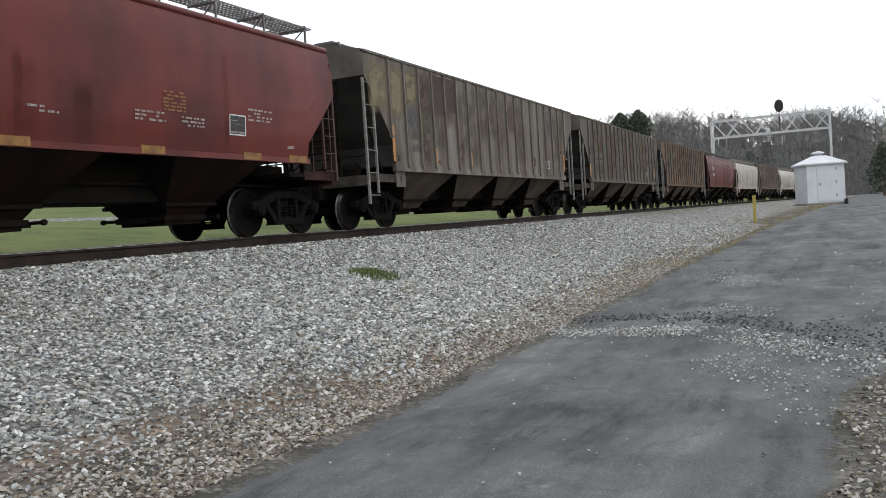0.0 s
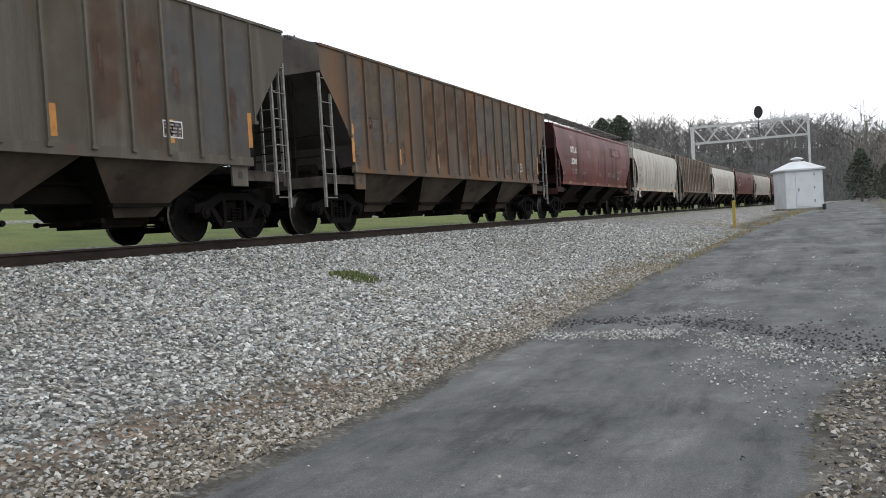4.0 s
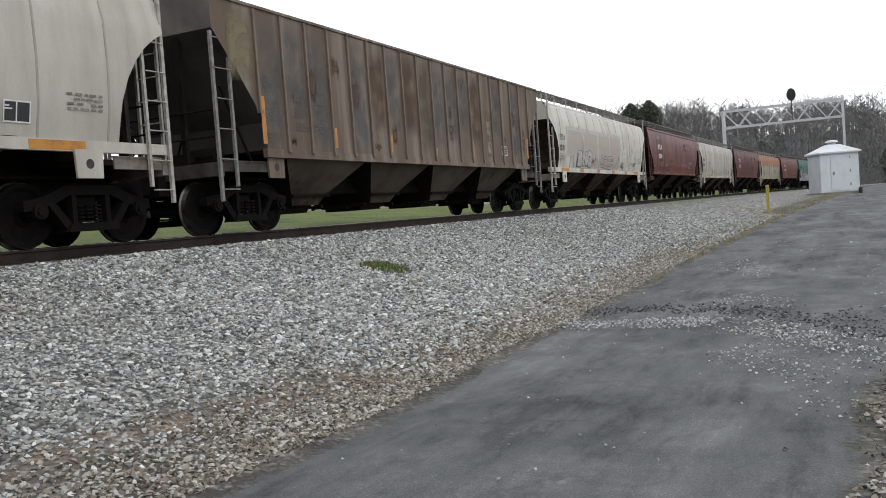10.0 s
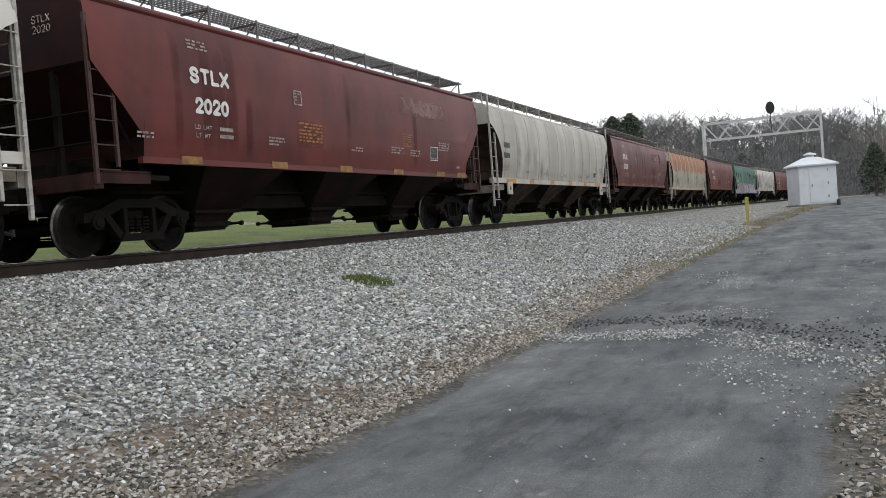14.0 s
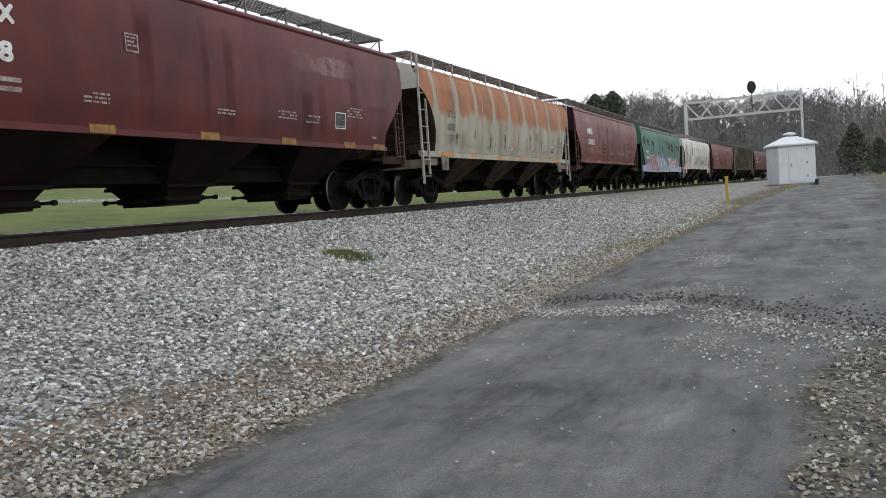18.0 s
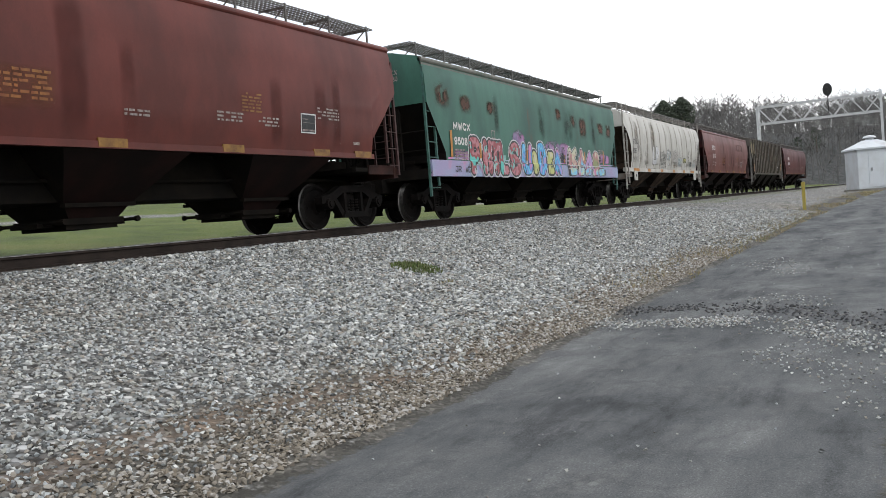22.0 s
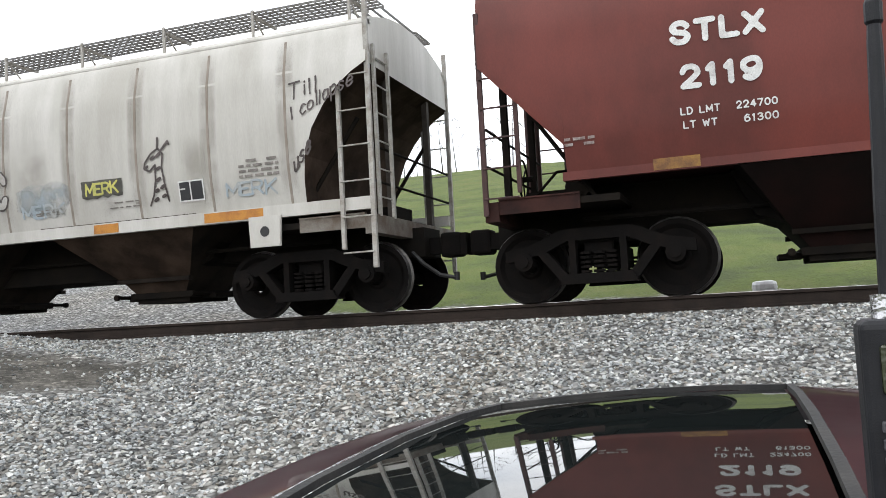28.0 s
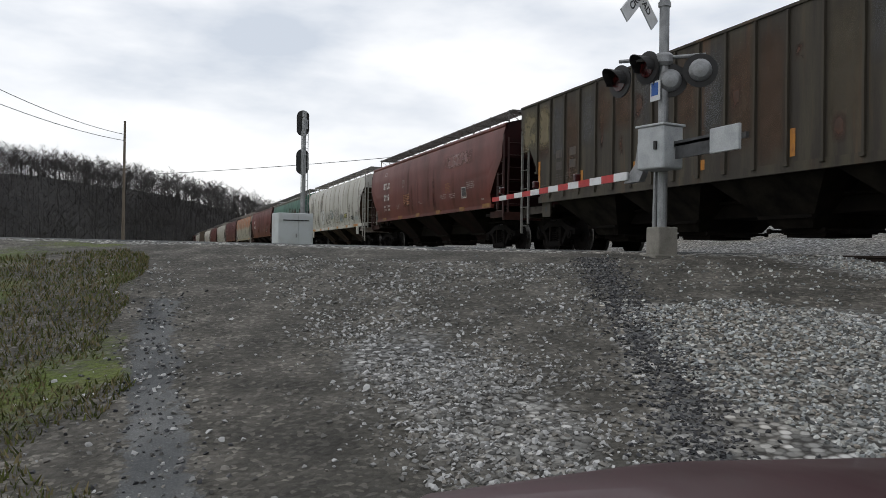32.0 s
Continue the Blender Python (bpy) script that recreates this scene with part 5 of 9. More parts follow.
def crossing_gate():
    gx, gy = -11.275, 7.175
    gz = RAIL_Z - 0.12
    g = tagged(new("crossing_gate"), "silver crossing mast with flashers and a lowered striped arm", "crossing gate")
    g.matrix_basis = pose(gx, gy, gz)
    bm = bmesh.new()
    bevelled_box(bm, -0.17, 0.17, -0.17, 0.17, -0.5, 0.5, 0.02, 2)
    bevelled_box(bm, -0.33, 0.33, -0.33, 0.33, -0.5, 0.08, 0.02, 2)
    part("base", bm, M_CONC, g)
    bar_part("mast", g, M_GALV, (0, 0, 0.45), (0, 0, 4.75), 0.075, 14)
    bar_part("conduit", g, M_GALV, (-0.13, -0.05, 0.5), (-0.1, -0.05, 1.45), 0.035, 8)
    bm = bmesh.new()
    bevelled_box(bm, -0.27, 0.27, -0.50, -0.08, 1.34, 1.98, 0.035, 3)
    mech = part("gate_mechanism", bm, M_GALVPALE, g, at=pose(0.14, 0.1, 0, 0, 0, 12))
    box_part("lock", mech, M_BLACK, 0.1, 0.15, -0.53, -0.49, 1.62, 1.74)
    box_part("mechanism_cover", mech, M_GALVPALE, -0.29, 0.29, -0.52, -0.06, 1.97, 2.005, bevel=0.01)
    bm = bmesh.new()
    prism(bm, [(-0.32, 1.9), (-0.45, 1.82), (-0.52, 1.5), (-0.75, 1.32), (-0.85, 1.22), (-0.4, 1.22), (-0.3, 1.35)], -0.16, -0.06)
    part("arm_support", bm, M_GALV, g)
    # the arm, striped board by board
    x, k = -0.7, 0
    L = 5.6
    while x > -0.7 - L:
        w = 0.4
        f = (-0.7 - x) / L
        h = 0.065 - 0.02 * f
        part_x0, part_x1 = x - w, x
        box_part("arm_stripe", g, M_SIGNRED if k % 2 else M_SIGNWHITE, part_x0, part_x1, -0.2, -0.165, 1.33 - h - 0.06 * f, 1.33 + h - 0.06 * f)
        x -= w
        k += 1
    for xx in (-2.4, -4.1, -5.8):
        box_part("arm_lamp", g, M_LENS, xx - 0.05, xx + 0.05, -0.24, -0.12, 1.37, 1.51, bevel=0.02)
    # counterweight
    bm = bmesh.new()
    box(bm, 0.4, 1.7, -0.12, -0.07, 1.66, 1.74)
    box(bm, 0.4, 1.7, 0.16, 0.21, 1.66, 1.74)
    box(bm, 0.5, 1.3, -0.12, -0.08, 1.48, 1.7)
    part("counterweight_arm", bm, M_DARKGALV, g)
    box_part("counterweight", g, M_GALVPALE, 1.4, 2.0, -0.2, -0.15, 1.45, 1.79, bevel=0.01)
    # crossbuck
    cross = None
    for s in (-1, 1):
        bm = bmesh.new()
        box(bm, -0.6, 0.6, -0.012, 0.012, -0.115, 0.115)
        m = pose(-0.3, -0.25 - 0.02 * s, 4.12, 0, 0, 112) @ pose(0, 0, 0, 0, 45 * s, 0)
        board = part("crossbuck_board", bm, M_SIGNWHITE, g, at=m)
        word = "RAILROAD" if s > 0 else "CROSSING"
        letters(word, 0.16, M_TEXT_D, board, pose(0, -0.0135, -0.055, 90, 0, 0), align="CENTER", depth=0.001, bold=0.004)
    bm = bmesh.new()
    bar(bm, (-0.35, -0.1, 4.25), (0.12, 0.0, 4.25), 0.03, 8)
    bar(bm, (-0.3, -0.05, 4.05), (0.1, 0.0, 4.05), 0.02, 8)
    for z in (3.85, 4.2, 4.45):
        bar(bm, (0, 0, z), (0, 0, z + 0.07), 0.095, 12)
    part("crossbuck_bracket", bm, M_GALV, g)
    # flashing lights: two to the road, two the other way
    bm = bmesh.new()
    lathe(bm, [(0.11, 2.95), (0.14, 3.0), (0.14, 3.1), (0.11, 3.14)], 14, "Z")
    bar(bm, (-0.5, -0.48, 3.08), (0.4, 0.46, 3.08), 0.03, 8)
    part("light_crossarm", bm, M_GALV, g)
    for fx, fy, fz, face in ((-0.5, -0.46, 2.77, 98), (-0.2, -0.16, 2.95, 98), (0.07, 0.07, 2.72, 325), (0.38, 0.38, 2.84, 325)):
        bm = bmesh.new()
        n = 24
        prism(bm, [(0.255 * math.cos(2 * math.pi * k / n), 0.255 * math.sin(2 * math.pi * k / n)) for k in range(n)], -0.012, 0.012)
        at = pose(fx, fy, fz, 0, 0, face - 90)
        disc = part("flasher", bm, M_BLACK, g, "round black flasher backing", at)
        bm = bmesh.new()
        lathe(bm, [(0.17, 0.012), (0.165, 0.06), (0.12, 0.11), (0.03, 0.135)], 18, "Y")
        part("lamp_housing", bm, M_GALV, disc)
        bm = bmesh.new()
        lathe(bm, [(0.15, -0.03), (0.155, -0.014)], 18, "Y")
        part("lens", bm, M_LENS, disc)
        bm = bmesh.new()
        n = 14
        for k in range(n):
            a0, a1 = math.pi * (-0.12 + 1.24 * k / n), math.pi * (-0.12 + 1.24 * (k + 1) / n)
            d0, d1 = 0.30 * (0.5 + 0.5 * math.sin(max(a0, 0))), 0.30 * (0.5 + 0.5 * math.sin(min(a1, math.pi)))
            q = [(0.165 * math.cos(a0), -0.012, 0.165 * math.sin(a0)), (0.165 * math.cos(a1), -0.012, 0.165 * math.sin(a1)), (0.165 * math.cos(a1), -d1, 0.165 * math.sin(a1)), (0.165 * math.cos(a0), -d0, 0.165 * math.sin(a0))]
            vi = [bm.verts.new(p) for p in q]
            vo = [bm.verts.new((p[0] * 1.04, p[1], p[2] * 1.04)) for p in q]
            bm.faces.new(vi)
            bm.faces.new(vo[::-1])
            bm.faces.new((vi[2], vi[3], vo[3], vo[2]))
        bmesh.ops.remove_doubles(bm, verts=bm.verts[:], dist=1e-4)
        part("hood", bm, M_BLACK, disc)
    plate = box_part("emergency_sign", g, M_SIGNWHITE, -0.17, 0.08, -0.125, -0.11, 2.42, 2.72)
    box_part("sign_panel", plate, M_BLUE, -0.13, 0.04, -0.131, -0.125, 2.50, 2.69)


crossing_gate()


def mast_signal():
    x, y = -41.4, 6.83
    z = RAIL_Z - 0.35
    s = tagged(new("mast_signal"), "two-headed railway signal mast seen from behind", "signal")
    s.matrix_basis = pose(x, y, z)
    bar_part("mast", s, M_GALV, (0, 0, -0.3), (0, 0, 7.2), 0.1, 12)
    for zz in (6.65, 4.75):
        bm = bmesh.new()
        n = 22
        pts = []
        for k in range(n):
            a = 2 * math.pi * k / n
            pts.append((0.31 * math.cos(a), zz + 0.31 * math.sin(a) + (0.32 if math.sin(a) > 0 else -0.32)))
        prism(bm, pts, -0.02, 0.02)
        t = part("target", bm, M_BLACK, s, at=pose(-0.25, -0.03, 0, 0, 0, 75))
        box_part("case", t, M_GALV if zz > 5 else M_BLACK, -0.02, 0.26, -0.22, -0.02, zz - 0.3, zz + 0.15)
        for dz in (-0.3, 0.0, 0.3):
            bar_part("hood", t, M_BLACK, (0, 0.02, zz + dz), (0, 0.3, zz + dz), 0.11, 10)
    bm = bmesh.new()
    for yy in (-0.16, 0.16):
        bar(bm, (0.2, yy, 0.2), (0.2, yy, 6.2), 0.018, 5)
    for k in range(19):
        bar(bm, (0.2, -0.16, 0.4 + 0.31 * k), (0.2, 0.16, 0.4 + 0.31 * k), 0.012, 5)
    part("ladder", bm, M_GALV, s)
    c = tagged(new("signal_cabinet"), "pale grey steel signal cabinet on a concrete pad", "cabinet")
    c.matrix_basis = pose(-40.6, 6.2, z, 0, 0, 8)
    box_part("pad", c, M_CONC, -0.75, 0.75, -1.0, 1.0, -0.4, 0.06)
    bm = bmesh.new()
    bevelled_box(bm, -0.55, 0.55, -0.85, 0.85, 0.06, 2.15, 0.03, 2)
    part("body", bm, M_CABINET, c)
    d = box_part("door", c, M_CABINET, 0.55, 0.58, -0.78, 0.1, 0.15, 2.05, bevel=0.008)
    box_part("drip_rail", c, M_BLACK, 0.55, 0.6, -0.62, 0.62, 1.78, 1.83)
    box_part("handle", d, M_GALV, 0.58, 0.62, -0.02, 0.04, 1.0, 1.18)
    d2 = box_part("door", c, M_CABINET, 0.55, 0.58, 0.12, 0.78, 0.15, 2.05, bevel=0.008)


mast_signal()


def utility_pole(name, label, x, y, h, arm=True, turn=0):
    p = tagged(new(name), label, "utility pole")
    p.matrix_basis = pose(x, y, land_z(x, y), 0, 0, turn)
    bar_part("pole", p, M_WOODPOLE, (0, 0, -0.5), (0, 0, h), 0.17, 10, 0.11)
    if arm:
        box_part("crossarm", p, M_WOODPOLE, -1.1, 1.1, -0.06, 0.06, h - 0.75, h - 0.62)
        for xx in (-1.0, -0.45, 0.45, 1.0):
            bar_part("insulator", p, M_CONC, (xx, 0, h - 0.62), (xx, 0, h - 0.46), 0.05, 8)
    else:
        for zz in (h - 0.3, h - 1.3, h - 1.9):
            bar_part("insulator", p, M_CONC, (0.1, 0, zz), (0.3, 0, zz), 0.05, 8)
    return p


utility_pole("utility_pole", "tall bare wooden utility pole beside the road", -88, -2.75, 12.4, arm=False)
utility_pole("utility_pole", "wooden utility pole with a crossarm before the woods", 150, 11.5 + 11, 9.0, turn=80)


def cable(name, label, a, b, sag, r=0.025):
    bm = bmesh.new()
    a, b = Vector(a), Vector(b)
    pts = []
    for k in range(17):
        t = k / 16
        p = a.lerp(b, t)
        p.z -= sag * 4 * t * (1 - t)
        pts.append(p)
    tube(bm, pts, r, 4)
    tagged(part(name, bm, M_BLACK), label, "cable")


PZ = land_z(-88, -2.75)
cable("cable", "thin black overhead cable sagging from the pole", (-88, -2.75, PZ + 11.1), (-46, -14.5, PZ + 11.3), 0.9)
cable("cable", "thin black overhead cable sagging from the pole", (-88, -2.75, PZ + 10.5), (-46, -15.2, PZ + 10.2), 0.8)
cable("cable", "thin overhead cable running behind the train", (-88, -2.75, PZ + 7.1), (-60, 40, PZ + 10.6), 0.5)
utility_pole("utility_pole", "wooden utility pole at the bend of the road", -46, -14.8, 12.0, arm=False)
utility_pole("utility_pole", "wooden utility pole behind the train", -60, 40, 8.5, arm=False)


def marker_post():
    m = tagged(new("marker_post"), "short yellow plastic marker post at the ballast edge", "marker post")
    x, y = 34.5, 34.5 * math.tan(radians(4.95))
    m.matrix_basis = pose(x, y, land_z(x, y))
    bm = bmesh.new()
    bevelled_box(bm, -0.025, 0.025, -0.06, 0.06, -0.2, 1.0, 0.015, 2)
    part("post", bm, M_MARKER, m)
    box_part("cap", m, M_MARKER, -0.035, 0.035, -0.07, 0.07, 0.97, 1.06, bevel=0.02)


marker_post()


def tuft(name, label, cx, cy, rx, ry, count, h, seed, material=None, lean=0.5):
    """A clump of grass blades, joined."""
    rng = random.Random(seed)
    verts, faces = [], []
    for _ in range(count):
        a, r = rng.uniform(0, 6.283), math.sqrt(rng.random())
        x, y = cx + rx * r * math.cos(a), cy + ry * r * math.sin(a)
        z = land_z(x, y) - 0.01
        hh = h * rng.uniform(0.4, 1.0) * (1.1 - 0.6 * r)
        d = rng.uniform(0, 6.283)
        w = 0.006 + 0.006 * rng.random()
        px, py = math.cos(d) * w, math.sin(d) * w
        lx, ly = rng.uniform(-lean, lean) * hh, rng.uniform(-lean, lean) * hh
        k = len(verts)
        verts += [(x - px, y - py, z), (x + px, y + py, z), (x + px * 0.7 + lx * 0.4, y + py * 0.7 + ly * 0.4, z + hh * 0.6), (x - px * 0.7 + lx * 0.4, y - py * 0.7 + ly * 0.4, z + hh * 0.6), (x + lx, y + ly, z + hh)]
        faces += [(k, k + 1, k + 2, k + 3), (k + 3, k + 2, k + 4)]
    me = bpy.data.meshes.new(name)
    me.from_pydata(verts, [], faces)
    me.materials.append(material or M_GRASSB)
    return tagged(new(name, me), label, "grass", kind="stuff")


M_WEED = island_colours("weed_blades", [(0.075, 0.11, 0.03), (0.10, 0.13, 0.045), (0.06, 0.09, 0.025), (0.13, 0.135, 0.06)])
M_DRY = island_colours("dry_grass", [(0.26, 0.21, 0.12), (0.20, 0.16, 0.09), (0.32, 0.27, 0.16), (0.14, 0.14, 0.06)])
tuft("weed_clump", "low green weed clump growing in the ballast", 12.1, 7.05, 0.45, 0.42, 900, 0.16, 31, M_WEED)
tuft("weed_clump", "small dry weed tuft in the ballast", 11.6, 6.2, 0.35, 0.12, 120, 0.07, 32, M_DRY)


def blades(name, label, count, where, h, seed, material):
    rng = random.Random(seed)
    verts, faces = [], []
    n = 0
    while n < count:
        spot = where(rng)
        n += 1
        if spot is None:
            continue
        x, y = spot
        z = land_z(x, y) - 0.01
        hh = h * rng.uniform(0.4, 1.0)
        d = rng.uniform(0, 6.283)
        w = 0.008 + 0.008 * rng.random()
        px, py = math.cos(d) * w, math.sin(d) * w
        lx, ly = rng.uniform(-0.7, 0.7) * hh, rng.uniform(-0.7, 0.7) * hh
        k = len(verts)
        verts += [(x - px, y - py, z), (x + px, y + py, z), (x + lx, y + ly, z + hh)]
        faces.append((k, k + 1, k + 2))
    me = bpy.data.meshes.new(name)
    me.from_pydata(verts, [], faces)
    me.materials.append(material)
    return tagged(new(name, me), label, "grass", kind="stuff")


def bank_spot(rng):
    x, y = -16 + 13 * rng.random(), -0.2 - 7.0 * rng.random() ** 1.4
    if y > -0.4 + 0.5 * noise.noise((x * 0.7, y, 3.1)) or noise.noise((x * 0.9, y * 0.9, 9.1)) < -0.35:
        return None
    return x, y


def verge_spot(rng):
    x = 14 + 34 * rng.random()
    y = lane_edge(x) + abs(rng.gauss(0, 0.55))
    return (x, y) if noise.noise((x * 0.5, y * 1.2, 5.0)) > -0.1 else None


def lane_side_spot(rng):
    x = 4 + 30 * rng.random()
    y = 0.15 - abs(rng.gauss(0, 1.2)) - 1.5 * smooth(8, 14, x)
    return (x, y) if noise.noise((x * 0.6, y * 0.8, 2.0)) > 0.0 else None


blades("bank_grass", "rough green and straw-coloured grass on the bank", 34000, bank_spot, 0.085, 41, M_GRASSB)
blades("verge_grass", "dry straw grass along the ballast toe", 5000, verge_spot, 0.10, 42, M_DRY)
M_WEEDY = island_colours("withered_weeds", [(0.09, 0.075, 0.04), (0.05, 0.055, 0.022), (0.13, 0.105, 0.06), (0.040, 0.055, 0.018), (0.06, 0.075, 0.03)])
blades("lane_side_grass", "sparse dry grass at the lane's outer edge", 5000, lane_side_spot, 0.04, 43, M_WEEDY)


def white_bucket():
    x, y = 0.29, 14.4
    b = tagged(new("white_drum"), "small white plastic drum lying beyond the track", "drum")
    b.matrix_basis = pose(x, y, land_z(x, y) + 0.02)
    bm = bmesh.new()
    lathe(bm, [(0.17, 0.0), (0.185, 0.02), (0.19, 0.12), (0.17, 0.165), (0.1, 0.18)], 16, "Z")
    part("body", bm, M_SIGNWHITE, b)
    bm = bmesh.new()
    lathe(bm, [(0.196, 0.06), (0.196, 0.085)], 16, "Z")
    part("hoop", bm, M_SIGNWHITE, b)


white_bucket()


def propane_tank():
    x, y = 55.0, 67.0
    t = tagged(new("storage_tank"), "white horizontal storage tank on legs in the field", "tank")
    t.matrix_basis = pose(x, y, land_z(x, y) + 0.35, 0, 0, 35)
    bm = bmesh.new()
    lathe(bm, [(0.05, -1.25), (0.35, -1.2), (0.5, -1.0), (0.5, 1.0), (0.35, 1.2), (0.05, 1.25)], 18, "X")
    part("shell", bm, M_SIGNWHITE, t, at=pose(0, 0, 0.5))
    for xx in (-0.7, 0.7):
        box_part("leg", t, M_CONC, xx - 0.08, xx + 0.08, -0.35, 0.35, -0.4, 0.12)
    bm = bmesh.new()
    lathe(bm, [(0.12, 0.97), (0.12, 1.15), (0.05, 1.18)], 10, "Z")
    part("valve_dome", bm, M_SIGNWHITE, t)


propane_tank()


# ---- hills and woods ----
# distance haze is put into the right hill's paler ground and twig colours
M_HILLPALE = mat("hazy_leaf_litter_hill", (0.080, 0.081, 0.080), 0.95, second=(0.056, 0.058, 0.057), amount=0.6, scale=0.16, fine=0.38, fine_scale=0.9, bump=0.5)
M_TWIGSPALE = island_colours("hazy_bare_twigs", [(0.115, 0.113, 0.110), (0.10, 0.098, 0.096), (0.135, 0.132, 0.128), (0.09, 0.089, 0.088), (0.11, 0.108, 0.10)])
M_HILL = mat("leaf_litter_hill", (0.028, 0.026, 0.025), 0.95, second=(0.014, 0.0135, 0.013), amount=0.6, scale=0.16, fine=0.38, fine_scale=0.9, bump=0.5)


def hill(name, label, axis_from, axis_to, height, width, fall=(2.0, 3.0), cover=None):
    """A long rounded wooded ridge between two points."""
    a, b = Vector(axis_from), Vector(axis_to)
    along = (b - a).normalized()
    side = Vector((-along.y, along.x))
    n, m = 60, 18
    verts, faces = [], []
    for i in range(n + 1):
        u = i / n
        c = a.lerp(b, u)
        hgt = height * (0.55 + 0.45 * math.sin(math.pi * min(max(u, 0.02), 0.98)) ** 0.6) * (1 + 0.18 * noise.noise((u * 6, height, 0)))
        hgt *= 1 - 0.72 * smooth(fall[0], fall[1], u)
        hgt *= smooth(0, 0.12, u) * smooth(1.0, 0.9, u) * 0.95 + 0.05
        for j in range(m + 1):
            v = -1 + 2 * j / m
            p = c + side * width * v
            z = hgt * (math.cos(v * math.pi / 2) ** 1.3 if abs(v) < 1 else 0) + 1.5 * noise.noise((p.x * 0.03, p.y * 0.03, 1)) * (1 - abs(v))
            verts.append((p.x, p.y, z + 0.3 - (3.0 if abs(v) > 0.99 else 0)))
    for i in range(n):
        for j in range(m):
            k = i * (m + 1) + j
            faces.append((k, k + 1, k + m + 2, k + m + 1))
    me = bpy.data.meshes.new(name)
    me.from_pydata(verts, [], faces)
    me.materials.append(cover or M_HILL)
    me.polygons.foreach_set("use_smooth", [True] * len(faces))
    return tagged(new(name, me), label, "hill", kind="structure"), a, b, side, height, width


def bare_tree(rng, verts, faces, x, y, z, h, spread):
    """A leafless tree: a trunk and limbs as tapered rods, and a haze of fine twigs round them."""

    def rod(p, q, r0, r1):
        k = len(verts)
        d = (q - p).normalized()
        s = d.orthogonal().normalized()
        t = d.cross(s)
        for c, r in ((p, r0), (q, r1)):
            for an in (0, 2.094, 4.189):
                verts.append(tuple(c + (s * math.cos(an) + t * math.sin(an)) * r))
        for i in range(3):
            faces.append((k + i, k + (i + 1) % 3, k + 3 + (i + 1) % 3, k + 3 + i))

    base = Vector((x, y, z - 0.4))
    top = base + Vector((rng.uniform(-0.6, 0.6), rng.uniform(-0.6, 0.6), h))
    r = 0.012 * h
    rod(base, base.lerp(top, 0.45), r, r * 0.6)
    rod(base.lerp(top, 0.45), top, r * 0.5, 0.012)
    for i in range(7):
        f = 0.28 + 0.62 * i / 7
        p = base.lerp(top, f)
        a = rng.uniform(0, 6.283)
        ln = h * spread * (1.1 - f) * rng.uniform(0.7, 1.2)
        q = p + Vector((math.cos(a) * ln, math.sin(a) * ln, ln * rng.uniform(0.6, 1.2)))
        rod(p, q, r * 0.35 * (1.1 - f), 0.012)
        for _ in range(9):
            p2 = p.lerp(q, rng.uniform(0.25, 1.0))
            a2 = a + rng.uniform(-1.8, 1.8)
            l2 = ln * rng.uniform(0.25, 0.65)
            q2 = p2 + Vector((math.cos(a2) * l2, math.sin(a2) * l2, l2 * rng.uniform(0.2, 1.4)))
            wv = Vector((rng.uniform(-1, 1), rng.uniform(-1, 1), rng.uniform(-1, 1))).normalized() * rng.uniform(0.03, 0.06)
            k = len(verts)
            verts.extend((tuple(p2 - wv), tuple(p2 + wv), tuple(q2)))
            faces.append((k, k + 1, k + 2))


def wood(name, label, spots, seed, h0, h1, spread=0.42, material=None):
    rng = random.Random(seed)
    verts, faces = [], []
    for x, y, z in spots(rng):
        bare_tree(rng, verts, faces, x, y, z, rng.uniform(h0, h1), spread)
    me = bpy.data.meshes.new(name)
    me.from_pydata(verts, [], faces)
    me.materials.append(material or M_TWIGS)
    return tagged(new(name, me), label, "woods", kind="stuff")


def on_hill(data, count, face=(-1.0, 0.35)):
    ob, a, b, side, height, width = data
    tops = [v.co.copy() for v in ob.data.vertices]

    def spots(rng):
        out = []
        while len(out) < count:
            i, j = rng.randrange(60), rng.randrange(18)
            v = -1 + 2 * j / 18
            if not face[0] <= v <= face[1]:
                continue
            k = i * 19 + j
            t, s = rng.random(), rng.random()
            lo, hi = tops[k].lerp(tops[k + 1], s), tops[k + 19].lerp(tops[k + 20], s)
            p = lo.lerp(hi, t)
            if noise.noise((p.x * 0.05, p.y * 0.05, 2.5)) > rng.uniform(-0.5, 0.7):
                continue
            out.append((p.x, p.y, p.z))
        return out

    return spots


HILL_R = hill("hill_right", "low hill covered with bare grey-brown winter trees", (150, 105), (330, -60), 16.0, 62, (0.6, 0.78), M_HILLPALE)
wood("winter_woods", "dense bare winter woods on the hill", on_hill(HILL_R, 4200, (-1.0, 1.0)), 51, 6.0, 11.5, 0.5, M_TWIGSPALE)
HILL_L = hill("hill_left", "long low ridge covered with dark bare winter trees", (-190, -150), (-330, 110), 20.5, 62, (0.52, 0.86))
wood("winter_woods", "dark dense bare winter woods along the ridge", on_hill(HILL_L, 5200, (-1.0, 0.9)), 52, 5.0, 9.5, 0.55)


def roadside(rng):
    out = []
    for _ in range(130):
        x, y = rng.uniform(95, 160), rng.uniform(-32, -3)
        if y > -4 - 0.08 * (x - 95):
            continue
        out.append((x, y, land_z(x, y)))
    return out


wood("roadside_trees", "bare pale trees along the far lane", roadside, 53, 8, 13, 0.42, island_colours("pale_twigs", [(0.12, 0.11, 0.10), (0.15, 0.14, 0.125), (0.10, 0.09, 0.08)]))


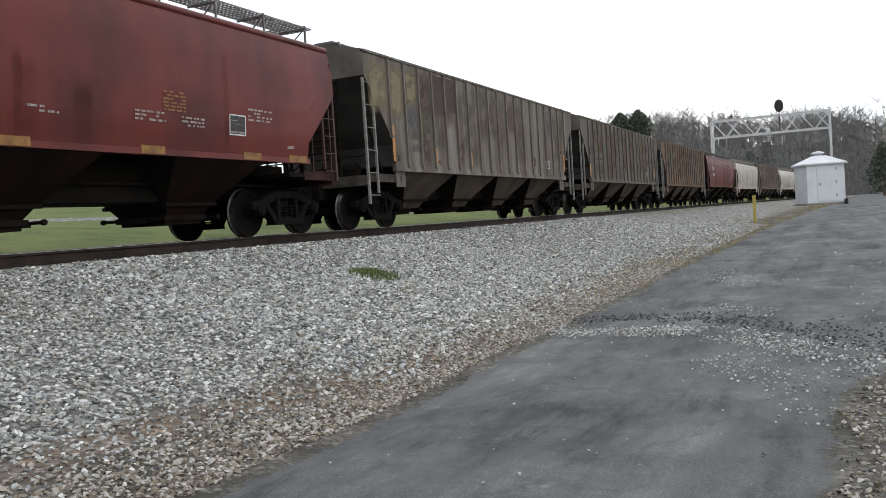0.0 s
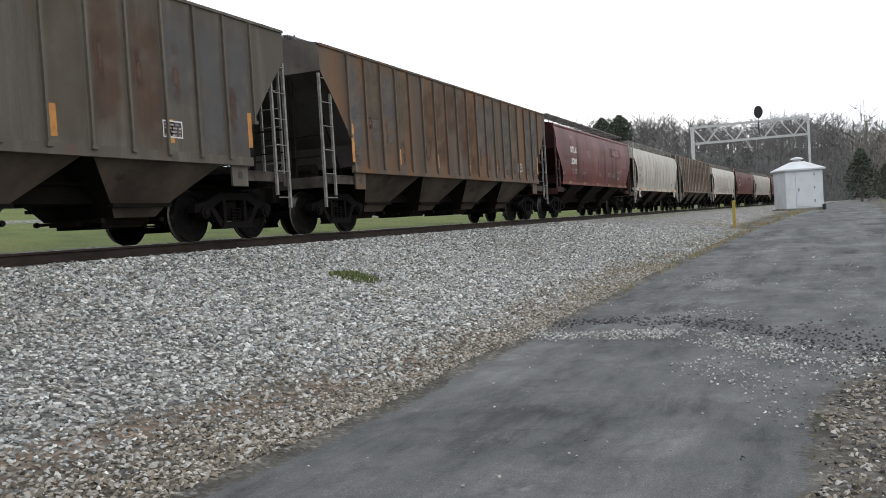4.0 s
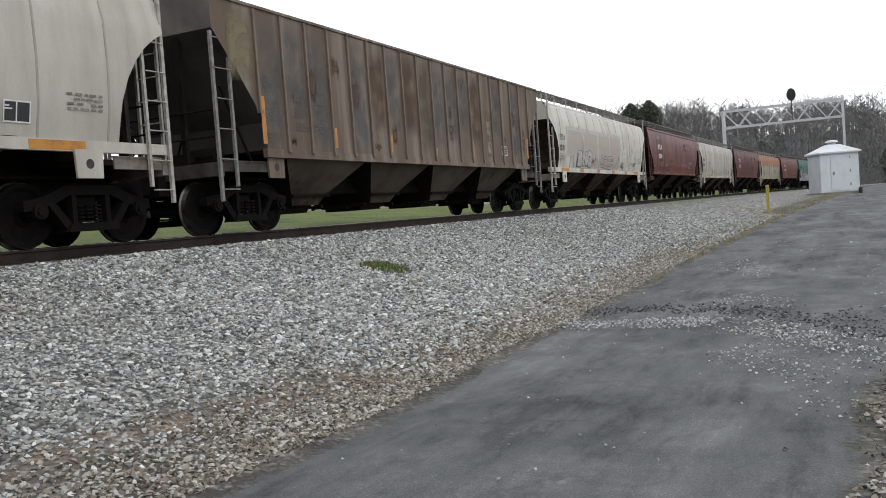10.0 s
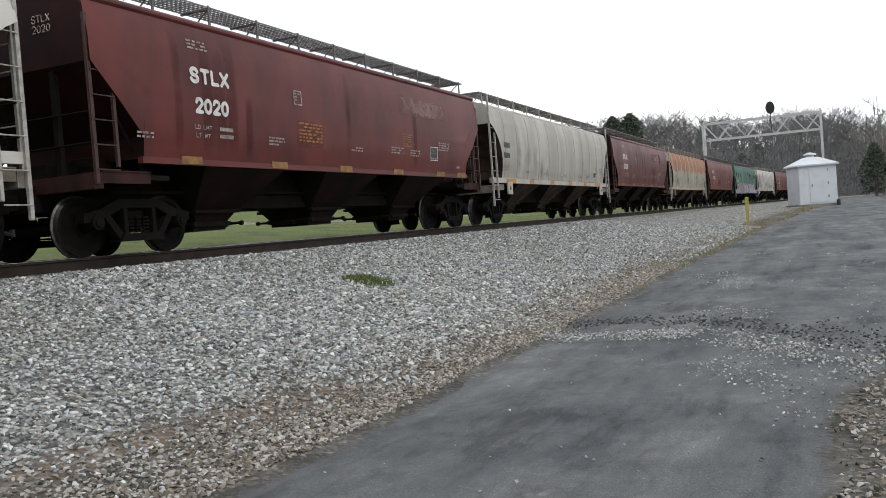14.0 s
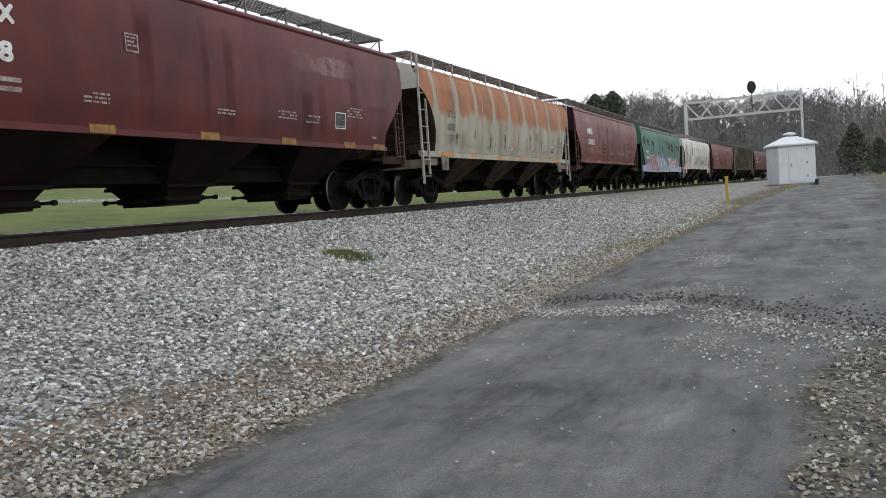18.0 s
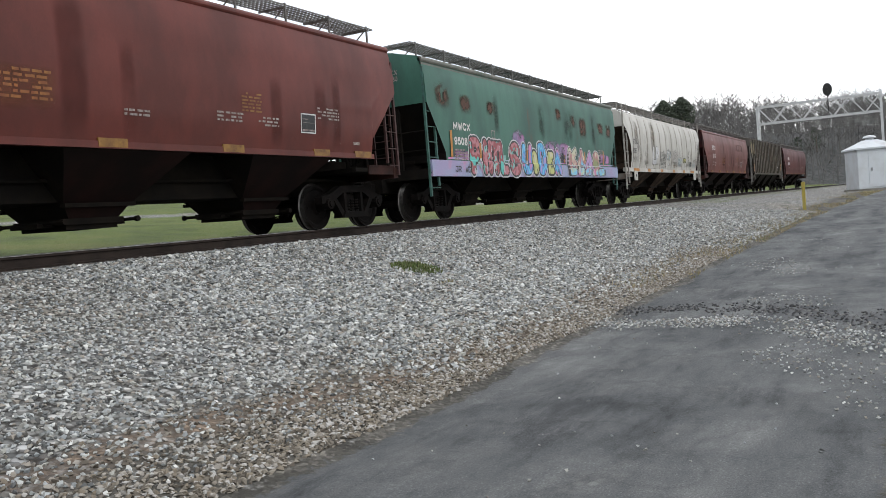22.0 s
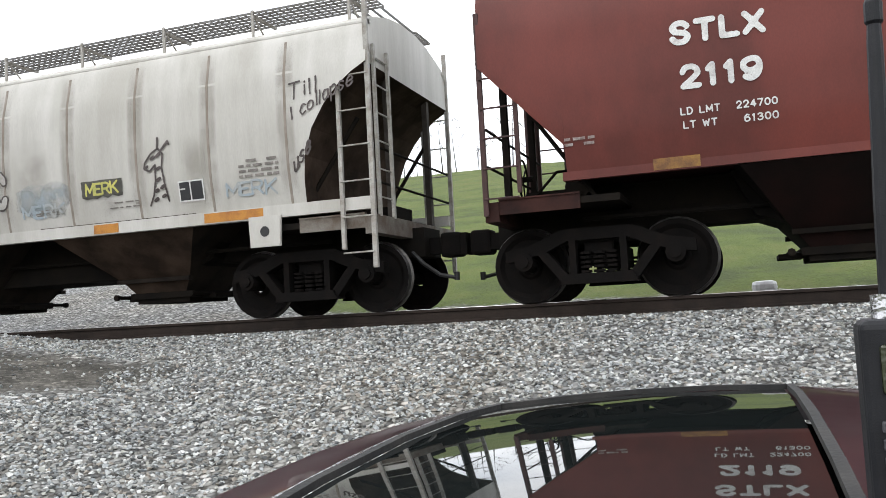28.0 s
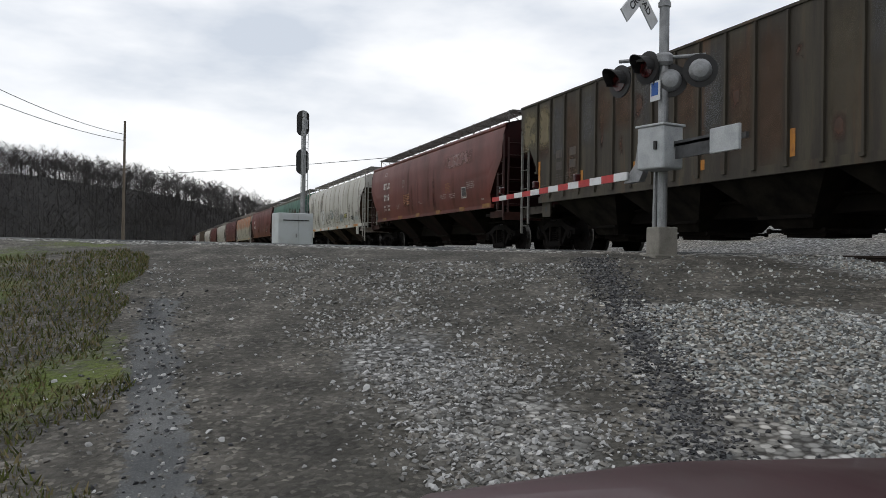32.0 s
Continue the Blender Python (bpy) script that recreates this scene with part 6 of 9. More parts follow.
def ridge_trees(rng):
    out = []
    for _ in range(60):
        x, y = rng.uniform(-95, 75), rng.uniform(96, 135)
        out.append((x, y, land_z(x, y)))
    return out


wood("ridge_trees", "sparse bare trees behind the field", ridge_trees, 54, 7, 12, 0.4)


def evergreen(name, label, x, y, h, w, seed, low=0.05, cone=0.0, ground=None, count=2600):
    rng = random.Random(seed)
    z = land_z(x, y) if ground is None else ground
    t = tagged(new(name), label, "tree")
    t.matrix_basis = pose(x, y, z)
    bar_part("trunk", t, M_WOODPOLE, (0, 0, -0.4), (0, 0, h * 0.8), 0.03 * h, 8, 0.01 * h)
    verts, faces = [], []
    for _ in range(count):
        f = low + (1 - low) * rng.random() ** 0.8
        rad = w * (math.sin(math.pi * min(1, (f - low) / (1 - low) * 0.86 + 0.14)) ** 0.7) * math.sqrt(rng.random())
        rad *= 1 - cone * (f - low) / (1 - low)
        a = rng.uniform(0, 6.283)
        rad *= 1 + 0.35 * noise.noise((math.cos(a) * 2, math.sin(a) * 2, f * 5 + seed))
        c = Vector((rad * math.cos(a), rad * math.sin(a), f * h))
        s = rng.uniform(0.14, 0.34) * min(h, 9) / 8
        k = len(verts)
        for _ in range(4):
            verts.append(tuple(c + Vector((rng.uniform(-s, s), rng.uniform(-s, s), rng.uniform(-s, s) * 0.7))))
        faces += [(k, k + 1, k + 2), (k, k + 2, k + 3), (k, k + 3, k + 1), (k + 1, k + 3, k + 2)]
    me = bpy.data.meshes.new("crown")
    me.from_pydata(verts, [], faces)
    me.materials.append(M_PINE)
    cr = new("crown", me)
    cr.parent = t
    return t


evergreen("evergreen_tree", "dark rounded cedar beside the far lane", 96, -4.2, 5.4, 2.1, 61, cone=0.55)
evergreen("evergreen_tree", "dark cedar beside the far lane", 101, -6.9, 3.8, 1.6, 62, cone=0.4)
evergreen("pine_tree", "tall dark pine standing above the woods", 158, 36.3, 16.0, 2.3, 63, 0.62)
evergreen("pine_tree", "tall dark pine standing above the woods", 160, 33.4, 16.6, 2.2, 64, 0.62)
evergreen("pine_tree", "distant pine beyond the lane", 150, -13.5, 9.5, 3.2, 65, 0.5)


def hill_height(data, x, y):
    return min(data[0].data.vertices, key=lambda v: (v.co.x - x) ** 2 + (v.co.y - y) ** 2).co.z


for k in range(12):
    stand = random.Random(900 + k)
    px, py = 150 + 4.6 * k + stand.uniform(-4, 4), 50 - 3.6 * k + stand.uniform(-5, 5)
    evergreen("pine_tree", "dark evergreen among bare trees on the hill", px, py, stand.uniform(4.0, 5.8), stand.uniform(2.0, 3.0), 910 + k, 0.12, 0.35, hill_height(HILL_R, px, py) - 0.3, 700)


# ---- markings on the cars ----
def soft(m, strength=1.0, scale=3.0, blot=False):
    """Feather a coat of paint or a stain: thin at its borders and uneven inside."""
    n, l = m.node_tree.nodes, m.node_tree.links
    co = n.new("ShaderNodeTexCoord")
    sep = n.new("ShaderNodeSeparateXYZ")
    l.new(co.outputs["Generated"], sep.inputs["Vector"])

    def calc(op, a, b):
        x = n.new("ShaderNodeMath")
        x.operation, x.use_clamp = op, op == "MULTIPLY"
        for k, v in enumerate((a, b)):
            if isinstance(v, float):
                x.inputs[k].default_value = v
            else:
                l.new(v, x.inputs[k])
        return x.outputs["Value"]

    out = None
    for axis in ("X", "Z"):
        s = sep.outputs[axis]
        bell = calc("MULTIPLY", calc("MULTIPLY", s, calc("SUBTRACT", 1.0, s)), 3.9 if blot else 5.5)
        if blot:
            bell = calc("MULTIPLY", bell, bell)
        out = bell if out is None else calc("MULTIPLY", out, bell)
    t = n.new("ShaderNodeTexNoise")
    t.inputs["Scale"].default_value, t.inputs["Detail"].default_value = scale, 6
    l.new(co.outputs["Object"], t.inputs["Vector"])
    r = n.new("ShaderNodeMapRange")
    for key, val in (("From Min", 0.36 if blot else 0.3), ("From Max", 0.6), ("To Min", 0.0 if blot else 0.15), ("To Max", 1.7 if blot else 1.25)):
        r.inputs[key].default_value = val
    l.new(t.outputs["Fac"], r.inputs["Value"])
    l.new(calc("MULTIPLY", calc("MULTIPLY", out, r.outputs["Result"]), strength), n["Principled BSDF"].inputs["Alpha"])
    return m


M_TEXT_DIM = mat("worn_white_stencil", (0.36, 0.32, 0.30), 0.7, second=(0.17, 0.12, 0.11), amount=0.6, scale=14)
M_FADEDYELLOW = mat("worn_yellow_stencil", (0.26, 0.12, 0.03), 0.6, second=(0.16, 0.055, 0.022), amount=0.6, scale=8)
M_FADED = soft(mat("faded_pink_paint", (0.26, 0.16, 0.155), 0.7, second=(0.2, 0.10, 0.095), amount=0.6, scale=2.2, fine=0.08), 0.75)
M_OVERPAINT = mat("buff_overpaint", (0.345, 0.295, 0.262), 0.7, second=(0.375, 0.335, 0.30), amount=0.5, scale=2.5)
M_INK = mat("black_spray_paint", (0.02, 0.02, 0.022), 0.5, second=(0.05, 0.05, 0.05), amount=0.3, scale=8)
M_BROWNINK = mat("brown_spray_paint", (0.055, 0.042, 0.04), 0.5, second=(0.1, 0.08, 0.075), amount=0.4, scale=6)
M_THININK = mat("worn_thin_stencil", (0.13, 0.115, 0.105), 0.6, second=(0.22, 0.20, 0.18), amount=0.6, scale=9)
M_GYELLOW = mat("yellow_spray_paint", (0.5, 0.46, 0.12), 0.5, second=(0.36, 0.36, 0.1), scale=5)
M_GWHITE = mat("white_spray_paint", (0.56, 0.56, 0.56), 0.5, second=(0.38, 0.38, 0.42), amount=0.4, scale=5)
M_GPALE = mat("pale_blue_spray", (0.30, 0.35, 0.38), 0.6, second=(0.36, 0.35, 0.32), amount=0.5, scale=2)
M_PALEBLOT = soft(mat("pale_blue_haze", (0.30, 0.35, 0.38), 0.6, second=(0.36, 0.35, 0.32), amount=0.5, scale=2), 0.7)
M_STAIN = soft(mat("brown_stain", (0.16, 0.125, 0.09), 0.8, second=(0.22, 0.19, 0.15), amount=0.5, scale=2.5), 0.5)
M_CLOUD = soft(mat("lavender_haze", (0.26, 0.19, 0.34), 0.5, second=(0.40, 0.16, 0.34), amount=0.5, scale=1.4), 1.0, 2.0)
M_MINT = mat("mint_spray", (0.22, 0.46, 0.42), 0.5, second=(0.5, 0.30, 0.36), amount=0.45, scale=1.7)
M_RUSTSPOT = soft(mat("brown_rust_spot", (0.105, 0.050, 0.032), 0.9, second=(0.07, 0.045, 0.035), amount=0.5, scale=4), 1.0, 4.0, True)


M_FAINTINK = mat("weathered_dark_stencil", (0.055, 0.048, 0.045), 0.8, second=(0.085, 0.072, 0.06), amount=0.6, scale=9)
M_GRIME = soft(mat("dark_grime", (0.045, 0.011, 0.010), 0.7, spec=0.1, second=(0.075, 0.018, 0.014), amount=0.5, scale=2.0), 0.28, 1.2)
M_PALEGRIME = soft(mat("brown_dust", (0.23, 0.205, 0.17), 0.8, second=(0.28, 0.255, 0.22), amount=0.5, scale=2.0), 0.26, 2.0, True)
M_YELLOWHAZE = soft(mat("thin_yellow_paint", (0.19, 0.06, 0.022), 0.7, second=(0.15, 0.035, 0.018), amount=0.5, scale=3.0), 0.6, 4.0)
M_BLUEBLOOM = soft(mat("chalky_blue_grey", (0.120, 0.120, 0.122), 0.8, second=(0.085, 0.085, 0.088), amount=0.5, scale=2.0), 0.6, 2.0)
M_RUSTBLOOM = soft(mat("rust_brown_bloom", (0.120, 0.066, 0.036), 0.85, second=(0.075, 0.045, 0.030), amount=0.5, scale=2.0), 0.6, 2.0)
M_BUFFBLOOM = soft(mat("buff_bloom", (0.125, 0.104, 0.072), 0.85, second=(0.09, 0.072, 0.05), amount=0.5, scale=2.0), 0.6, 2.0)
M_YELLOWBLOOM = soft(mat("yellowed_buff", (0.21, 0.178, 0.105), 0.8, second=(0.15, 0.12, 0.075), amount=0.5, scale=2.5), 0.9, 2.5)
M_BROWNBLOOM = soft(mat("thin_brown_scale", (0.060, 0.037, 0.031), 0.85, second=(0.09, 0.062, 0.05), amount=0.5, scale=3.0), 0.8, 3.0)
M_BROWNPEEL = mat("dark_brown_scale", (0.042, 0.026, 0.023), 0.85, second=(0.065, 0.042, 0.034), amount=0.5, scale=3.0, stretch=STREAK)
M_PALEPEEL = soft(mat("pale_scar", (0.24, 0.19, 0.145), 0.8, second=(0.15, 0.11, 0.08), amount=0.5, scale=3.0), 0.9, 4.0)


def side_patch(kind, x0, x1, z0, z1, ragged=0.0, seed=1, lift=0.008, nx=8, nz=16, round_=0.0):
    """A sheet of paint lying on the near side of a car, bent to its profile."""
    rng = random.Random(seed)
    prof = SIDE[kind]["prof"]
    bm = bmesh.new()
    grid = []
    for i in range(nx + 1):
        col = []
        u = i / nx
        hi = z1 - ragged * (0.3 + rng.random()) * 0.5
        lo = z0 + ragged * rng.random()
        if round_:
            k = 1 - abs(2 * u - 1) ** 2.6
            mid = (z0 + z1) / 2
            hi, lo = mid + (hi - mid) * (1 - round_ + round_ * k), mid + (lo - mid) * (1 - round_ + round_ * k)
        for j in range(nz + 1):
            z = lo + (hi - lo) * j / nz
            x = x0 + (x1 - x0) * u + ragged * 0.12 * rng.uniform(-1, 1)
            col.append(bm.verts.new((x, -skin(kind, z) - lift, z)))
        grid.append(col)
    for i in range(nx):
        for j in range(nz):
            bm.faces.new((grid[i][j], grid[i + 1][j], grid[i + 1][j + 1], grid[i][j + 1]))
    return bm


def paint_patch(car, kind, name, material, x0, x1, z0, z1, label="", **k):
    return part(name, side_patch(kind, x0, x1, z0, z1, **k), material, car, label)


# letters as strokes in a unit square; ~ marks a rounded stroke
GLYPHS = {
    "A": "0,0 .5,1 1,0|.2,.36 .8,.36", "B": "0,0 0,1|~0,1 .6,1 .92,.78 .6,.53 0,.53|~0,.53 .65,.53 1,.27 .65,0 0,0",
    "C": "~.98,.8 .75,.98 .4,1 .08,.75 0,.5 .08,.25 .4,0 .75,.02 .98,.2", "D": "0,0 0,1|~0,1 .55,1 .95,.7 .95,.3 .55,0 0,0",
    "E": "1,1 0,1 0,0 1,0|0,.52 .8,.52", "F": "1,1 0,1 0,0|0,.52 .8,.52",
    "G": "~.98,.8 .75,.98 .4,1 .08,.75 0,.5 .08,.25 .4,0 .75,.02 .98,.2|.6,.45 1,.45 1,.1", "H": "0,0 0,1|1,0 1,1|0,.5 1,.5",
    "I": ".5,0 .5,1", "J": "~.8,1 .8,.3 .55,0 .25,.02 0,.25|.3,1 1,1", "K": "0,0 0,1|1,1 0,.42|.3,.6 1,0", "L": "0,1 0,0 1,0",
    "M": "0,0 0,1 .5,.25 1,1 1,0", "N": "0,0 0,1 1,0 1,1", "O": "~.5,1 .12,.85 0,.5 .12,.15 .5,0 .88,.15 1,.5 .88,.85 .5,1",
    "P": "0,0 0,1|~0,1 .65,1 1,.75 .65,.47 0,.47", "Q": "~.5,1 .12,.85 0,.5 .12,.15 .5,0 .88,.15 1,.5 .88,.85 .5,1|.6,.3 1,-.05", "V": "0,1 .5,0 1,1", "R": "0,0 0,1|~0,1 .65,1 1,.75 .65,.47 0,.47|.5,.47 1,0",
    "S": "~.95,.82 .7,1 .3,1 .04,.78 .2,.57 .75,.45 .97,.25 .75,0 .25,0 .02,.2", "T": "0,1 1,1|.5,1 .5,0",
    "U": "~0,1 0,.35 .15,.05 .5,0 .85,.05 1,.35 1,1", "W": "0,1 .25,0 .5,.8 .75,0 1,1", "X": "0,0 1,1|0,1 1,0", "Y": "0,1 .5,.5 1,1|.5,.5 .5,0",
    "0": "~.5,1 .12,.85 0,.5 .12,.15 .5,0 .88,.15 1,.5 .88,.85 .5,1", "1": ".15,.78 .6,1 .6,0",
    "2": "~.03,.75 .2,.98 .7,1 .97,.75 .8,.5 .02,.02|.02,0 1,0", "3": "~.05,.85 .4,1 .85,.9 .85,.62 .4,.53|~.4,.53 .9,.45 .97,.18 .6,0 .2,.02 .02,.18",
    "4": ".7,0 .7,1 0,.3 1,.3", "5": ".9,1 .15,1 .08,.55|~.08,.55 .5,.66 .95,.5 .95,.15 .6,0 .2,.02 0,.18",
    "6": "~.9,.88 .55,1 .15,.8 0,.4 .15,.05 .55,0 .95,.15 .95,.45 .55,.6 .15,.5 .02,.35", "7": "0,1 1,1 .35,0",
    "8": "~.5,.54 .1,.7 .15,.93 .5,1 .85,.93 .9,.7 .5,.54 .05,.33 .08,.08 .5,0 .92,.08 .95,.33 .5,.54",
    "9": "~.1,.12 .45,0 .85,.2 1,.6 .85,.95 .45,1 .05,.85 .05,.55 .45,.4 .85,.5 .98,.65",
    "a": "~.8,.6 .3,.68 0,.33 .25,0 .75,.15 .82,.6|.82,.65 .88,0", "c": "~.85,.55 .4,.68 0,.33 .35,0 .85,.1",
    "d": "~.8,.6 .3,.68 0,.33 .25,0 .75,.15 .82,.6|.82,1 .85,0", "e": "~0,.35 .9,.4 .75,.65 .35,.68 0,.35 .15,.02 .6,0 .95,.15",
    "i": ".5,.65 .5,0|.5,.85 .5,.9", "l": ".5,1 .45,0", "n": "0,.65 0,0|~0,.45 .4,.68 .8,.5 .85,0", "o": "~.45,.66 .05,.5 .05,.12 .45,0 .85,.12 .85,.5 .45,.66",
    "p": "0,.65 0,-.35|~0,.6 .6,.68 .9,.33 .5,0 0,.1", "r": "0,.65 0,0|~0,.4 .3,.66 .8,.62", "s": "~.8,.56 .4,.68 .1,.52 .4,.35 .8,.18 .45,0 .05,.1",
    "u": "~0,.65 .05,.1 .4,0 .8,.2 .85,.65|.85,.65 .9,0", "w": "0,.65 .2,0 .45,.5 .7,0 .9,.65", "y": "0,.65 .4,.05|.85,.65 .2,-.35", "t": ".4,.9 .45,0|.1,.65 .85,.65",
}


def glyph(ch):
    """The strokes of a letter as lists of points, rounded ones filled in."""
    out = []
    for run in GLYPHS[ch].split("|"):
        pts = [tuple(float(v) for v in p.split(",")) for p in run.lstrip("~").split()]
        if run[0] == "~":
            full = [pts[0]] + pts + [pts[-1]]
            pts = []
            for p0, p1, p2, p3 in zip(full, full[1:], full[2:], full[3:]):
                for q in range(5):
                    t = q / 5
                    pts.append(tuple(0.5 * (2 * b + (c - a) * t + (2 * a - 5 * b + 4 * c - d) * t * t + (3 * b - a - 3 * c + d) * t ** 3) for a, b, c, d in zip(p0, p1, p2, p3)))
            pts.append(full[-1])
        out.append(pts)
    return out


def surface(kind, z):
    """How far out the painted face of a car lies at a height, its side sill included."""
    return 1.612 if kind == "green" and z < 1.41 else skin(kind, z)


def sprayed(car, kind, name, strokes, r, material, lift=0.013, cell=None, label="", rough=0.0):
    """Paint laid on the near side of a car within r of the strokes, as one sheet with a clean edge."""
    cell = cell or max(r * 0.7, 0.009)
    seg = np.array([(*a, *b) for pts in strokes for a, b in zip(pts, pts[1:])])
    x0, x1 = min(seg[:, 0].min(), seg[:, 2].min()) - r - cell, max(seg[:, 0].max(), seg[:, 2].max()) + r + cell
    z0, z1 = min(seg[:, 1].min(), seg[:, 3].min()) - r - cell, max(seg[:, 1].max(), seg[:, 3].max()) + r + cell
    nx, nz = int((x1 - x0) / cell) + 2, int((z1 - z0) / cell) + 2
    gx, gz = np.meshgrid(x0 + cell * np.arange(nx), z0 + cell * np.arange(nz), indexing="ij")
    best = np.full(gx.shape, 9.0)
    for ax, az, bx, bz in seg:
        dx, dz = bx - ax, bz - az
        t = np.clip(((gx - ax) * dx + (gz - az) * dz) / max(dx * dx + dz * dz, 1e-9), 0, 1)
        best = np.minimum(best, np.hypot(gx - ax - t * dx, gz - az - t * dz))
    f = r - best
    if rough:
        f = f + rough * (np.sin(gx * 41.0 + 3 * np.sin(gz * 23.0)) + np.sin(gz * 57.0 + 2 * np.sin(gx * 31.0))) * 0.5
    verts, faces, index = [], [], {}

    def corner(key, x, z):
        if key not in index:
            index[key] = len(verts)
            verts.append((x, -surface(kind, z) - lift, z))
        return index[key]

    for i in range(nx - 1):
        for j in range(nz - 1):
            ring = ((i, j), (i + 1, j), (i + 1, j + 1), (i, j + 1))
            vals = [f[p] for p in ring]
            if max(vals) <= 0:
                continue
            face = []
            for k in range(4):
                p, q, vp, vq = ring[k], ring[(k + 1) % 4], vals[k], vals[(k + 1) % 4]
                if vp > 0:
                    face.append(corner(p, gx[p], gz[p]))
                if (vp > 0) != (vq > 0):
                    t = vp / (vp - vq)
                    face.append(corner((min(p, q), max(p, q)), gx[p] + (gx[q] - gx[p]) * t, gz[p] + (gz[q] - gz[p]) * t))
            if len(face) > 2:
                faces.append(face)
    me = bpy.data.meshes.new(name)
    me.from_pydata(verts, [], faces)
    me.materials.append(material)
    ob = new(name, me)
    ob.parent = car
    if label:
        ob["label"] = label
    return ob


def written(text, x, z, h, width=None, seed=None, tilt=0.0, gap=0.3, aspect=0.62):
    """The strokes of a line of writing from its left foot; with a seed, by an unsteady hand."""
    rng = random.Random(seed)
    advance = {" ": 0.55, "I": 0.35, "1": 0.6, "i": 0.35, "l": 0.3, "M": 1.15, "W": 1.2, "E": 0.85, "L": 0.85}
    total = sum(advance.get(c, 1.0) + gap for c in text) - gap
    unit = width / total if width else h * aspect
    out, at = [], 0.0
    for ch in text:
        w = advance.get(ch, 1.0)
        if ch != " ":
            wob = [rng.uniform(-0.07, 0.07) if seed is not None else 0.0 for _ in range(4)]
            for pts in glyph(ch):
                run = []
                for px, pz in pts:
                    u = at + w * (px if w > 0.4 else 0.5 + (px - 0.5) * w) + wob[0] + wob[1] * pz
                    v = pz * (1 + wob[2]) + wob[3] + tilt * u * unit / h
                    run.append((x + u * unit, z + v * h))
                out.append(run)
        at += w + gap
    return out


def side_text(car, kind, text, x, z, height, material, label="", bold=0.1, lift=0.013, name="lettering", width=None):
    """Painted capitals on the near side, one part for the whole word; bold is the stroke against the height."""
    r = bold * height
    inner = None if width is None else width - 2 * r
    return sprayed(car, kind, name, written(text, x + r, z + r, height - 2 * r, inner, gap=0.52), r, material, lift, label=label)


def stencil_bars(car, kind, x, z, w, rows, material, h=0.05, gap=0.035, seed=1, name="stencil_line", broken=True):
    """Small writing that cannot be read: plain bars of its size."""
    rng = random.Random(seed)
    if material is M_TEXT_W and h < 0.09:
        material, h = M_TEXT_DIM, h * 0.8
    for k in range(rows):
        zz = z - k * (h + gap)
        if broken and w > 0.35:
            cut = rng.uniform(0.35, 0.5) * w
            paint_patch(car, kind, name, material, x, x + cut - 0.05, zz - h, zz, nx=1, nz=1, lift=0.012)
            paint_patch(car, kind, name, material, x + cut + 0.05, x + w * rng.uniform(0.85, 1.0), zz - h, zz, nx=1, nz=1, lift=0.012)
        else:
            paint_patch(car, kind, name, material, x, x + w, zz - h, zz, nx=1, nz=1, lift=0.012)


def outline_box(car, kind, x0, x1, z0, z1, material, t=0.025, fill=None, name="stencil_frame"):
    if fill:
        paint_patch(car, kind, "data_panel", fill, x0, x1, z0, z1, nx=2, nz=2, lift=0.010)
    for a, b, c, d in ((x0, x1, z0, z0 + t), (x0, x1, z1 - t, z1), (x0, x0 + t, z0 + t, z1 - t), (x1 - t, x1, z0 + t, z1 - t)):
        paint_patch(car, kind, name, material, a, b, c, d, nx=1, nz=1, lift=0.014)


def reflectors(car, kind, material, xs, w, name="reflector"):
    prof = SIDE[kind]["prof"]
    b = prof[0][1]
    h = 0.13 if kind != "green" else 0.2
    y = half_width(prof, b) + 0.03
    if kind == "red":
        b += 0.06
    for x in xs:
        bm = bmesh.new()
        box(bm, x - w / 2, x + w / 2, -y - 0.006, -y + 0.04, b - h + 0.015, b + 0.012)
        part(name, bm, material, car)


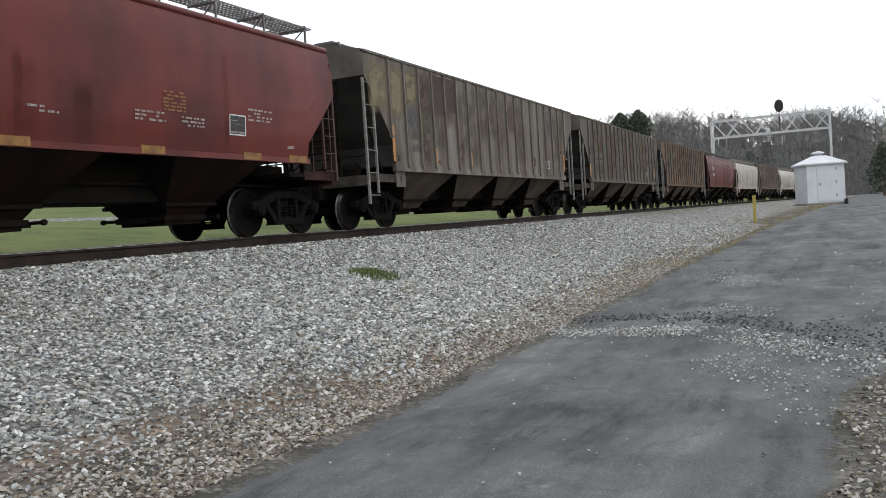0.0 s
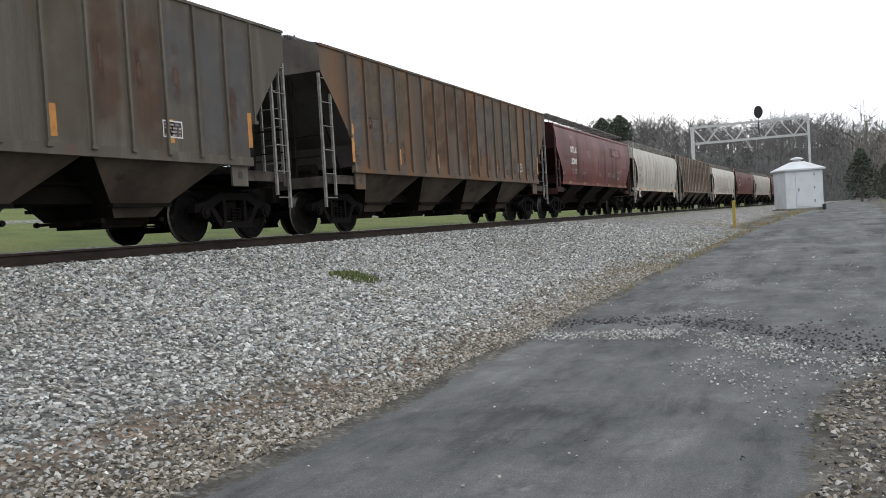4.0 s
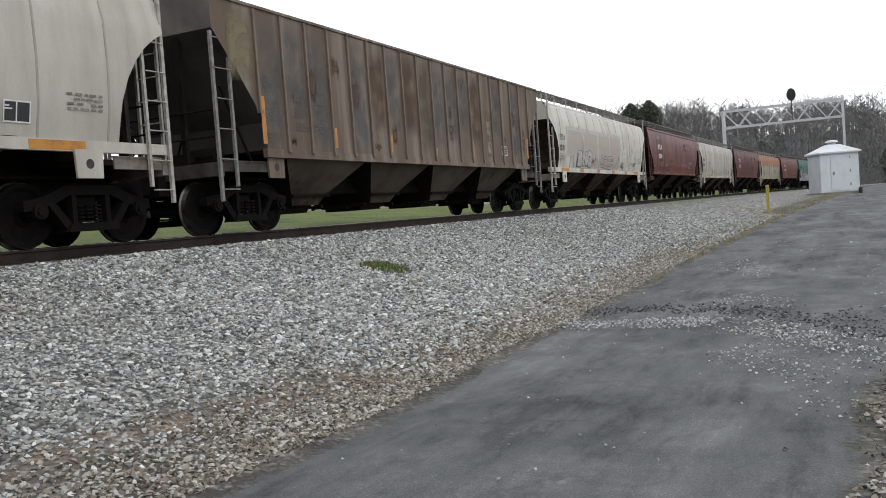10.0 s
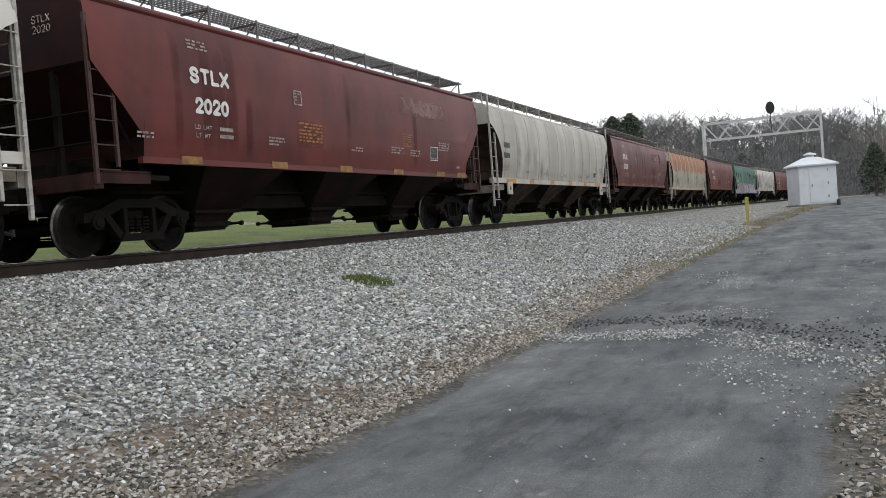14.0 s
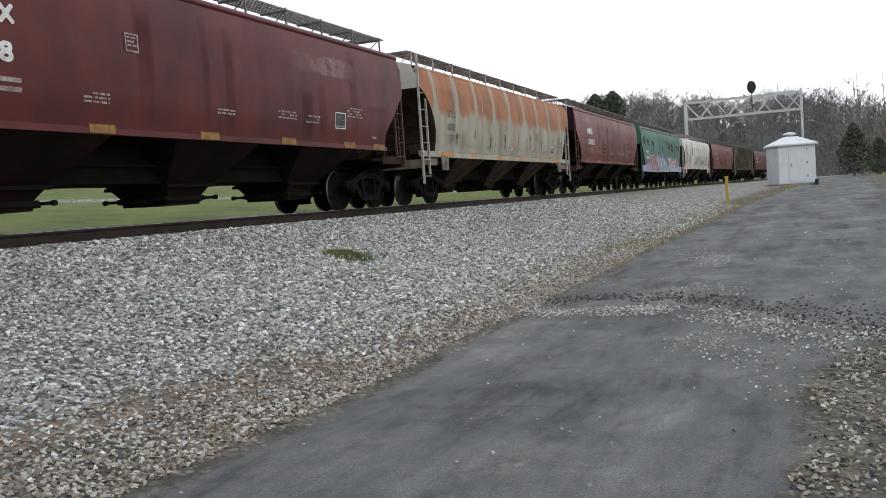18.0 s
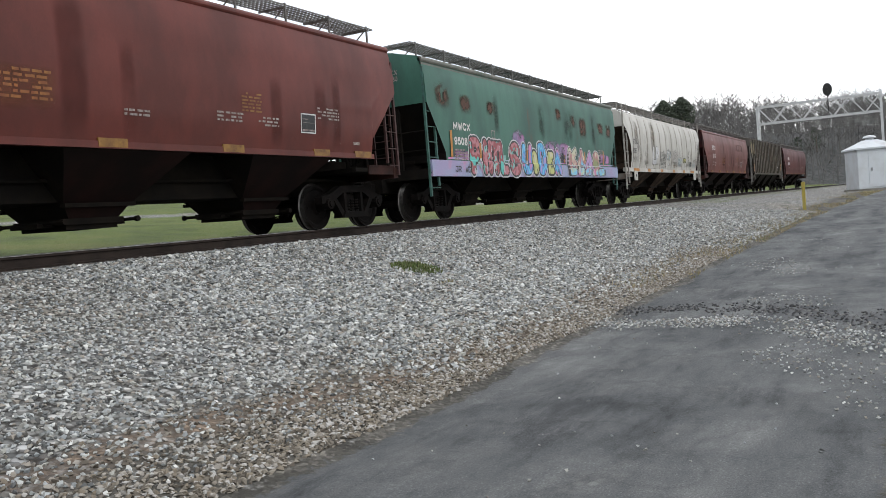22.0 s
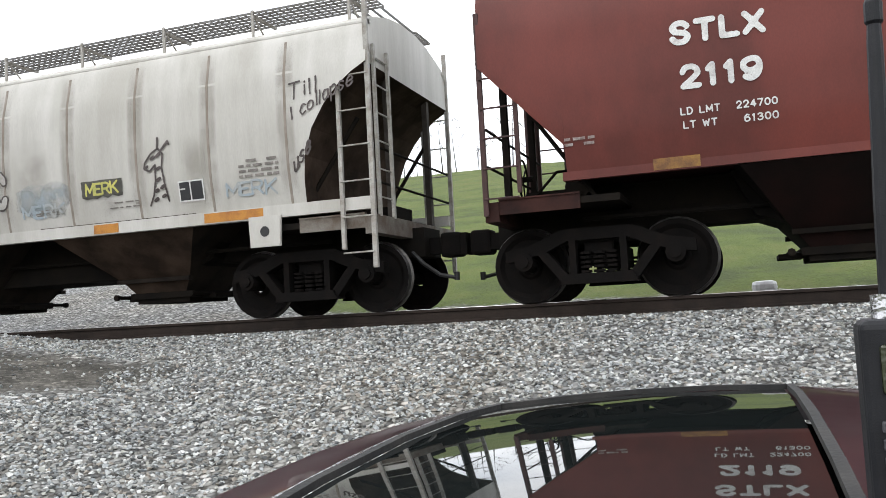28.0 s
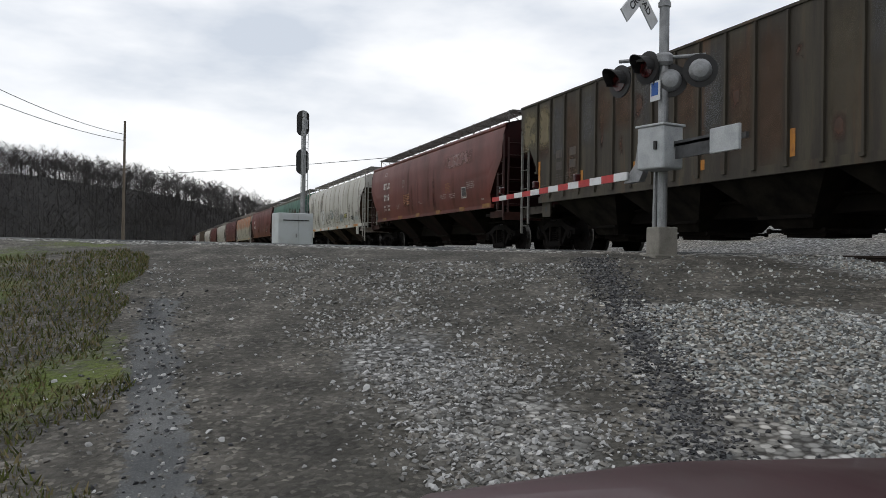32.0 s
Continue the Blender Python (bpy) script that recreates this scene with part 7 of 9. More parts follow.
def mark_red(car, L, mark, number, panel=True, seed=1, yellow=True):
    f, r = -L / 2 - (0.17 if L < 15 else 0.0), L / 2
    k = "red"
    if mark:
        side_text(car, k, mark, f + 2.22, 2.74, 0.27, M_TEXT_W, width=1.0, bold=0.12)
        side_text(car, k, number, f + 2.30, 2.24, 0.27, M_TEXT_W, width=0.86 if len(number) < 5 else 1.25, bold=0.115)
    else:
        stencil_bars(car, k, f + 2.27, 3.0, 1.0, 2, M_TEXT_W, 0.25, 0.24, seed, broken=False)
    if number == "2119":
        side_text(car, k, "LD LMT", f + 2.28, 1.96, 0.085, M_TEXT_W, width=0.42, bold=0.09)
        side_text(car, k, "224700", f + 2.86, 1.96, 0.085, M_TEXT_W, width=0.42, bold=0.09)
        side_text(car, k, "LT WT", f + 2.30, 1.81, 0.085, M_TEXT_W, width=0.36, bold=0.09)
        side_text(car, k, "61300", f + 2.93, 1.81, 0.085, M_TEXT_W, width=0.35, bold=0.09)
    else:
        side_text(car, k, "LD LMT", f + 2.28, 1.98, 0.075, M_TEXT_DIM, width=0.42, bold=0.09)
        side_text(car, k, "LT WT", f + 2.30, 1.84, 0.075, M_TEXT_DIM, width=0.36, bold=0.09)
        stencil_bars(car, k, f + 2.9, 2.05, 0.36, 2, M_TEXT_W, 0.08, 0.06, seed, broken=False)
    small_print(car, k, f + 2.25, 3.47, 0.5, 3, M_TEXT_DIM, seed + 1)
    outline_box(car, k, f + 5.18, f + 5.46, 2.66, 2.95, M_TEXT_DIM)
    small_print(car, k, f + 5.22, 2.9, 0.2, 3, M_TEXT_DIM, seed)
    small_print(car, k, f + 0.98, 1.86, 0.35, 2, M_TEXT_DIM, seed)
    small_print(car, k, f + 4.3, 1.98, 0.5, 3, M_TEXT_DIM, seed + 2)
    small_print(car, k, f + 7.3, 1.95, 0.5, 2, M_TEXT_DIM, seed + 3)
    if yellow:
        small_print(car, k, f + 5.3, 2.33, 0.85, 6, M_FADEDYELLOW, seed + 4, 0.036)
        small_print(car, k, r - 5.0, 2.4, 0.5, 6, M_FADEDYELLOW, seed + 9, 0.03)
        paint_patch(car, k, "faded_panel", M_YELLOWHAZE, f + 5.2, f + 6.25, 1.8, 2.4, ragged=0.05, seed=seed, lift=0.008)
    if panel:
        paint_patch(car, k, "faded_panel", M_FADED, r - 5.3, r - 2.3, 2.85, 3.4, ragged=0.08, seed=seed)
    outline_box(car, k, r - 3.42, r - 2.97, 1.80, 2.16, M_TEXT_W, 0.022, M_INK)
    for px, pz, w, h in ((r - 3.38, 1.84, 0.17, 0.12), (r - 3.18, 1.84, 0.17, 0.12), (r - 3.38, 1.99, 0.37, 0.02), (r - 3.38, 2.05, 0.17, 0.05)):
        paint_patch(car, k, "stencil_line", M_TEXT_DIM, px, px + w, pz, pz + h * 0.25, nx=1, nz=1, lift=0.015)
    small_print(car, k, r - 4.6, 2.02, 0.55, 3, M_TEXT_DIM, seed + 5)
    small_print(car, k, r - 5.6, 2.05, 0.65, 3, M_TEXT_DIM, seed + 6)
    small_print(car, k, r - 2.9, 2.3, 0.7, 4, M_TEXT_DIM, seed + 7)
    stencil_bars(car, k, r - 1.7, 1.70, 0.22, 1, M_TEXT_W, 0.07, 0.03, seed + 8, broken=False)
    xs = [f + 2.2 + 2.45 * i for i in range(int((L - 4) / 2.45) + 1)]
    reflectors(car, k, M_YELLOW, xs, 0.5)
    reflectors(car, k, M_YELLOW, [r - 1.35], 0.6)
    rng = random.Random(seed * 7)
    for i in range(7):
        x = f + 1.5 + rng.random() * (L - 3.5)
        z = rng.uniform(1.5, 3.2)
        paint_patch(car, k, "grime_streak", M_GRIME, x, x + rng.uniform(0.15, 0.5), 1.5, min(z + rng.uniform(0.5, 1.5), 3.6), seed=seed * 13 + i, lift=0.004 + 0.0004 * i)
    end_writing(car, L, M_TEXT_DIM, mark, number)


def small_print(car, kind, x, z, w, rows, material, seed=1, h=0.032):
    """Small writing that cannot be read: short plain bars in rows, one part for the block."""
    rng = random.Random(seed * 17 + rows)
    bm = bmesh.new()
    for k in range(rows):
        zz, at = z - k * h * 1.9, x
        while at < x + w - 0.03:
            ln = min(rng.uniform(0.05, 0.16), x + w - at)
            if rng.random() > 0.12:
                bm.faces.new([bm.verts.new((px, -surface(kind, pz) - 0.013, pz)) for px, pz in ((at, zz - h), (at + ln, zz - h), (at + ln, zz), (at, zz))])
            at += ln + rng.uniform(0.02, 0.05)
    if bm.faces:
        part("stencil_block", bm, material, car)["kind"] = "stuff"
    else:
        bm.free()


def end_writing(car, L, material, mark, number):
    """Two short words high on the leading end wall."""
    for text, z in ((mark, 3.50), (number, 3.35)):
        if not text:
            continue
        h, r = 0.10, 0.010
        bm = bmesh.new()
        for pts in written(text, 0.0, 0.0, h, 0.36, gap=0.45):
            for a, b in zip(pts, pts[1:]):
                bar(bm, (-L / 2 - 0.004, -0.5 - a[0], z + a[1]), (-L / 2 - 0.004, -0.5 - b[0], z + b[1]), r, 4)
        part("end_lettering", bm, material, car)


def mark_white(car, L, mark, number, ink=M_TEXT_D, seed=1, start=0.98):
    f, r = -L / 2, L / 2
    k = "white"
    if number:
        side_text(car, k, mark, f + start, 2.44, 0.21, ink, bold=0.075, width=0.62)
        side_text(car, k, number, f + start, 2.06, 0.21, ink, bold=0.075, width=0.54)
    else:
        stencil_bars(car, k, f + 1.0, 2.6, 0.55, 2, ink, 0.17, 0.16, seed, broken=False)
    small_print(car, k, f + start, 1.95, 0.6, 5, M_THININK, seed, 0.028)
    outline_box(car, k, r - 2.84, r - 2.44, 1.62, 1.90, M_TEXT_W, 0.02, M_INK)
    paint_patch(car, k, "stencil_line", M_TEXT_W, r - 2.66, r - 2.64, 1.64, 1.88, nx=1, nz=1, lift=0.015)
    small_print(car, k, r - 2.82, 1.84, 0.12, 2, M_TEXT_W, seed, 0.02)
    for i, xx in enumerate((3.2, 5.1, 7.6, 9.9, 11.2)):
        small_print(car, k, f + xx, 1.72, 0.5, 3, M_THININK, seed + i, 0.018)
    small_print(car, k, r - 1.88, 2.08, 0.6, 4, M_THININK, seed + 9, 0.035)
    outline_box(car, k, f + 7.47, f + 7.65, 1.63, 1.74, M_THININK, 0.012, M_GWHITE)
    xs = [f + 3.9, f + 6.3, f + 8.75, f + 11.1]
    reflectors(car, k, M_ORANGE, xs, 0.42)
    reflectors(car, k, M_ORANGE, [f + 1.75, r - 2.03], 0.9)
    rng = random.Random(seed * 5)
    for i in range(9):
        x = f + 1.3 + rng.random() * (L - 3.0)
        paint_patch(car, k, "grime_streak", M_PALEGRIME, x, x + rng.uniform(0.3, 1.0), 1.45, rng.uniform(2.0, 3.3), ragged=0.1, seed=seed * 13 + i, lift=0.004 + 0.0003 * i)
    end_writing(car, L, M_THININK, mark, number)


def mark_grey(car, L, seed):
    f, r = -L / 2, L / 2
    k = "grey"
    rng = random.Random(seed)
    pitch = (L - 2.2) / 18
    rib = [f + 1.1 + pitch * i for i in range(19)]
    outline_box(car, k, r - 3.53, r - 3.07, 1.70, 1.98, M_TEXT_W, 0.024, M_INK)
    small_print(car, k, r - 3.49, 1.93, 0.38, 4, M_TEXT_DIM, seed, 0.03)
    if seed == 2:
        side_text(car, k, "ST", rib[1] + 0.32, 2.6, 0.24, M_INK, width=0.36, bold=0.11, lift=0.016)
        side_text(car, k, "LX", rib[2] + 0.28, 2.6, 0.24, M_INK, width=0.36, bold=0.11, lift=0.016)
        stencil_bars(car, k, rib[1] + 0.32, 2.35, 0.32, 1, M_FAINTINK, 0.2, 0.2, seed, broken=False)
        stencil_bars(car, k, rib[2] + 0.28, 2.35, 0.32, 1, M_FAINTINK, 0.2, 0.2, seed, broken=False)
    else:
        for z in (2.6, 2.3):
            stencil_bars(car, k, rib[1] + 0.3, z, 0.32, 1, M_FAINTINK, 0.2, 0.2, seed, broken=False)
            stencil_bars(car, k, rib[2] + 0.25, z, 0.32, 1, M_FAINTINK, 0.2, 0.2, seed, broken=False)
    small_print(car, k, rib[0] + 0.2, 1.78, 0.35, 3, M_FAINTINK, seed)
    small_print(car, k, rib[1] + 0.3, 2.0, 0.9, 3, M_FAINTINK, seed + 4)
    # orange strips beside some of the ribs
    for n, (z0, z1) in ((0, (1.56, 2.42)), (3, (1.58, 1.98)), (6, (1.58, 1.96)), (9, (1.56, 1.75)), (12, (1.57, 2.02)), (15, (1.62, 2.0)), (18, (1.66, 2.3))):
        x = rib[n] + (0.05 if n < 18 else -0.2)
        paint_patch(car, k, "reflector", M_ORANGE, x, x + 0.12, z0, z1, nx=1, nz=2, lift=0.010)
    # each panel has weathered in its own way
    for n in range(18):
        kind = rng.random()
        z1 = 3.9
        z0 = rng.uniform(1.5, 3.1)
        coat = M_BLUEBLOOM if kind < 0.35 else M_RUSTBLOOM if kind < (0.5 if seed == 2 else 0.7) else M_BUFFBLOOM if kind < 0.85 else None
        if coat:
            paint_patch(car, k, "weathered_panel", coat, rib[n] + 0.03, rib[n + 1] - 0.03, z0 - 0.4, z1, seed=seed * 31 + n, lift=0.005)
        if rng.random() < 0.5:
            z = rng.uniform(1.7, 3.6)
            paint_patch(car, k, "rust_streak", M_RUSTSPOT, rib[n] + rng.uniform(0.04, 0.2), rib[n] + rng.uniform(0.3, 0.5), max(z - rng.uniform(0.4, 1.2), 1.5), z, ragged=0.15, seed=seed * 57 + n, lift=0.007)
    if seed == 2:
        for n, z0, coat in ((2, 2.8, M_BROWNBLOOM), (4, 2.98, M_BROWNPEEL), (3, 2.85, M_BROWNPEEL), (0, 2.5, M_YELLOWBLOOM), (1, 2.9, M_YELLOWBLOOM)):
            paint_patch(car, k, "peeled_panel", coat, rib[n] + 0.04, rib[n + 1] - 0.04, z0, 3.92, ragged=0.06, seed=n, lift=0.009)
        paint_patch(car, k, "peeled_panel", M_YELLOWBLOOM, f + 0.1, rib[0] - 0.05, 2.6, 3.92, seed=8, lift=0.009)
    if seed == 7:
        paint_patch(car, k, "peeled_panel", M_PALEPEEL, rib[13] + 0.35, rib[14] - 0.05, 1.55, 3.0, ragged=0.1, seed=3, lift=0.009)
        paint_patch(car, k, "peeled_panel", M_YELLOWBLOOM, f + 0.3, rib[0] - 0.05, 2.6, 3.92, seed=8, lift=0.009)
    if seed == 17:
        paint_patch(car, k, "peeled_panel", M_YELLOWBLOOM, f + 0.1, rib[0] - 0.05, 2.7, 3.92, seed=8, lift=0.009)
        paint_patch(car, k, "peeled_panel", M_YELLOWBLOOM, rib[0] + 0.05, rib[1] - 0.05, 2.7, 3.92, seed=9, lift=0.009)


for k, (mark, number, panel, yellow) in {0: ("", "", False, True), 4: ("STLX", "2000", True, False), 8: ("STLX", "2020", True, True), 10: ("STLX", "2128", True, False), 15: ("STLX", "2119", True, True), 17: ("", "", False, False)}.items():
    mark_red(CARS[k], 15.5 if k == 15 else 14.6, mark, number, panel, seed=k + 3, yellow=yellow)
mark_red(CARS[12], 14.6, "MBKX", "130052", False, seed=17, yellow=True)
for k, number in {5: "6231", 7: "6570", 9: "", 14: "6585"}.items():
    mark_white(CARS[k], 15.2, "STLX", number, seed=k, start={5: 1.25, 14: 1.1}.get(k, 0.98))
mark_white(CARS[11], 15.2, "STLX", "6170", seed=11, start=1.73)
for k in (1, 2, 3, 6, 16):
    mark_grey(CARS[k], 16.2, k + 1)


def rusty_cream(car, L):
    f = -L / 2
    rng = random.Random(77)
    pitch = (L - 2.3) / 9
    for i in range(9):
        x = f + 1.15 + pitch * i
        paint_patch(car, "white", "rust_streak", M_RUSTSPOT, x + pitch - 0.14 - 0.1 * rng.random(), x + pitch - 0.04, 1.55, 1.95 + 0.5 * rng.random(), ragged=0.1, seed=200 + i, nx=2)


rusty_cream(CARS[11], 15.2)


def tagged_white_car(car, L):
    """Buff squares of overpaint framed in pale grey, with black outlined tags across them."""
    k = "white"
    edges = (-5.7, -3.55, -1.45, 0.4, 2.25)
    for i, (a, b) in enumerate(zip(edges, edges[1:])):
        paint_patch(car, k, "overpaint_square", M_OVERPAINT, a + 0.1, b - 0.1, 1.95 if i == 0 else 1.5, 2.88, ragged=0.04, seed=400 + i, lift=0.009)
    for i, x in enumerate(edges):
        sprayed(car, k, "pale_frame", [[(x, 1.95 if i == 0 else 1.6), (x + 0.03, 2.9)]], 0.08, M_PALEFRAME, 0.0105, 0.04, rough=0.012)
    sprayed(car, k, "pale_frame", [[(-5.7, 2.92), (-3.6, 2.95), (-1.5, 2.92), (0.4, 2.93), (2.25, 2.92)]], 0.07, M_PALEFRAME, 0.0115, 0.04, rough=0.012)
    sprayed(car, k, "pale_frame", [[(-5.7, 1.95), (-4.4, 1.93)]], 0.06, M_PALEFRAME, 0.0115, 0.04, rough=0.012)
    words = written("BNG", -4.25, 1.62, 0.42, 1.75, seed=3, gap=0.42)
    sprayed(car, k, "spray_outline", words, 0.125, M_INK, 0.0135, 0.03, rough=0.006)
    sprayed(car, k, "spray_fill", words, 0.095, M_PALEFRAME, 0.0155, 0.03, rough=0.006)
    sprayed(car, k, "spray_shadow", [[(-4.4, 1.52), (-4.42, 1.75), (-4.36, 1.98)]], 0.055, M_INK, 0.0165, 0.03, rough=0.012)
    sprayed(car, k, "spray_tag", [[(-2.5, 1.95), (-2.3, 1.78), (-2.45, 1.66)], [(-2.35, 1.72), (-2.0, 1.8)], [(-2.2, 1.62), (-2.12, 1.9)], [(-1.95, 1.6), (-1.85, 1.95), (-1.78, 1.75)]], 0.022, M_INK)
    words = written("ODER", -0.98, 1.56, 0.42, 2.0, seed=5, gap=0.24)
    sprayed(car, k, "spray_outline", words, 0.075, M_INK, 0.0135, 0.02, rough=0.004)
    sprayed(car, k, "spray_fill", words, 0.05, M_OVERPAINT, 0.0155, 0.02, rough=0.004)
    sprayed(car, k, "spray_tag", [[(1.25, 1.58), (1.6, 1.75), (1.95, 2.05), (1.9, 1.6)], [(2.45, 1.56), (2.55, 1.8), (2.7, 1.78)], [(2.6, 1.62), (2.75, 1.7), (2.72, 1.56), (2.9, 1.66), (3.0, 1.58)]], 0.016, M_INK)
    for text, x in (("F", 2.9), ("N", 3.75), ("K", 4.5)):
        sprayed(car, k, "pale_letter", written(text, x, 1.85, 0.5, 0.4), 0.06, M_PALEGHOST, 0.0105, 0.04, rough=0.01)
    sprayed(car, k, "pale_frame", [[(-4.9, 1.88), (-4.75, 1.55)]], 0.07, M_PALEFRAME, 0.0115, 0.04, rough=0.012)


M_PALEGHOST = mat("ghost_white_spray", (0.50, 0.485, 0.45), 0.6, second=(0.42, 0.40, 0.37), amount=0.5, scale=5)
M_PALEFRAME = mat("pale_grey_spray", (0.40, 0.385, 0.36), 0.6, second=(0.33, 0.31, 0.29), amount=0.5, scale=3)


tagged_white_car(CARS[7], 15.2)


def doodled_white_car(car, L):
    """Small drawings and words sprayed along a dirty white side."""
    k = "white"
    f = -L / 2

    def tag(text, x, z, h, w, seed, r=0.012, ink=M_BROWNINK, tilt=0.0, gap=0.25, name="spray_word"):
        sprayed(car, k, name, written(text, x, z, h, w, seed=seed, tilt=tilt, gap=gap), r, ink, 0.013, max(r * 0.8, 0.009), rough=0.002)

    paint_patch(car, k, "stain", M_STAIN, -3.5, -2.7, 2.1, 3.6, ragged=0.1, seed=500, lift=0.008)
    paint_patch(car, k, "stain", M_STAIN, -6.2, -5.6, 2.4, 3.5, ragged=0.1, seed=506, lift=0.008)
    lp = written("LP", -3.08, 1.74, 0.6, 0.88, gap=0.5)
    sprayed(car, k, "spray_outline", lp, 0.125, M_BROWNINK, 0.012, 0.03)
    sprayed(car, k, "spray_fill", lp, 0.105, M_GWHITE, 0.0145, 0.03)
    tag("JUST", -1.8, 2.02, 0.19, 0.68, 11, 0.013, M_INK, 0.1)
    tag("use", -1.02, 2.0, 0.2, 0.36, 12, 0.012, M_INK, 0.1)
    tag("Because", -1.8, 1.79, 0.17, 1.15, 13, 0.012, M_INK, 0.08)
    tag("your", -1.62, 1.63, 0.14, 0.5, 14, 0.011, M_INK, 0.05)
    tag("own", -1.0, 1.66, 0.15, 0.36, 15, 0.012, M_INK, 0.12)
    rng = random.Random(16)
    sprayed(car, k, "spray_tag", [[(-1.45 + 0.045 * q, 1.54 + rng.uniform(-0.05, 0.06)) for q in range(8)], [(-1.0 + 0.045 * q, 1.54 + rng.uniform(-0.05, 0.06)) for q in range(13)]], 0.011, M_INK)
    paint_patch(car, k, "pale_blot", M_PALEBLOT, -0.6, 0.5, 1.75, 2.5, ragged=0.2, seed=502, round_=0.7, lift=0.008)
    sprayed(car, k, "pale_scrawl", [[(-0.35 + 0.17 * math.cos(q * 0.7) * (1 - q * 0.02), 2.15 + 0.14 * math.sin(q * 0.7)) for q in range(14)], [(-0.5, 2.0), (-0.1, 2.3), (0.2, 2.05), (0.45, 2.25)]], 0.018, M_PALEGHOST, 0.012)
    # hollow letters: drawn twice round and smudged
    nssc = written("NSSC", 0.84, 1.86, 0.42, 0.92, seed=21, gap=0.3)
    sprayed(car, k, "spray_outline", nssc, 0.068, M_BROWNINK, 0.0125, 0.018, rough=0.006)
    sprayed(car, k, "spray_fill", nssc, 0.046, M_PALEFRAME, 0.0145, 0.018, rough=0.006)
    sprayed(car, k, "spray_tag", [[(0.95, 1.8), (1.2, 1.78), (1.35, 1.68), (1.6, 1.84)], [(1.1, 1.74), (1.35, 1.6), (1.5, 1.72)], [(1.2, 2.36), (1.35, 2.42), (1.5, 2.34)]], 0.013, M_BROWNINK)
    sprayed(car, k, "spray_tag", [[(1.02, 1.66), (1.5, 1.64)], [(1.05, 1.58), (1.45, 1.56)]], 0.018, M_RUSTSTAIN, 0.011)
    paint_patch(car, k, "pale_blot", M_PALEBLOT, 1.95, 2.95, 1.55, 2.2, ragged=0.2, seed=503, round_=0.5, lift=0.008)
    tag("MERK", 2.05, 1.62, 0.16, 0.75, 22, 0.018, M_GPALE)
    paint_patch(car, k, "black_panel", M_INKWORN, 3.15, 3.85, 1.79, 2.07, ragged=0.05, seed=504, lift=0.012)
    sprayed(car, k, "spray_word", written("MERK", 3.22, 1.86, 0.15, 0.56, seed=23), 0.015, M_GYELLOW, 0.016, 0.011)
    # a long-necked animal, spotted
    x0 = 4.22
    sprayed(car, k, "spray_drawing", [[(x0 + 0.02, 2.12), (x0 + 0.03, 2.2), (x0 + 0.14, 2.32), (x0 + 0.26, 2.38), (x0 + 0.33, 2.3), (x0 + 0.3, 2.12), (x0 + 0.33, 1.9), (x0 + 0.37, 1.66)], [(x0 + 0.02, 2.12), (x0 + 0.1, 2.08), (x0 + 0.2, 2.16), (x0 + 0.19, 1.95), (x0 + 0.14, 1.76), (x0 + 0.06, 1.62)]], 0.014, M_BROWNINK, 0.013)
    sprayed(car, k, "spray_drawing", [[(x0 + 0.25, 2.38), (x0 + 0.26, 2.52)], [(x0 + 0.32, 2.36), (x0 + 0.42, 2.46)], [(x0 + 0.42, 2.46), (x0 + 0.44, 2.42)]], 0.018, M_BROWNINK, 0.013)
    spots = [[(x0 + px - 0.02, pz), (x0 + px + 0.02, pz + 0.02)] for px, pz in ((0.05, 2.13), (0.16, 2.25), (0.26, 2.28), (0.25, 2.1), (0.24, 1.95), (0.29, 1.84), (0.2, 1.8), (0.3, 1.72), (0.17, 1.68))]
    tagged(sprayed(car, k, "spray_spots", spots, 0.024, M_BROWNINK, 0.0135, 0.014, rough=0.006), kind="stuff")
    tag("MERK", 5.5, 1.62, 0.17, 0.75, 24, 0.016, M_GPALE)
    tag("Till", 6.52, 2.78, 0.2, 0.42, 25, 0.012, M_BROWNINK, 0.12)
    tag("I", 6.5, 2.52, 0.16, 0.1, 26, 0.012, M_BROWNINK)
    tag("collapse", 6.68, 2.56, 0.17, 0.75, 27, 0.012, M_BROWNINK, 0.42)
    tag("use", 6.55, 1.85, 0.2, 0.25, 28, 0.014, M_BROWNINK, 1.1)
    for i in range(12):
        x = -6.45 + 1.173 * i
        paint_patch(car, k, "seam_stain", M_SEAMSTAIN, x - 0.14, x + 0.14, 1.5, 3.6, seed=i, lift=0.0045)


M_SEAMSTAIN = soft(mat("brown_seam_stain", (0.25, 0.22, 0.185), 0.8, second=(0.30, 0.27, 0.23), amount=0.5, scale=2.0), 0.28, 3.0)
M_RUSTSTAIN = mat("thin_rust_line", (0.30, 0.22, 0.16), 0.8, second=(0.26, 0.17, 0.11), amount=0.5, scale=6)
M_INKWORN = mat("worn_black_spray", (0.045, 0.042, 0.036), 0.6, second=(0.10, 0.095, 0.08), amount=0.5, scale=7)
doodled_white_car(CARS[14], 15.2)


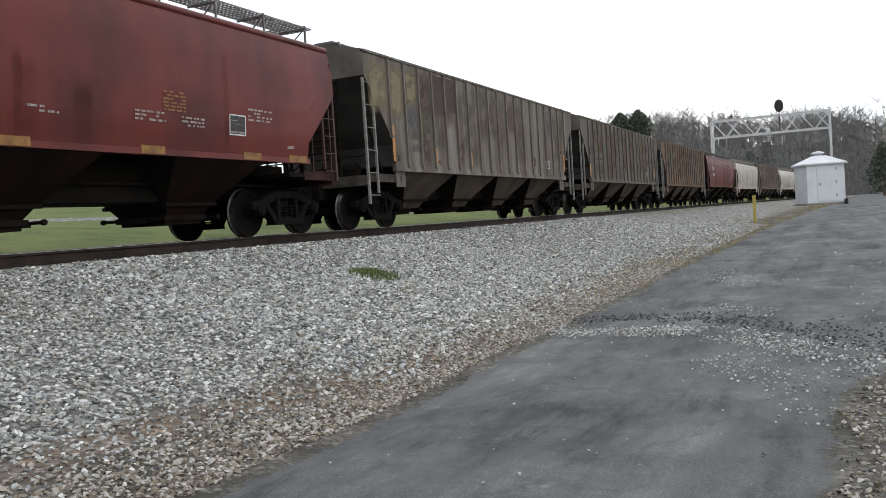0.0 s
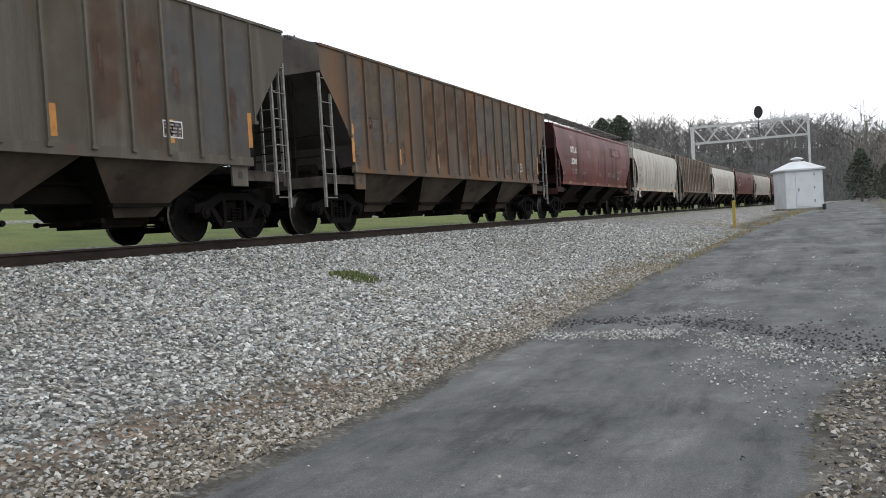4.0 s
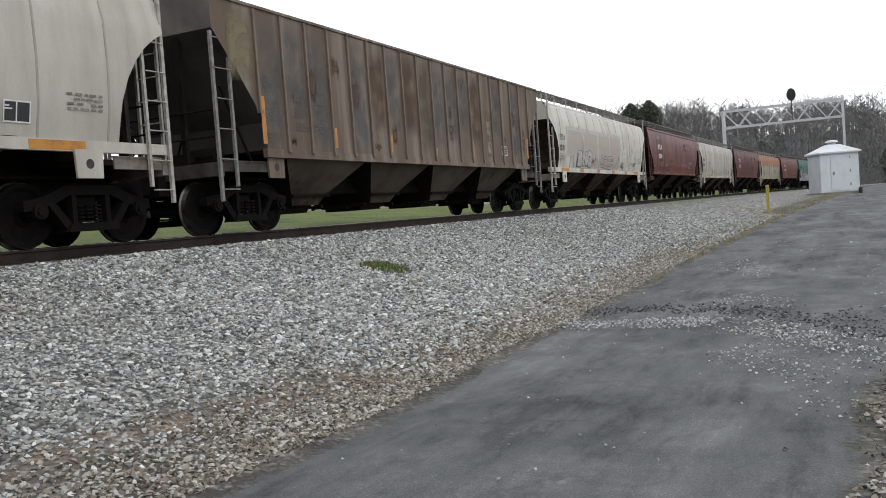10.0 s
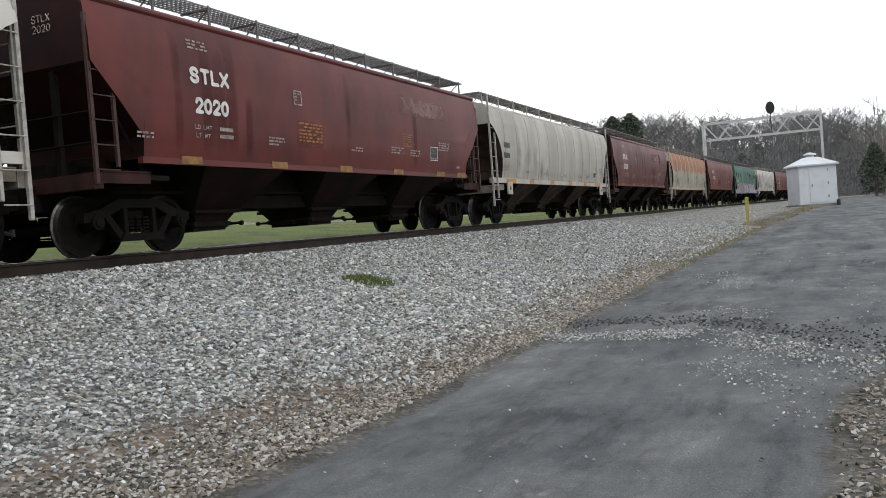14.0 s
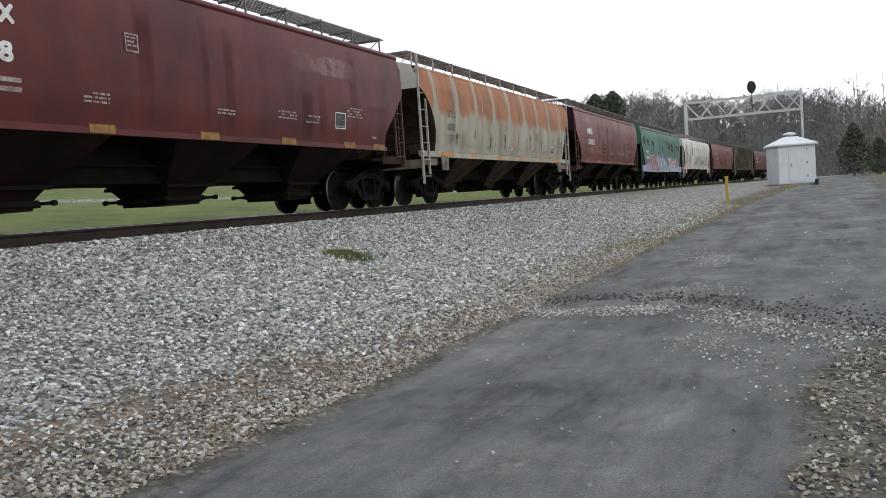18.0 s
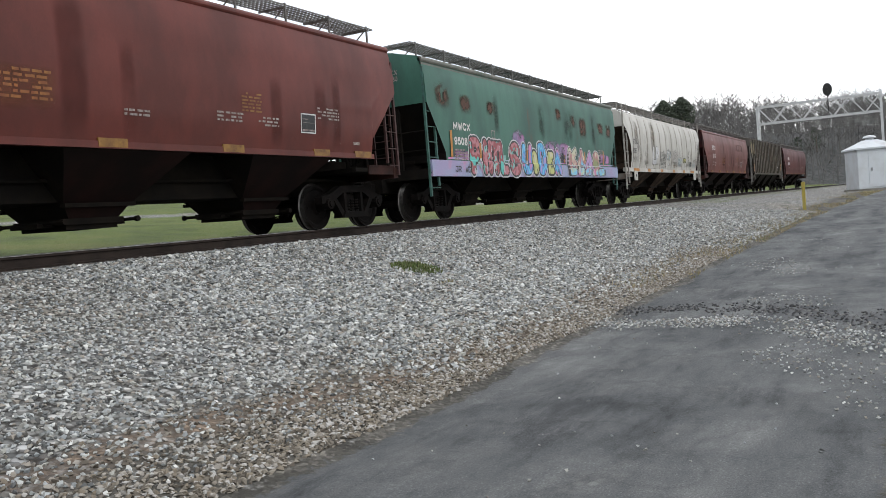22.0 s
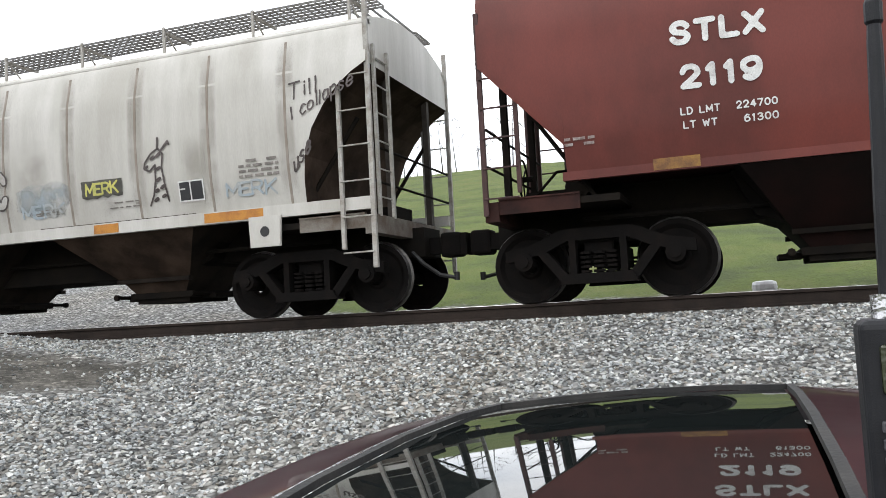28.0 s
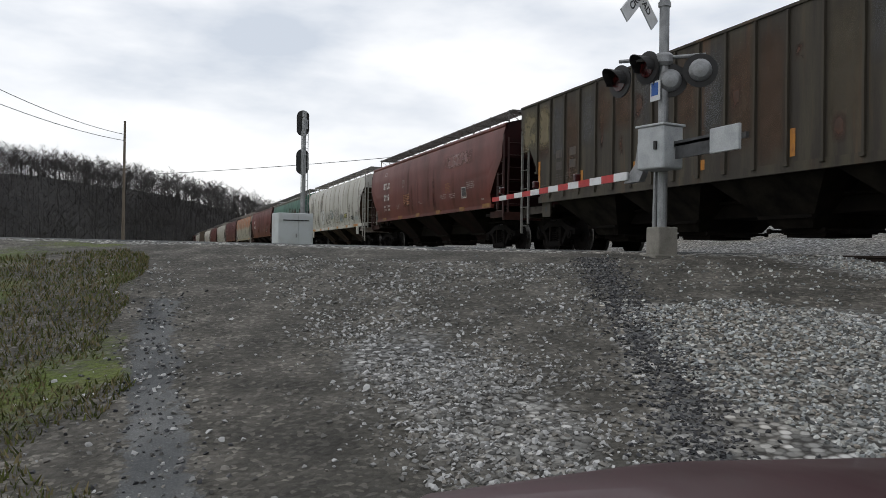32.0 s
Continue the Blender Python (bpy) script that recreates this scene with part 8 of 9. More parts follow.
def blend_paint(name, colours, scale=2.2, hard=0.04):
    """Sprayed fill of several colours that run into one another in blots."""
    m = bpy.data.materials.new(name)
    m.use_nodes = True
    n, l = m.node_tree.nodes, m.node_tree.links
    b = n["Principled BSDF"]
    b.inputs["Roughness"].default_value, b.inputs["Specular IOR Level"].default_value = 0.5, 0.25
    co = n.new("ShaderNodeTexCoord")
    t = n.new("ShaderNodeTexNoise")
    t.inputs["Scale"].default_value, t.inputs["Detail"].default_value, t.inputs["Roughness"].default_value = scale, 2.0, 0.45
    l.new(co.outputs["Object"], t.inputs["Vector"])
    r = n.new("ShaderNodeValToRGB")
    e = r.color_ramp.elements
    count = len(colours)
    cuts = [0.5 + 0.22 * ((q + 1) / count - 0.5) * 2 for q in range(count - 1)]
    e[0].position, e[0].color = 0.0, (*colours[0], 1)
    e[1].position, e[1].color = 1.0, (*colours[-1], 1)
    for q, c in enumerate(cuts):
        e.new(c - hard).color = (*colours[q], 1)
        e.new(c + hard).color = (*colours[q + 1], 1)
    l.new(t.outputs["Fac"], r.inputs["Fac"])
    l.new(r.outputs["Color"], b.inputs["Base Color"])
    return m


RED, ROSE, TEAL, BLUE, PINK, LIME, MINT, LILAC, CREAM, OLIVE, SKY = (0.27, 0.075, 0.085), (0.40, 0.17, 0.19), (0.10, 0.40, 0.36), (0.045, 0.24, 0.50), (0.50, 0.20, 0.36), (0.42, 0.43, 0.16), (0.36, 0.50, 0.38), (0.34, 0.26, 0.48), (0.50, 0.47, 0.34), (0.22, 0.25, 0.12), (0.16, 0.44, 0.62)
M_FILL = {
    "red": blend_paint("red_rose_teal_fill", (RED, ROSE, RED, TEAL), 3.2, 0.012),
    "blue": blend_paint("blue_pink_fill", (PINK, BLUE, SKY, BLUE, LILAC), 2.4),
    "lime": blend_paint("lime_fill", (OLIVE, LIME, LIME, CREAM), 2.6, 0.05),
    "tan": blend_paint("tan_olive_cream_fill", (OLIVE, ROSE, CREAM, MINT), 2.2, 0.06),
    "mint": blend_paint("mint_pink_fill", (MINT, CREAM, ROSE, SKY), 2.2, 0.06),
    "plum": blend_paint("plum_blue_fill", (RED, LILAC, PINK, BLUE), 2.2, 0.06),
    "rose": blend_paint("rose_mint_fill", (ROSE, PINK, MINT, SKY, ROSE), 2.8, 0.03),
}
M_BAND = blend_paint("lavender_blue_band", (LILAC, (0.28, 0.34, 0.46), LILAC, PINK, (0.20, 0.28, 0.42)), 1.1, 0.08)


def mural(car, L):
    """The graffiti along the green car: a cloud, a white halo, black edges and fat letters in blended colours that run down over the sill."""
    f = -L / 2
    kind = "green"
    paint_patch(car, kind, "spray_band", M_BAND, f + 0.9, f + L - 0.6, 1.43, 1.50, ragged=0.03, seed=601, lift=0.006)
    for i, (cx, w, top) in enumerate(((-6.5, 1.6, 1.75), (-2.75, 1.0, 2.45), (-0.2, 1.5, 2.25), (1.0, 1.2, 2.2), (5.0, 1.7, 1.95))):
        paint_patch(car, kind, "spray_cloud", M_CLOUD, cx, cx + w, 1.42, top, ragged=0.15, seed=610 + i, round_=0.6, lift=0.0068 + 0.0003 * i)
    # letter, from, to, foot, head, fill
    word = (("P", -5.42, -5.0, 1.2, 1.9, "red"), ("H", -4.68, -4.36, 1.2, 1.88, "red"), ("T", -4.12, -3.78, 1.2, 1.85, "red"), ("L", -3.58, -3.26, 1.2, 1.86, "red"), ("S", -2.92, -2.36, 1.2, 1.86, "red"),
            ("U", -1.98, -1.48, 1.22, 1.86, "blue"), ("D", -1.14, -0.94, 1.22, 1.68, "lime"), ("D", -0.66, -0.24, 1.22, 1.92, "blue"), ("E", 0.06, 0.36, 1.22, 1.70, "lime"), ("A", 0.68, 1.06, 1.22, 1.78, "blue"),
            ("K", 2.14, 2.72, 1.42, 1.88, "tan"), ("A", 3.0, 3.6, 1.42, 1.86, "mint"), ("A", 3.86, 4.42, 1.42, 1.80, "plum"), ("S", 4.68, 5.18, 1.42, 1.80, "tan"))
    runs = []
    for i, (ch, x0, x1, z0, z1, c) in enumerate(word):
        lean = 0.06 * math.sin(i * 1.7)
        runs.append(([[(x0 + (x1 - x0) * px + lean * pz, z0 + (z1 - z0) * pz) for px, pz in pts] for pts in glyph(ch)], c))
    first, second = [p for q, _ in runs[:10] for p in q], [p for q, _ in runs[10:] for p in q]
    feet = [[(2.15 + 0.78 * q, 1.2), (2.55 + 0.78 * q, 1.22)] for q in range(5)]
    arrow = [[(1.98, 1.2), (1.94, 1.6), (2.05, 1.86)]]
    sprayed(car, kind, "mural_halo", first, 0.205, M_GWHITE, 0.0105, 0.045, "white sprayed halo round the letters", 0.012)
    sprayed(car, kind, "mural_halo", second + arrow, 0.185, M_GWHITE, 0.0105, 0.045, "white sprayed halo round the letters", 0.012)
    sprayed(car, kind, "mural_edge", first, 0.172, M_INK, 0.0135, 0.035, "black sprayed letter edges", 0.01)
    sprayed(car, kind, "mural_edge", second + arrow, 0.155, M_INK, 0.0135, 0.035, "black sprayed letter edges", 0.01)
    sprayed(car, kind, "mural_edge", feet, 0.15, M_INK, 0.0155, 0.035, "black sprayed letter edges", 0.006)
    for i, (pts, c) in enumerate(runs):
        r = 0.122 if c == "red" else 0.13 if c == "blue" else 0.105
        sprayed(car, kind, "mural_letter", pts, r if i < 10 else 0.125, M_FILL[c], 0.0175 + 0.0012 * (i % 2), 0.03, rough=0.01)
    for q, run in enumerate(feet):
        sprayed(car, kind, "mural_foot", [run], 0.125, M_FILL["rose"], 0.0185 + 0.0008 * (q % 2), 0.03)
    # counters and cracks in black, small highlights in white
    rng = random.Random(71)
    cracks, shines, drips = [], [], []
    for i, (pts, c) in enumerate(runs):
        for run in pts:
            a = run[rng.randrange(len(run))]
            cracks.append([a, (a[0] + rng.uniform(-0.09, 0.09), a[1] - rng.uniform(0.06, 0.2))])
        x = word[i][1]
        shines.append([(x - 0.08, word[i][4] - 0.02), (x - 0.1, word[i][4] - 0.16)])
        if c == "red":
            for _ in range(4):
                px, pz = rng.uniform(x, word[i][2]), rng.uniform(1.15, 1.85)
                drips.append([(px, pz), (px + 0.02, pz - 0.06)])
    tagged(sprayed(car, kind, "mural_cracks", cracks, 0.02, M_INK, 0.0215, 0.014, rough=0.008), kind="stuff")
    tagged(sprayed(car, kind, "mural_shine", shines, 0.014, M_GWHITE, 0.0235, 0.011), kind="stuff")
    tagged(sprayed(car, kind, "mural_spots", drips, 0.045, M_MINT, 0.0205, 0.022, rough=0.012), kind="stuff")
    for q in range(5):
        sprayed(car, kind, "mural_stripe", [[(1.84, 1.3 + 0.13 * q), (2.06, 1.31 + 0.13 * q)]], 0.022, M_MINT, 0.0225, 0.016)
    sprayed(car, kind, "mural_band", [[(1.95, 1.41), (5.4, 1.41)]], 0.014, M_GWHITE, 0.0245, 0.012)
    for text, x, z, h, w in (("THE", 1.28, 1.9, 0.1, 0.3), ("SQUAD", 1.24, 1.6, 0.12, 0.42), ("JR", f + 1.2, 1.14, 0.12, 0.3), ("ACT", f + 1.75, 1.13, 0.13, 0.34), ("CANDE", 5.55, 1.2, 0.1, 0.45), ("VGR", 5.6, 1.07, 0.1, 0.4)):
        sprayed(car, kind, "spray_word", written(text, x, z, h, w, seed=int(100 * (x + 9)), gap=0.25), 0.012, M_INK, 0.0255 if x > 0 and x < 2 else 0.013, 0.01)
    side_text(car, kind, "MWCX", f + 1.25, 2.17, 0.2, M_TEXT_W, width=0.95, bold=0.11)
    side_text(car, kind, "95080", f + 1.25, 1.80, 0.2, M_TEXT_W, width=0.92, bold=0.11)
    small_print(car, kind, f + 1.25, 1.70, 0.75, 4, M_TEXT_DIM, 9, 0.04)
    for x, z0, z1 in ((f + 1.03, 1.5, 2.15), (5.78, 1.46, 2.0), (3.6, 1.5, 1.9), (-4.95, 1.5, 1.9), (-1.72, 1.5, 1.8), (1.5, 1.5, 1.75)):
        paint_patch(car, kind, "reflector", M_ORANGE, x, x + 0.11, z0, z1, nx=1, nz=2, lift=0.0195)
    outline_box(car, kind, f + 3.5, f + 3.72, 2.05, 2.27, M_TEXT_DIM)
    small_print(car, kind, f + L - 2.35, 2.02, 0.6, 4, M_TEXT_DIM, 12)
    outline_box(car, kind, f + L - 2.35, f + L - 1.8, 1.55, 1.68, M_TEXT_DIM, 0.018)
    for i, (xx, zz, w, h) in enumerate(((-7.2, 2.75, 0.75, 0.6), (-5.9, 2.7, 0.6, 0.45), (3.3, 2.45, 0.75, 0.75), (2.4, 2.8, 0.6, 0.4), (5.3, 2.65, 0.8, 0.45), (6.4, 2.6, 0.6, 0.5), (-4.3, 2.75, 0.5, 0.35), (1.0, 2.95, 0.5, 0.35))):
        for q in range(2):
            paint_patch(car, kind, "rust_spot", M_RUSTSPOT, xx - 0.1 * q, xx + w + 0.1 * q, zz - 0.15 * q, zz + h, ragged=0.1, seed=800 + i + 50 * q, lift=0.0055 + 0.0006 * q)
    for i, (xx, w) in enumerate(((-3.9, 0.4), (-0.6, 0.6), (1.6, 1.1), (4.6, 0.5))):
        paint_patch(car, kind, "dark_streak", M_GREENGRIME, xx, xx + w, 2.0, 3.4, ragged=0.1, seed=830 + i, lift=0.005)
    end_writing(car, L, M_TEXT_DIM, "MWCX", "95080")


M_GREENGRIME = soft(mat("dark_green_grime", (0.026, 0.058, 0.046), 0.8, second=(0.05, 0.08, 0.065), amount=0.5, scale=2.0), 0.7, 2.0, True)
mural(CARS[13], 15.25)


# ---- the parked car under the camera ----
def car_paint(name, base, coat=0.6):
    m = bpy.data.materials.new(name)
    m.use_nodes = True
    n, l = m.node_tree.nodes, m.node_tree.links
    b = n["Principled BSDF"]
    b.inputs["Base Color"].default_value = (*base, 1)
    b.inputs["Roughness"].default_value, b.inputs["Metallic"].default_value = 0.35, 0.3
    b.inputs["Coat Weight"].default_value, b.inputs["Coat Roughness"].default_value = coat, 0.02
    t = n.new("ShaderNodeTexNoise")
    t.inputs["Scale"].default_value, t.inputs["Detail"].default_value = 7.0, 6
    r = n.new("ShaderNodeValToRGB")
    r.color_ramp.elements[0].color, r.color_ramp.elements[1].color = (*[c * 0.8 for c in base], 1), (*[c * 1.25 + 0.01 for c in base], 1)
    l.new(t.outputs["Fac"], r.inputs["Fac"])
    l.new(r.outputs["Color"], b.inputs["Base Color"])
    rr = n.new("ShaderNodeMapRange")
    rr.inputs["To Min"].default_value, rr.inputs["To Max"].default_value = 0.25, 0.5
    l.new(t.outputs["Fac"], rr.inputs["Value"])
    l.new(rr.outputs["Result"], b.inputs["Roughness"])
    return m


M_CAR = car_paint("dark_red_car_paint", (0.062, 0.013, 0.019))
# body's weaker sky sheen is put into a darker copy of the roof paint
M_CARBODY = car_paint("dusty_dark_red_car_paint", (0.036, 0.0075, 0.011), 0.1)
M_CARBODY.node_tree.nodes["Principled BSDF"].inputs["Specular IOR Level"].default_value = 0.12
M_CARGLASS = bpy.data.materials.new("dark_tinted_glass")
M_CARGLASS.use_nodes = True
glass_b = M_CARGLASS.node_tree.nodes["Principled BSDF"]
glass_b.inputs["Base Color"].default_value = (0.008, 0.010, 0.010, 1)
glass_b.inputs["Roughness"].default_value = 0.02
glass_b.inputs["IOR"].default_value = 1.6
M_RUBBER = mat("black_rubber", (0.015, 0.015, 0.015), 0.8, second=(0.03, 0.028, 0.026), scale=9)
M_CHROME = mat("trim_strip", (0.45, 0.45, 0.46), 0.25, metal=0.9, second=(0.35, 0.35, 0.36), scale=9, fine=0.02)


def roof_z(x, y):
    """The crown of the roof, from the windscreen's head to the rear window's head."""
    u = (x + 0.12)
    z = 1.425 - (0.16 * (u / 0.8) ** 2 if u > 0 else 0.085 * (u / 0.75) ** 2)
    v = (y - 1.02) / 0.62
    return z - 0.035 * v * v - 0.05 * max(abs(v) - 0.8, 0) / 0.2 * max(abs(v) - 0.8, 0) / 0.2


def parked_car():
    c = tagged(new("parked_car"), "dark red sedan with a tinted sunroof parked on the lane", "car")
    c.matrix_basis = pose(0, 0, 0.0)
    g = land_z(-0.5, 1.2)
    y0, y1 = 0.28, 1.76
    # lower body: sections along x as (x, sill z, belt z, half width)
    bm = bmesh.new()
    mid = (y0 + y1) / 2
    secs = [(-2.55, 0.35, 0.62, 0.52), (-2.42, 0.25, 0.8, 0.68), (-2.1, 0.22, 0.92, 0.76), (-1.9, 0.2, 0.975, 0.79), (-1.7, 0.2, 0.995, 0.8), (-1.3, 0.2, 0.985, 0.82), (-1.0, 0.2, 0.97, 0.82), (-0.7, 0.2, 0.96, 0.82), (0.4, 0.2, 0.98, 0.82), (0.95, 0.22, 0.99, 0.8), (1.35, 0.24, 0.95, 0.76), (1.55, 0.3, 0.85, 0.66), (1.62, 0.4, 0.7, 0.5)]
    rings = []
    for x, zb, zt, hw in secs:
        ring = [(-hw * 0.88, zb), (-hw, zb + 0.16), (-hw, zb + (zt - zb) * 0.62), (-hw * 0.93, zt - 0.06), (-hw * 0.74, zt), (0, zt + 0.03), (hw * 0.74, zt), (hw * 0.93, zt - 0.06), (hw, zb + (zt - zb) * 0.62), (hw, zb + 0.16), (hw * 0.88, zb)]
        rings.append([bm.verts.new((x, mid + a, g + b)) for a, b in ring])
    n = len(rings[0])
    for a, b in zip(rings, rings[1:]):
        for k in range(n):
            bm.faces.new((a[k], a[(k + 1) % n], b[(k + 1) % n], b[k]))
    bm.faces.new(rings[0][::-1])
    bm.faces.new(rings[-1])
    bmesh.ops.recalc_face_normals(bm, faces=bm.faces[:])
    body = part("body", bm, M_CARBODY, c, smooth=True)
    # roof panel with an opening for the sunroof
    bm = bmesh.new()
    xs = [-0.64, -0.62, -0.59, -0.52, -0.4, -0.25, -0.06, 0.1, 0.3, 0.5, 0.66, 0.76]
    ys = [0.40, 0.46, 0.55, 0.68, 0.78, 1.0, 1.25, 1.44, 1.52, 1.6, 1.65]
    grid = [[bm.verts.new((x, y, g + roof_z(x, y))) for y in ys] for x in xs]
    for i in range(len(xs) - 1):
        for j in range(len(ys) - 1):
            if -0.52 <= xs[i] and xs[i + 1] <= -0.06 + 1e-6 and 0.55 <= ys[j] and ys[j + 1] <= 1.44 + 1e-6:
                continue
            bm.faces.new((grid[i][j], grid[i + 1][j], grid[i + 1][j + 1], grid[i][j + 1]))
    bmesh.ops.solidify(bm, geom=bm.faces[:], thickness=0.015)
    bmesh.ops.recalc_face_normals(bm, faces=bm.faces[:])
    roof = part("roof", bm, M_CAR, c, smooth=True)
    bm = bmesh.new()
    xs2, ys2 = [-0.515, -0.4, -0.25, -0.065], [0.555, 0.68, 0.78, 1.0, 1.25, 1.435]
    gg = [[bm.verts.new((x, y, g + roof_z(x, y) - 0.004)) for y in ys2] for x in xs2]
    for i in range(len(xs2) - 1):
        for j in range(len(ys2) - 1):
            bm.faces.new((gg[i][j], gg[i + 1][j], gg[i + 1][j + 1], gg[i][j + 1]))
    bmesh.ops.recalc_face_normals(bm, faces=bm.faces[:])
    part("sunroof", bm, M_CARGLASS, c, "dark tinted sunroof glass", smooth=True)
    bm = bmesh.new()
    ring = [(-0.525, 0.545), (-0.055, 0.545), (-0.055, 1.445), (-0.525, 1.445), (-0.525, 0.545)]
    loop = [(ax + (bx - ax) * k / 4, ay + (by - ay) * k / 4) for (ax, ay), (bx, by) in zip(ring, ring[1:]) for k in range(4)]
    hoops = []
    for ax, ay in loop:
        ox, oy = (0.005 if ax > -0.3 else -0.005), (0.005 if ay > 1.0 else -0.005)
        zz = g + roof_z(ax, ay)
        hoops.append([bm.verts.new(p) for p in ((ax - ox, ay - oy, zz - 0.004), (ax - ox, ay - oy, zz + 0.004), (ax + ox, ay + oy, zz + 0.004), (ax + ox, ay + oy, zz - 0.004))])
    for a, b in zip(hoops, hoops[1:] + hoops[:1]):
        for k in range(4):
            bm.faces.new((a[k], a[(k + 1) % 4], b[(k + 1) % 4], b[k]))
    bmesh.ops.recalc_face_normals(bm, faces=bm.faces[:])
    part("sunroof_seal", bm, M_RUBBER, c)
    bm = bmesh.new()
    for k in range(6):
        ya, yb = 0.56 + 0.145 * k, 0.56 + 0.145 * (k + 1)
        bar(bm, (-0.534, ya, g + roof_z(-0.534, ya) + 0.002), (-0.534, yb, g + roof_z(-0.534, yb) + 0.002), 0.0025, 6)
    part("sunroof_trim", bm, M_CHROME, c)
    # glass and pillars
    def pane(name, quad, material=M_CARGLASS, t=0.006):
        b2 = bmesh.new()
        b2.faces.new([b2.verts.new((x, y, g + z)) for x, y, z in quad])
        bmesh.ops.solidify(b2, geom=b2.faces[:], thickness=t)
        return part(name, b2, material, c)

    pane("windscreen", [(-1.27, 0.36, 0.97), (-1.27, 1.68, 0.97), (-0.645, 1.62, 1.315), (-0.645, 0.42, 1.315)])
    pane("rear_window", [(1.12, 1.6, 0.97), (1.12, 0.44, 0.97), (0.77, 0.5, 1.19), (0.77, 1.54, 1.19)])
    for s, yb, yt in ((0, 0.23, 0.42), (1, 1.81, 1.63)):
        pane("door_window", [(-1.12, yb, 0.97), (-0.3, yb, 0.97), (-0.3, yt, 1.35), (-0.56, yt, 1.32)])
        pane("door_window", [(-0.22, yb, 0.98), (0.95, yb, 0.99), (0.7, yt, 1.19), (-0.22, yt, 1.36)])
        pane("pillar", [(-0.3, yb, 0.98), (-0.22, yb, 0.98), (-0.22, yt, 1.38), (-0.3, yt, 1.38)], M_CAR, 0.03)
        bm = bmesh.new()
        bevelled_box(bm, -1.32, -1.16, yb - 0.14 if s == 0 else yb, yb if s == 0 else yb + 0.14, g + 0.96, g + 1.08, 0.03, 2)
        part("door_mirror", bm, M_CAR, c)
        for x in (-0.42, 0.7):
            yy = yb + (0.0 if s == 0 else -0.02)
            bm = bmesh.new()
            bevelled_box(bm, x - 0.09, x + 0.09, yy - 0.02, yy + 0.02, g + 0.84, g + 0.87, 0.008, 2)
            part("door_handle", bm, M_CAR, c)
    for x in (-1.75, 0.92):
        for s, y in ((-1, 0.28), (1, 1.76)):
            bm = bmesh.new()
            lathe(bm, [(0.2, -0.09), (0.27, -0.1), (0.31, -0.06), (0.31, 0.06), (0.27, 0.1), (0.2, 0.09)], 28, "Y")
            w = part("tyre", bm, M_RUBBER, c, at=pose(x, y, g + 0.31))
            bm = bmesh.new()
            lathe(bm, [(0.05, s * 0.095), (0.19, s * 0.085), (0.2, s * 0.06), (0.2, -s * 0.06)], 20, "Y")
            part("rim", bm, M_CHROME, w)
    for y in (0.5, 1.54):
        bm = bmesh.new()
        bevelled_box(bm, -2.58, -2.42, y - 0.14, y + 0.14, g + 0.6, g + 0.72, 0.03, 2)
        part("headlight", bm, M_GALV, c)
        bm = bmesh.new()
        bevelled_box(bm, 1.5, 1.6, y - 0.12, y + 0.12, g + 0.66, g + 0.78, 0.02, 2)
        part("tail_light", bm, M_LENS, c)
    return c, g


CAR_OB, CAR_Z = parked_car()


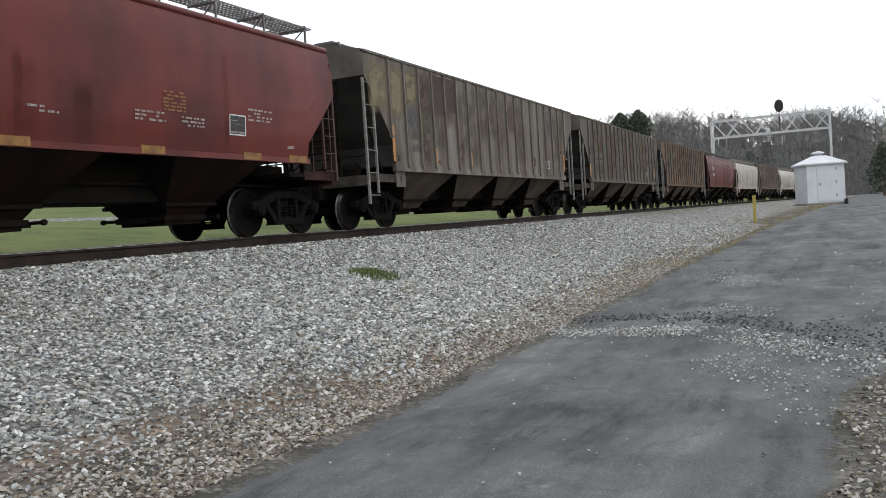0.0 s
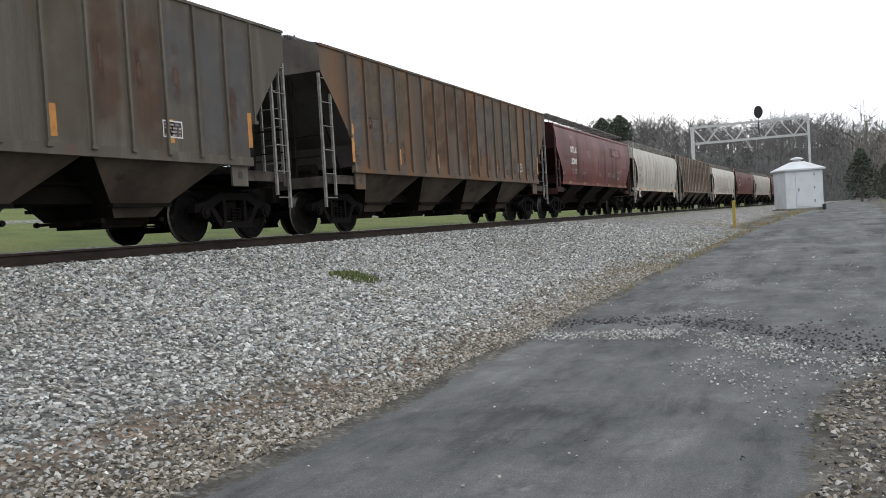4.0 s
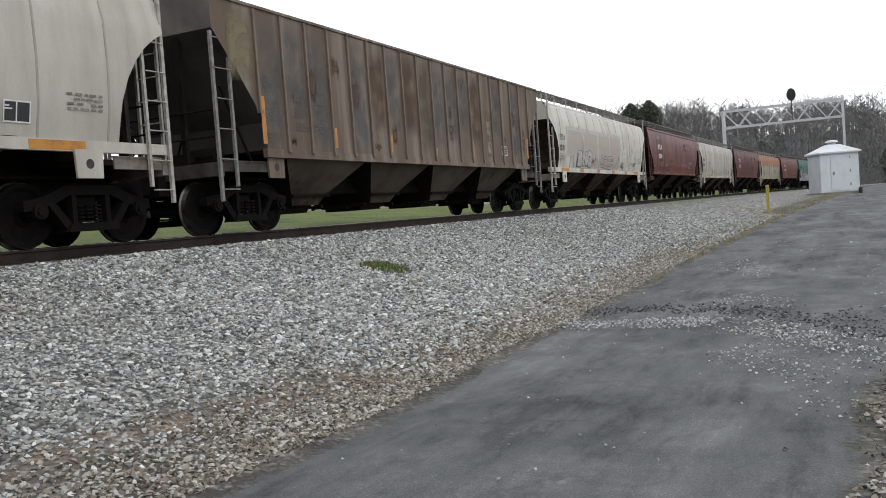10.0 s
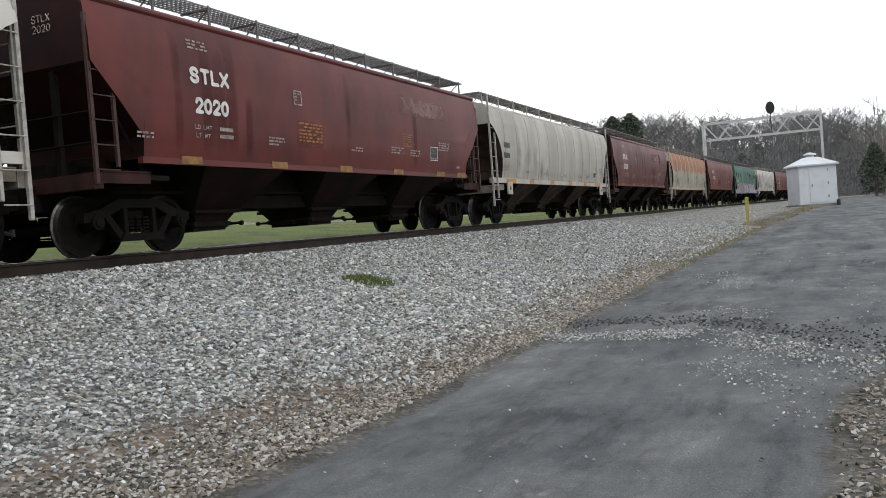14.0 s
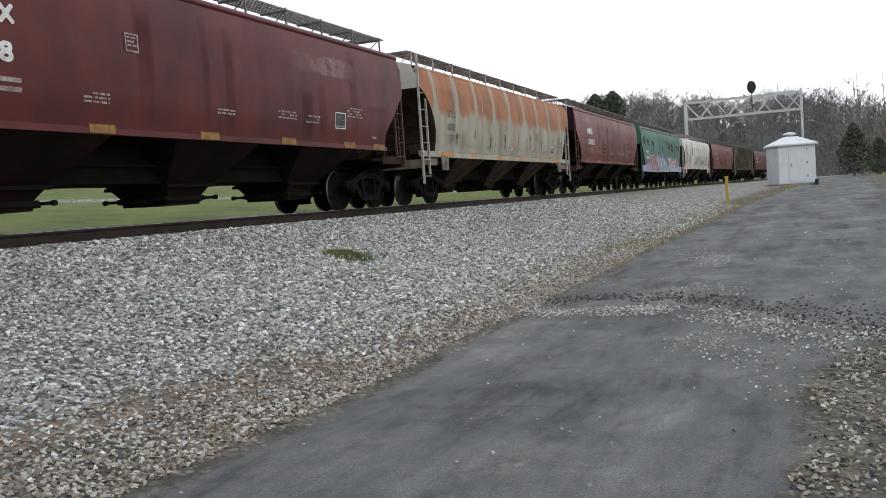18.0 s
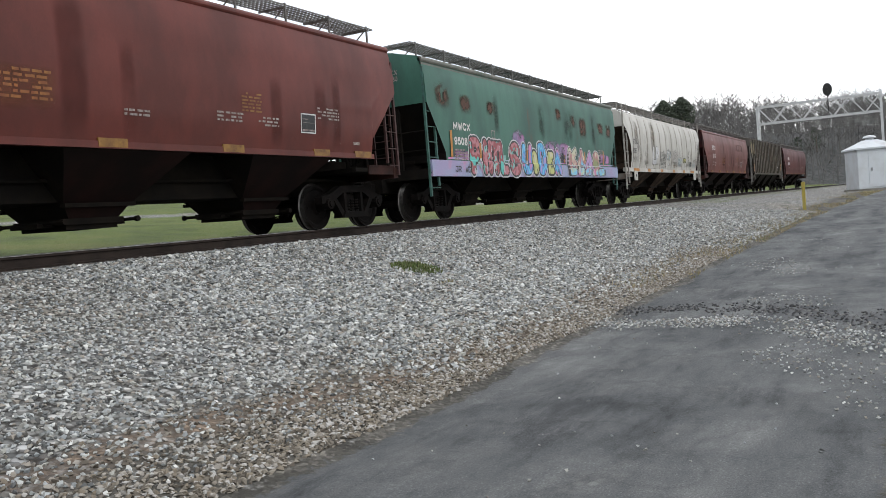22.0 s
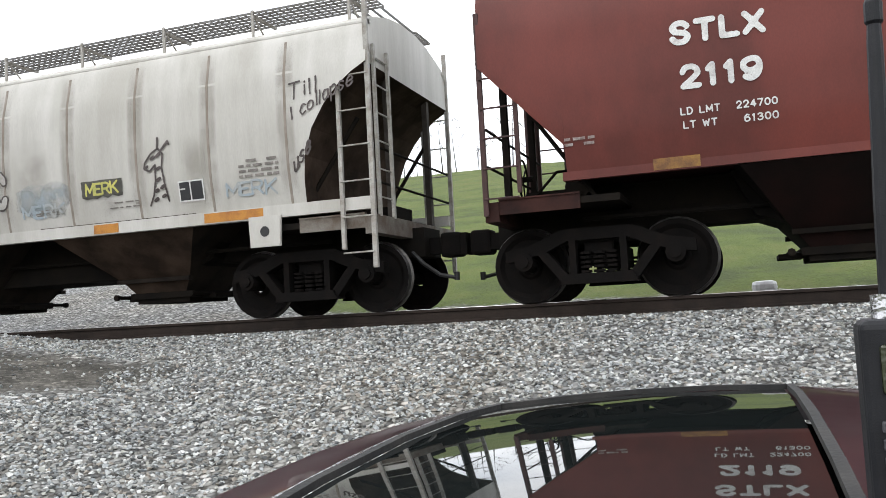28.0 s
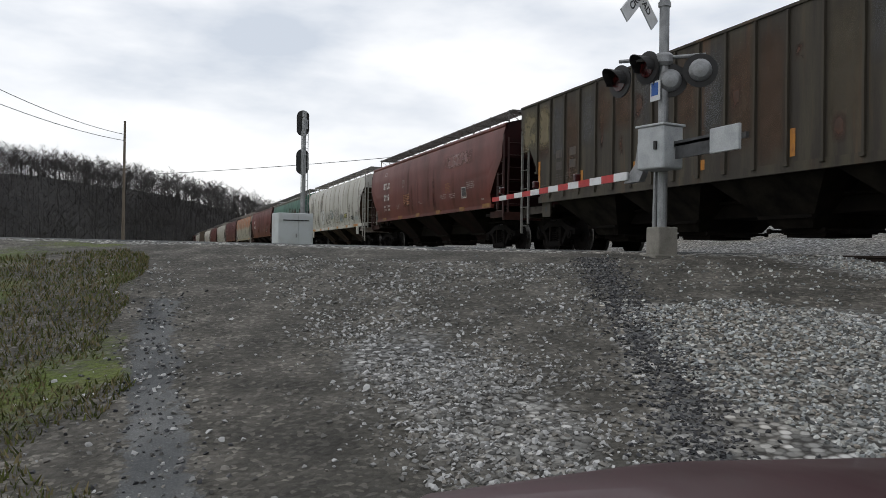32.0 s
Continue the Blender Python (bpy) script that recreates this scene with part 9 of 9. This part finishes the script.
def scanner_radio():
    """A hand-held scanner standing upright on the car's roof."""
    rx, ry = -0.0205, 0.605
    z = CAR_Z + roof_z(rx, ry) + 0.001
    r = tagged(new("scanner_radio"), "black hand-held scanner radio with a long rubber antenna on the roof", "radio")
    r.matrix_basis = pose(rx, ry, z, 0, 0, 0)
    m = M_RADIO
    bm = bmesh.new()
    bevelled_box(bm, -0.033, 0.033, -0.016, 0.018, 0.0, 0.128, 0.006, 3)
    part("case", bm, m, r)
    bm = bmesh.new()
    bevelled_box(bm, -0.023, 0.021, -0.0185, -0.0155, 0.083, 0.113, 0.002, 2)
    scr = part("display", bm, M_LCD, r)
    part("brand_bar", _bar_mesh(-0.008, 0.008, -0.0172, 0.1185, 0.1215), M_TEXT_W, r)
    part("brand_bar", _bar_mesh(-0.008, 0.008, -0.0172, 0.0765, 0.0795), M_TEXT_W, r)
    for j in range(4):
        for i in range(4):
            x = -0.0205 + 0.0125 * i
            zz = 0.064 - 0.0105 * j
            bm = bmesh.new()
            bevelled_box(bm, x - 0.0047, x + 0.0047, -0.0185, -0.0155, zz - 0.0034, zz + 0.0034, 0.001, 2)
            part("key", bm, M_KEYDARK if i == 0 else (M_KEYRED if (i, j) == (3, 3) else M_KEY), r)
    bm = bmesh.new()
    bar(bm, (0.0185, 0.0, 0.128), (0.0185, 0.0, 0.146), 0.0052, 12)
    part("volume_knob", bm, m, r)
    bm = bmesh.new()
    bar(bm, (-0.018, 0.0, 0.128), (-0.018, 0.0, 0.143), 0.0055, 12)
    part("antenna_socket", bm, M_CHROME, r)
    bm = bmesh.new()
    lathe(bm, [(0.0055, 0.143), (0.0058, 0.2), (0.0048, 0.3), (0.0042, 0.312), (0.0056, 0.314), (0.0056, 0.326), (0.004, 0.33)], 12, "Z")
    part("antenna", bm, m, r, at=pose(-0.018, 0, 0, 0, 2.0, 0))


def _bar_mesh(x0, x1, y, z0, z1):
    bm = bmesh.new()
    box(bm, x0, x1, y, y + 0.002, z0, z1)
    return bm


M_RADIO = mat("black_radio_plastic", (0.007, 0.0075, 0.0095), 0.5, spec=0.25, second=(0.012, 0.0125, 0.015), scale=40, fine=0.05, fine_scale=900)
M_LCD = mat("olive_lcd", (0.045, 0.05, 0.03), 0.25, second=(0.035, 0.04, 0.024), scale=20, fine=0.02)
M_KEY = mat("white_key", (0.55, 0.58, 0.6), 0.5, second=(0.45, 0.48, 0.5), scale=60, fine=0.03)
M_KEYDARK = mat("dark_key", (0.03, 0.03, 0.035), 0.5, second=(0.05, 0.05, 0.055), scale=60, fine=0.03)
M_KEYRED = mat("orange_key", (0.55, 0.10, 0.03), 0.5, second=(0.4, 0.08, 0.03), scale=60, fine=0.03)
scanner_radio()


motions()
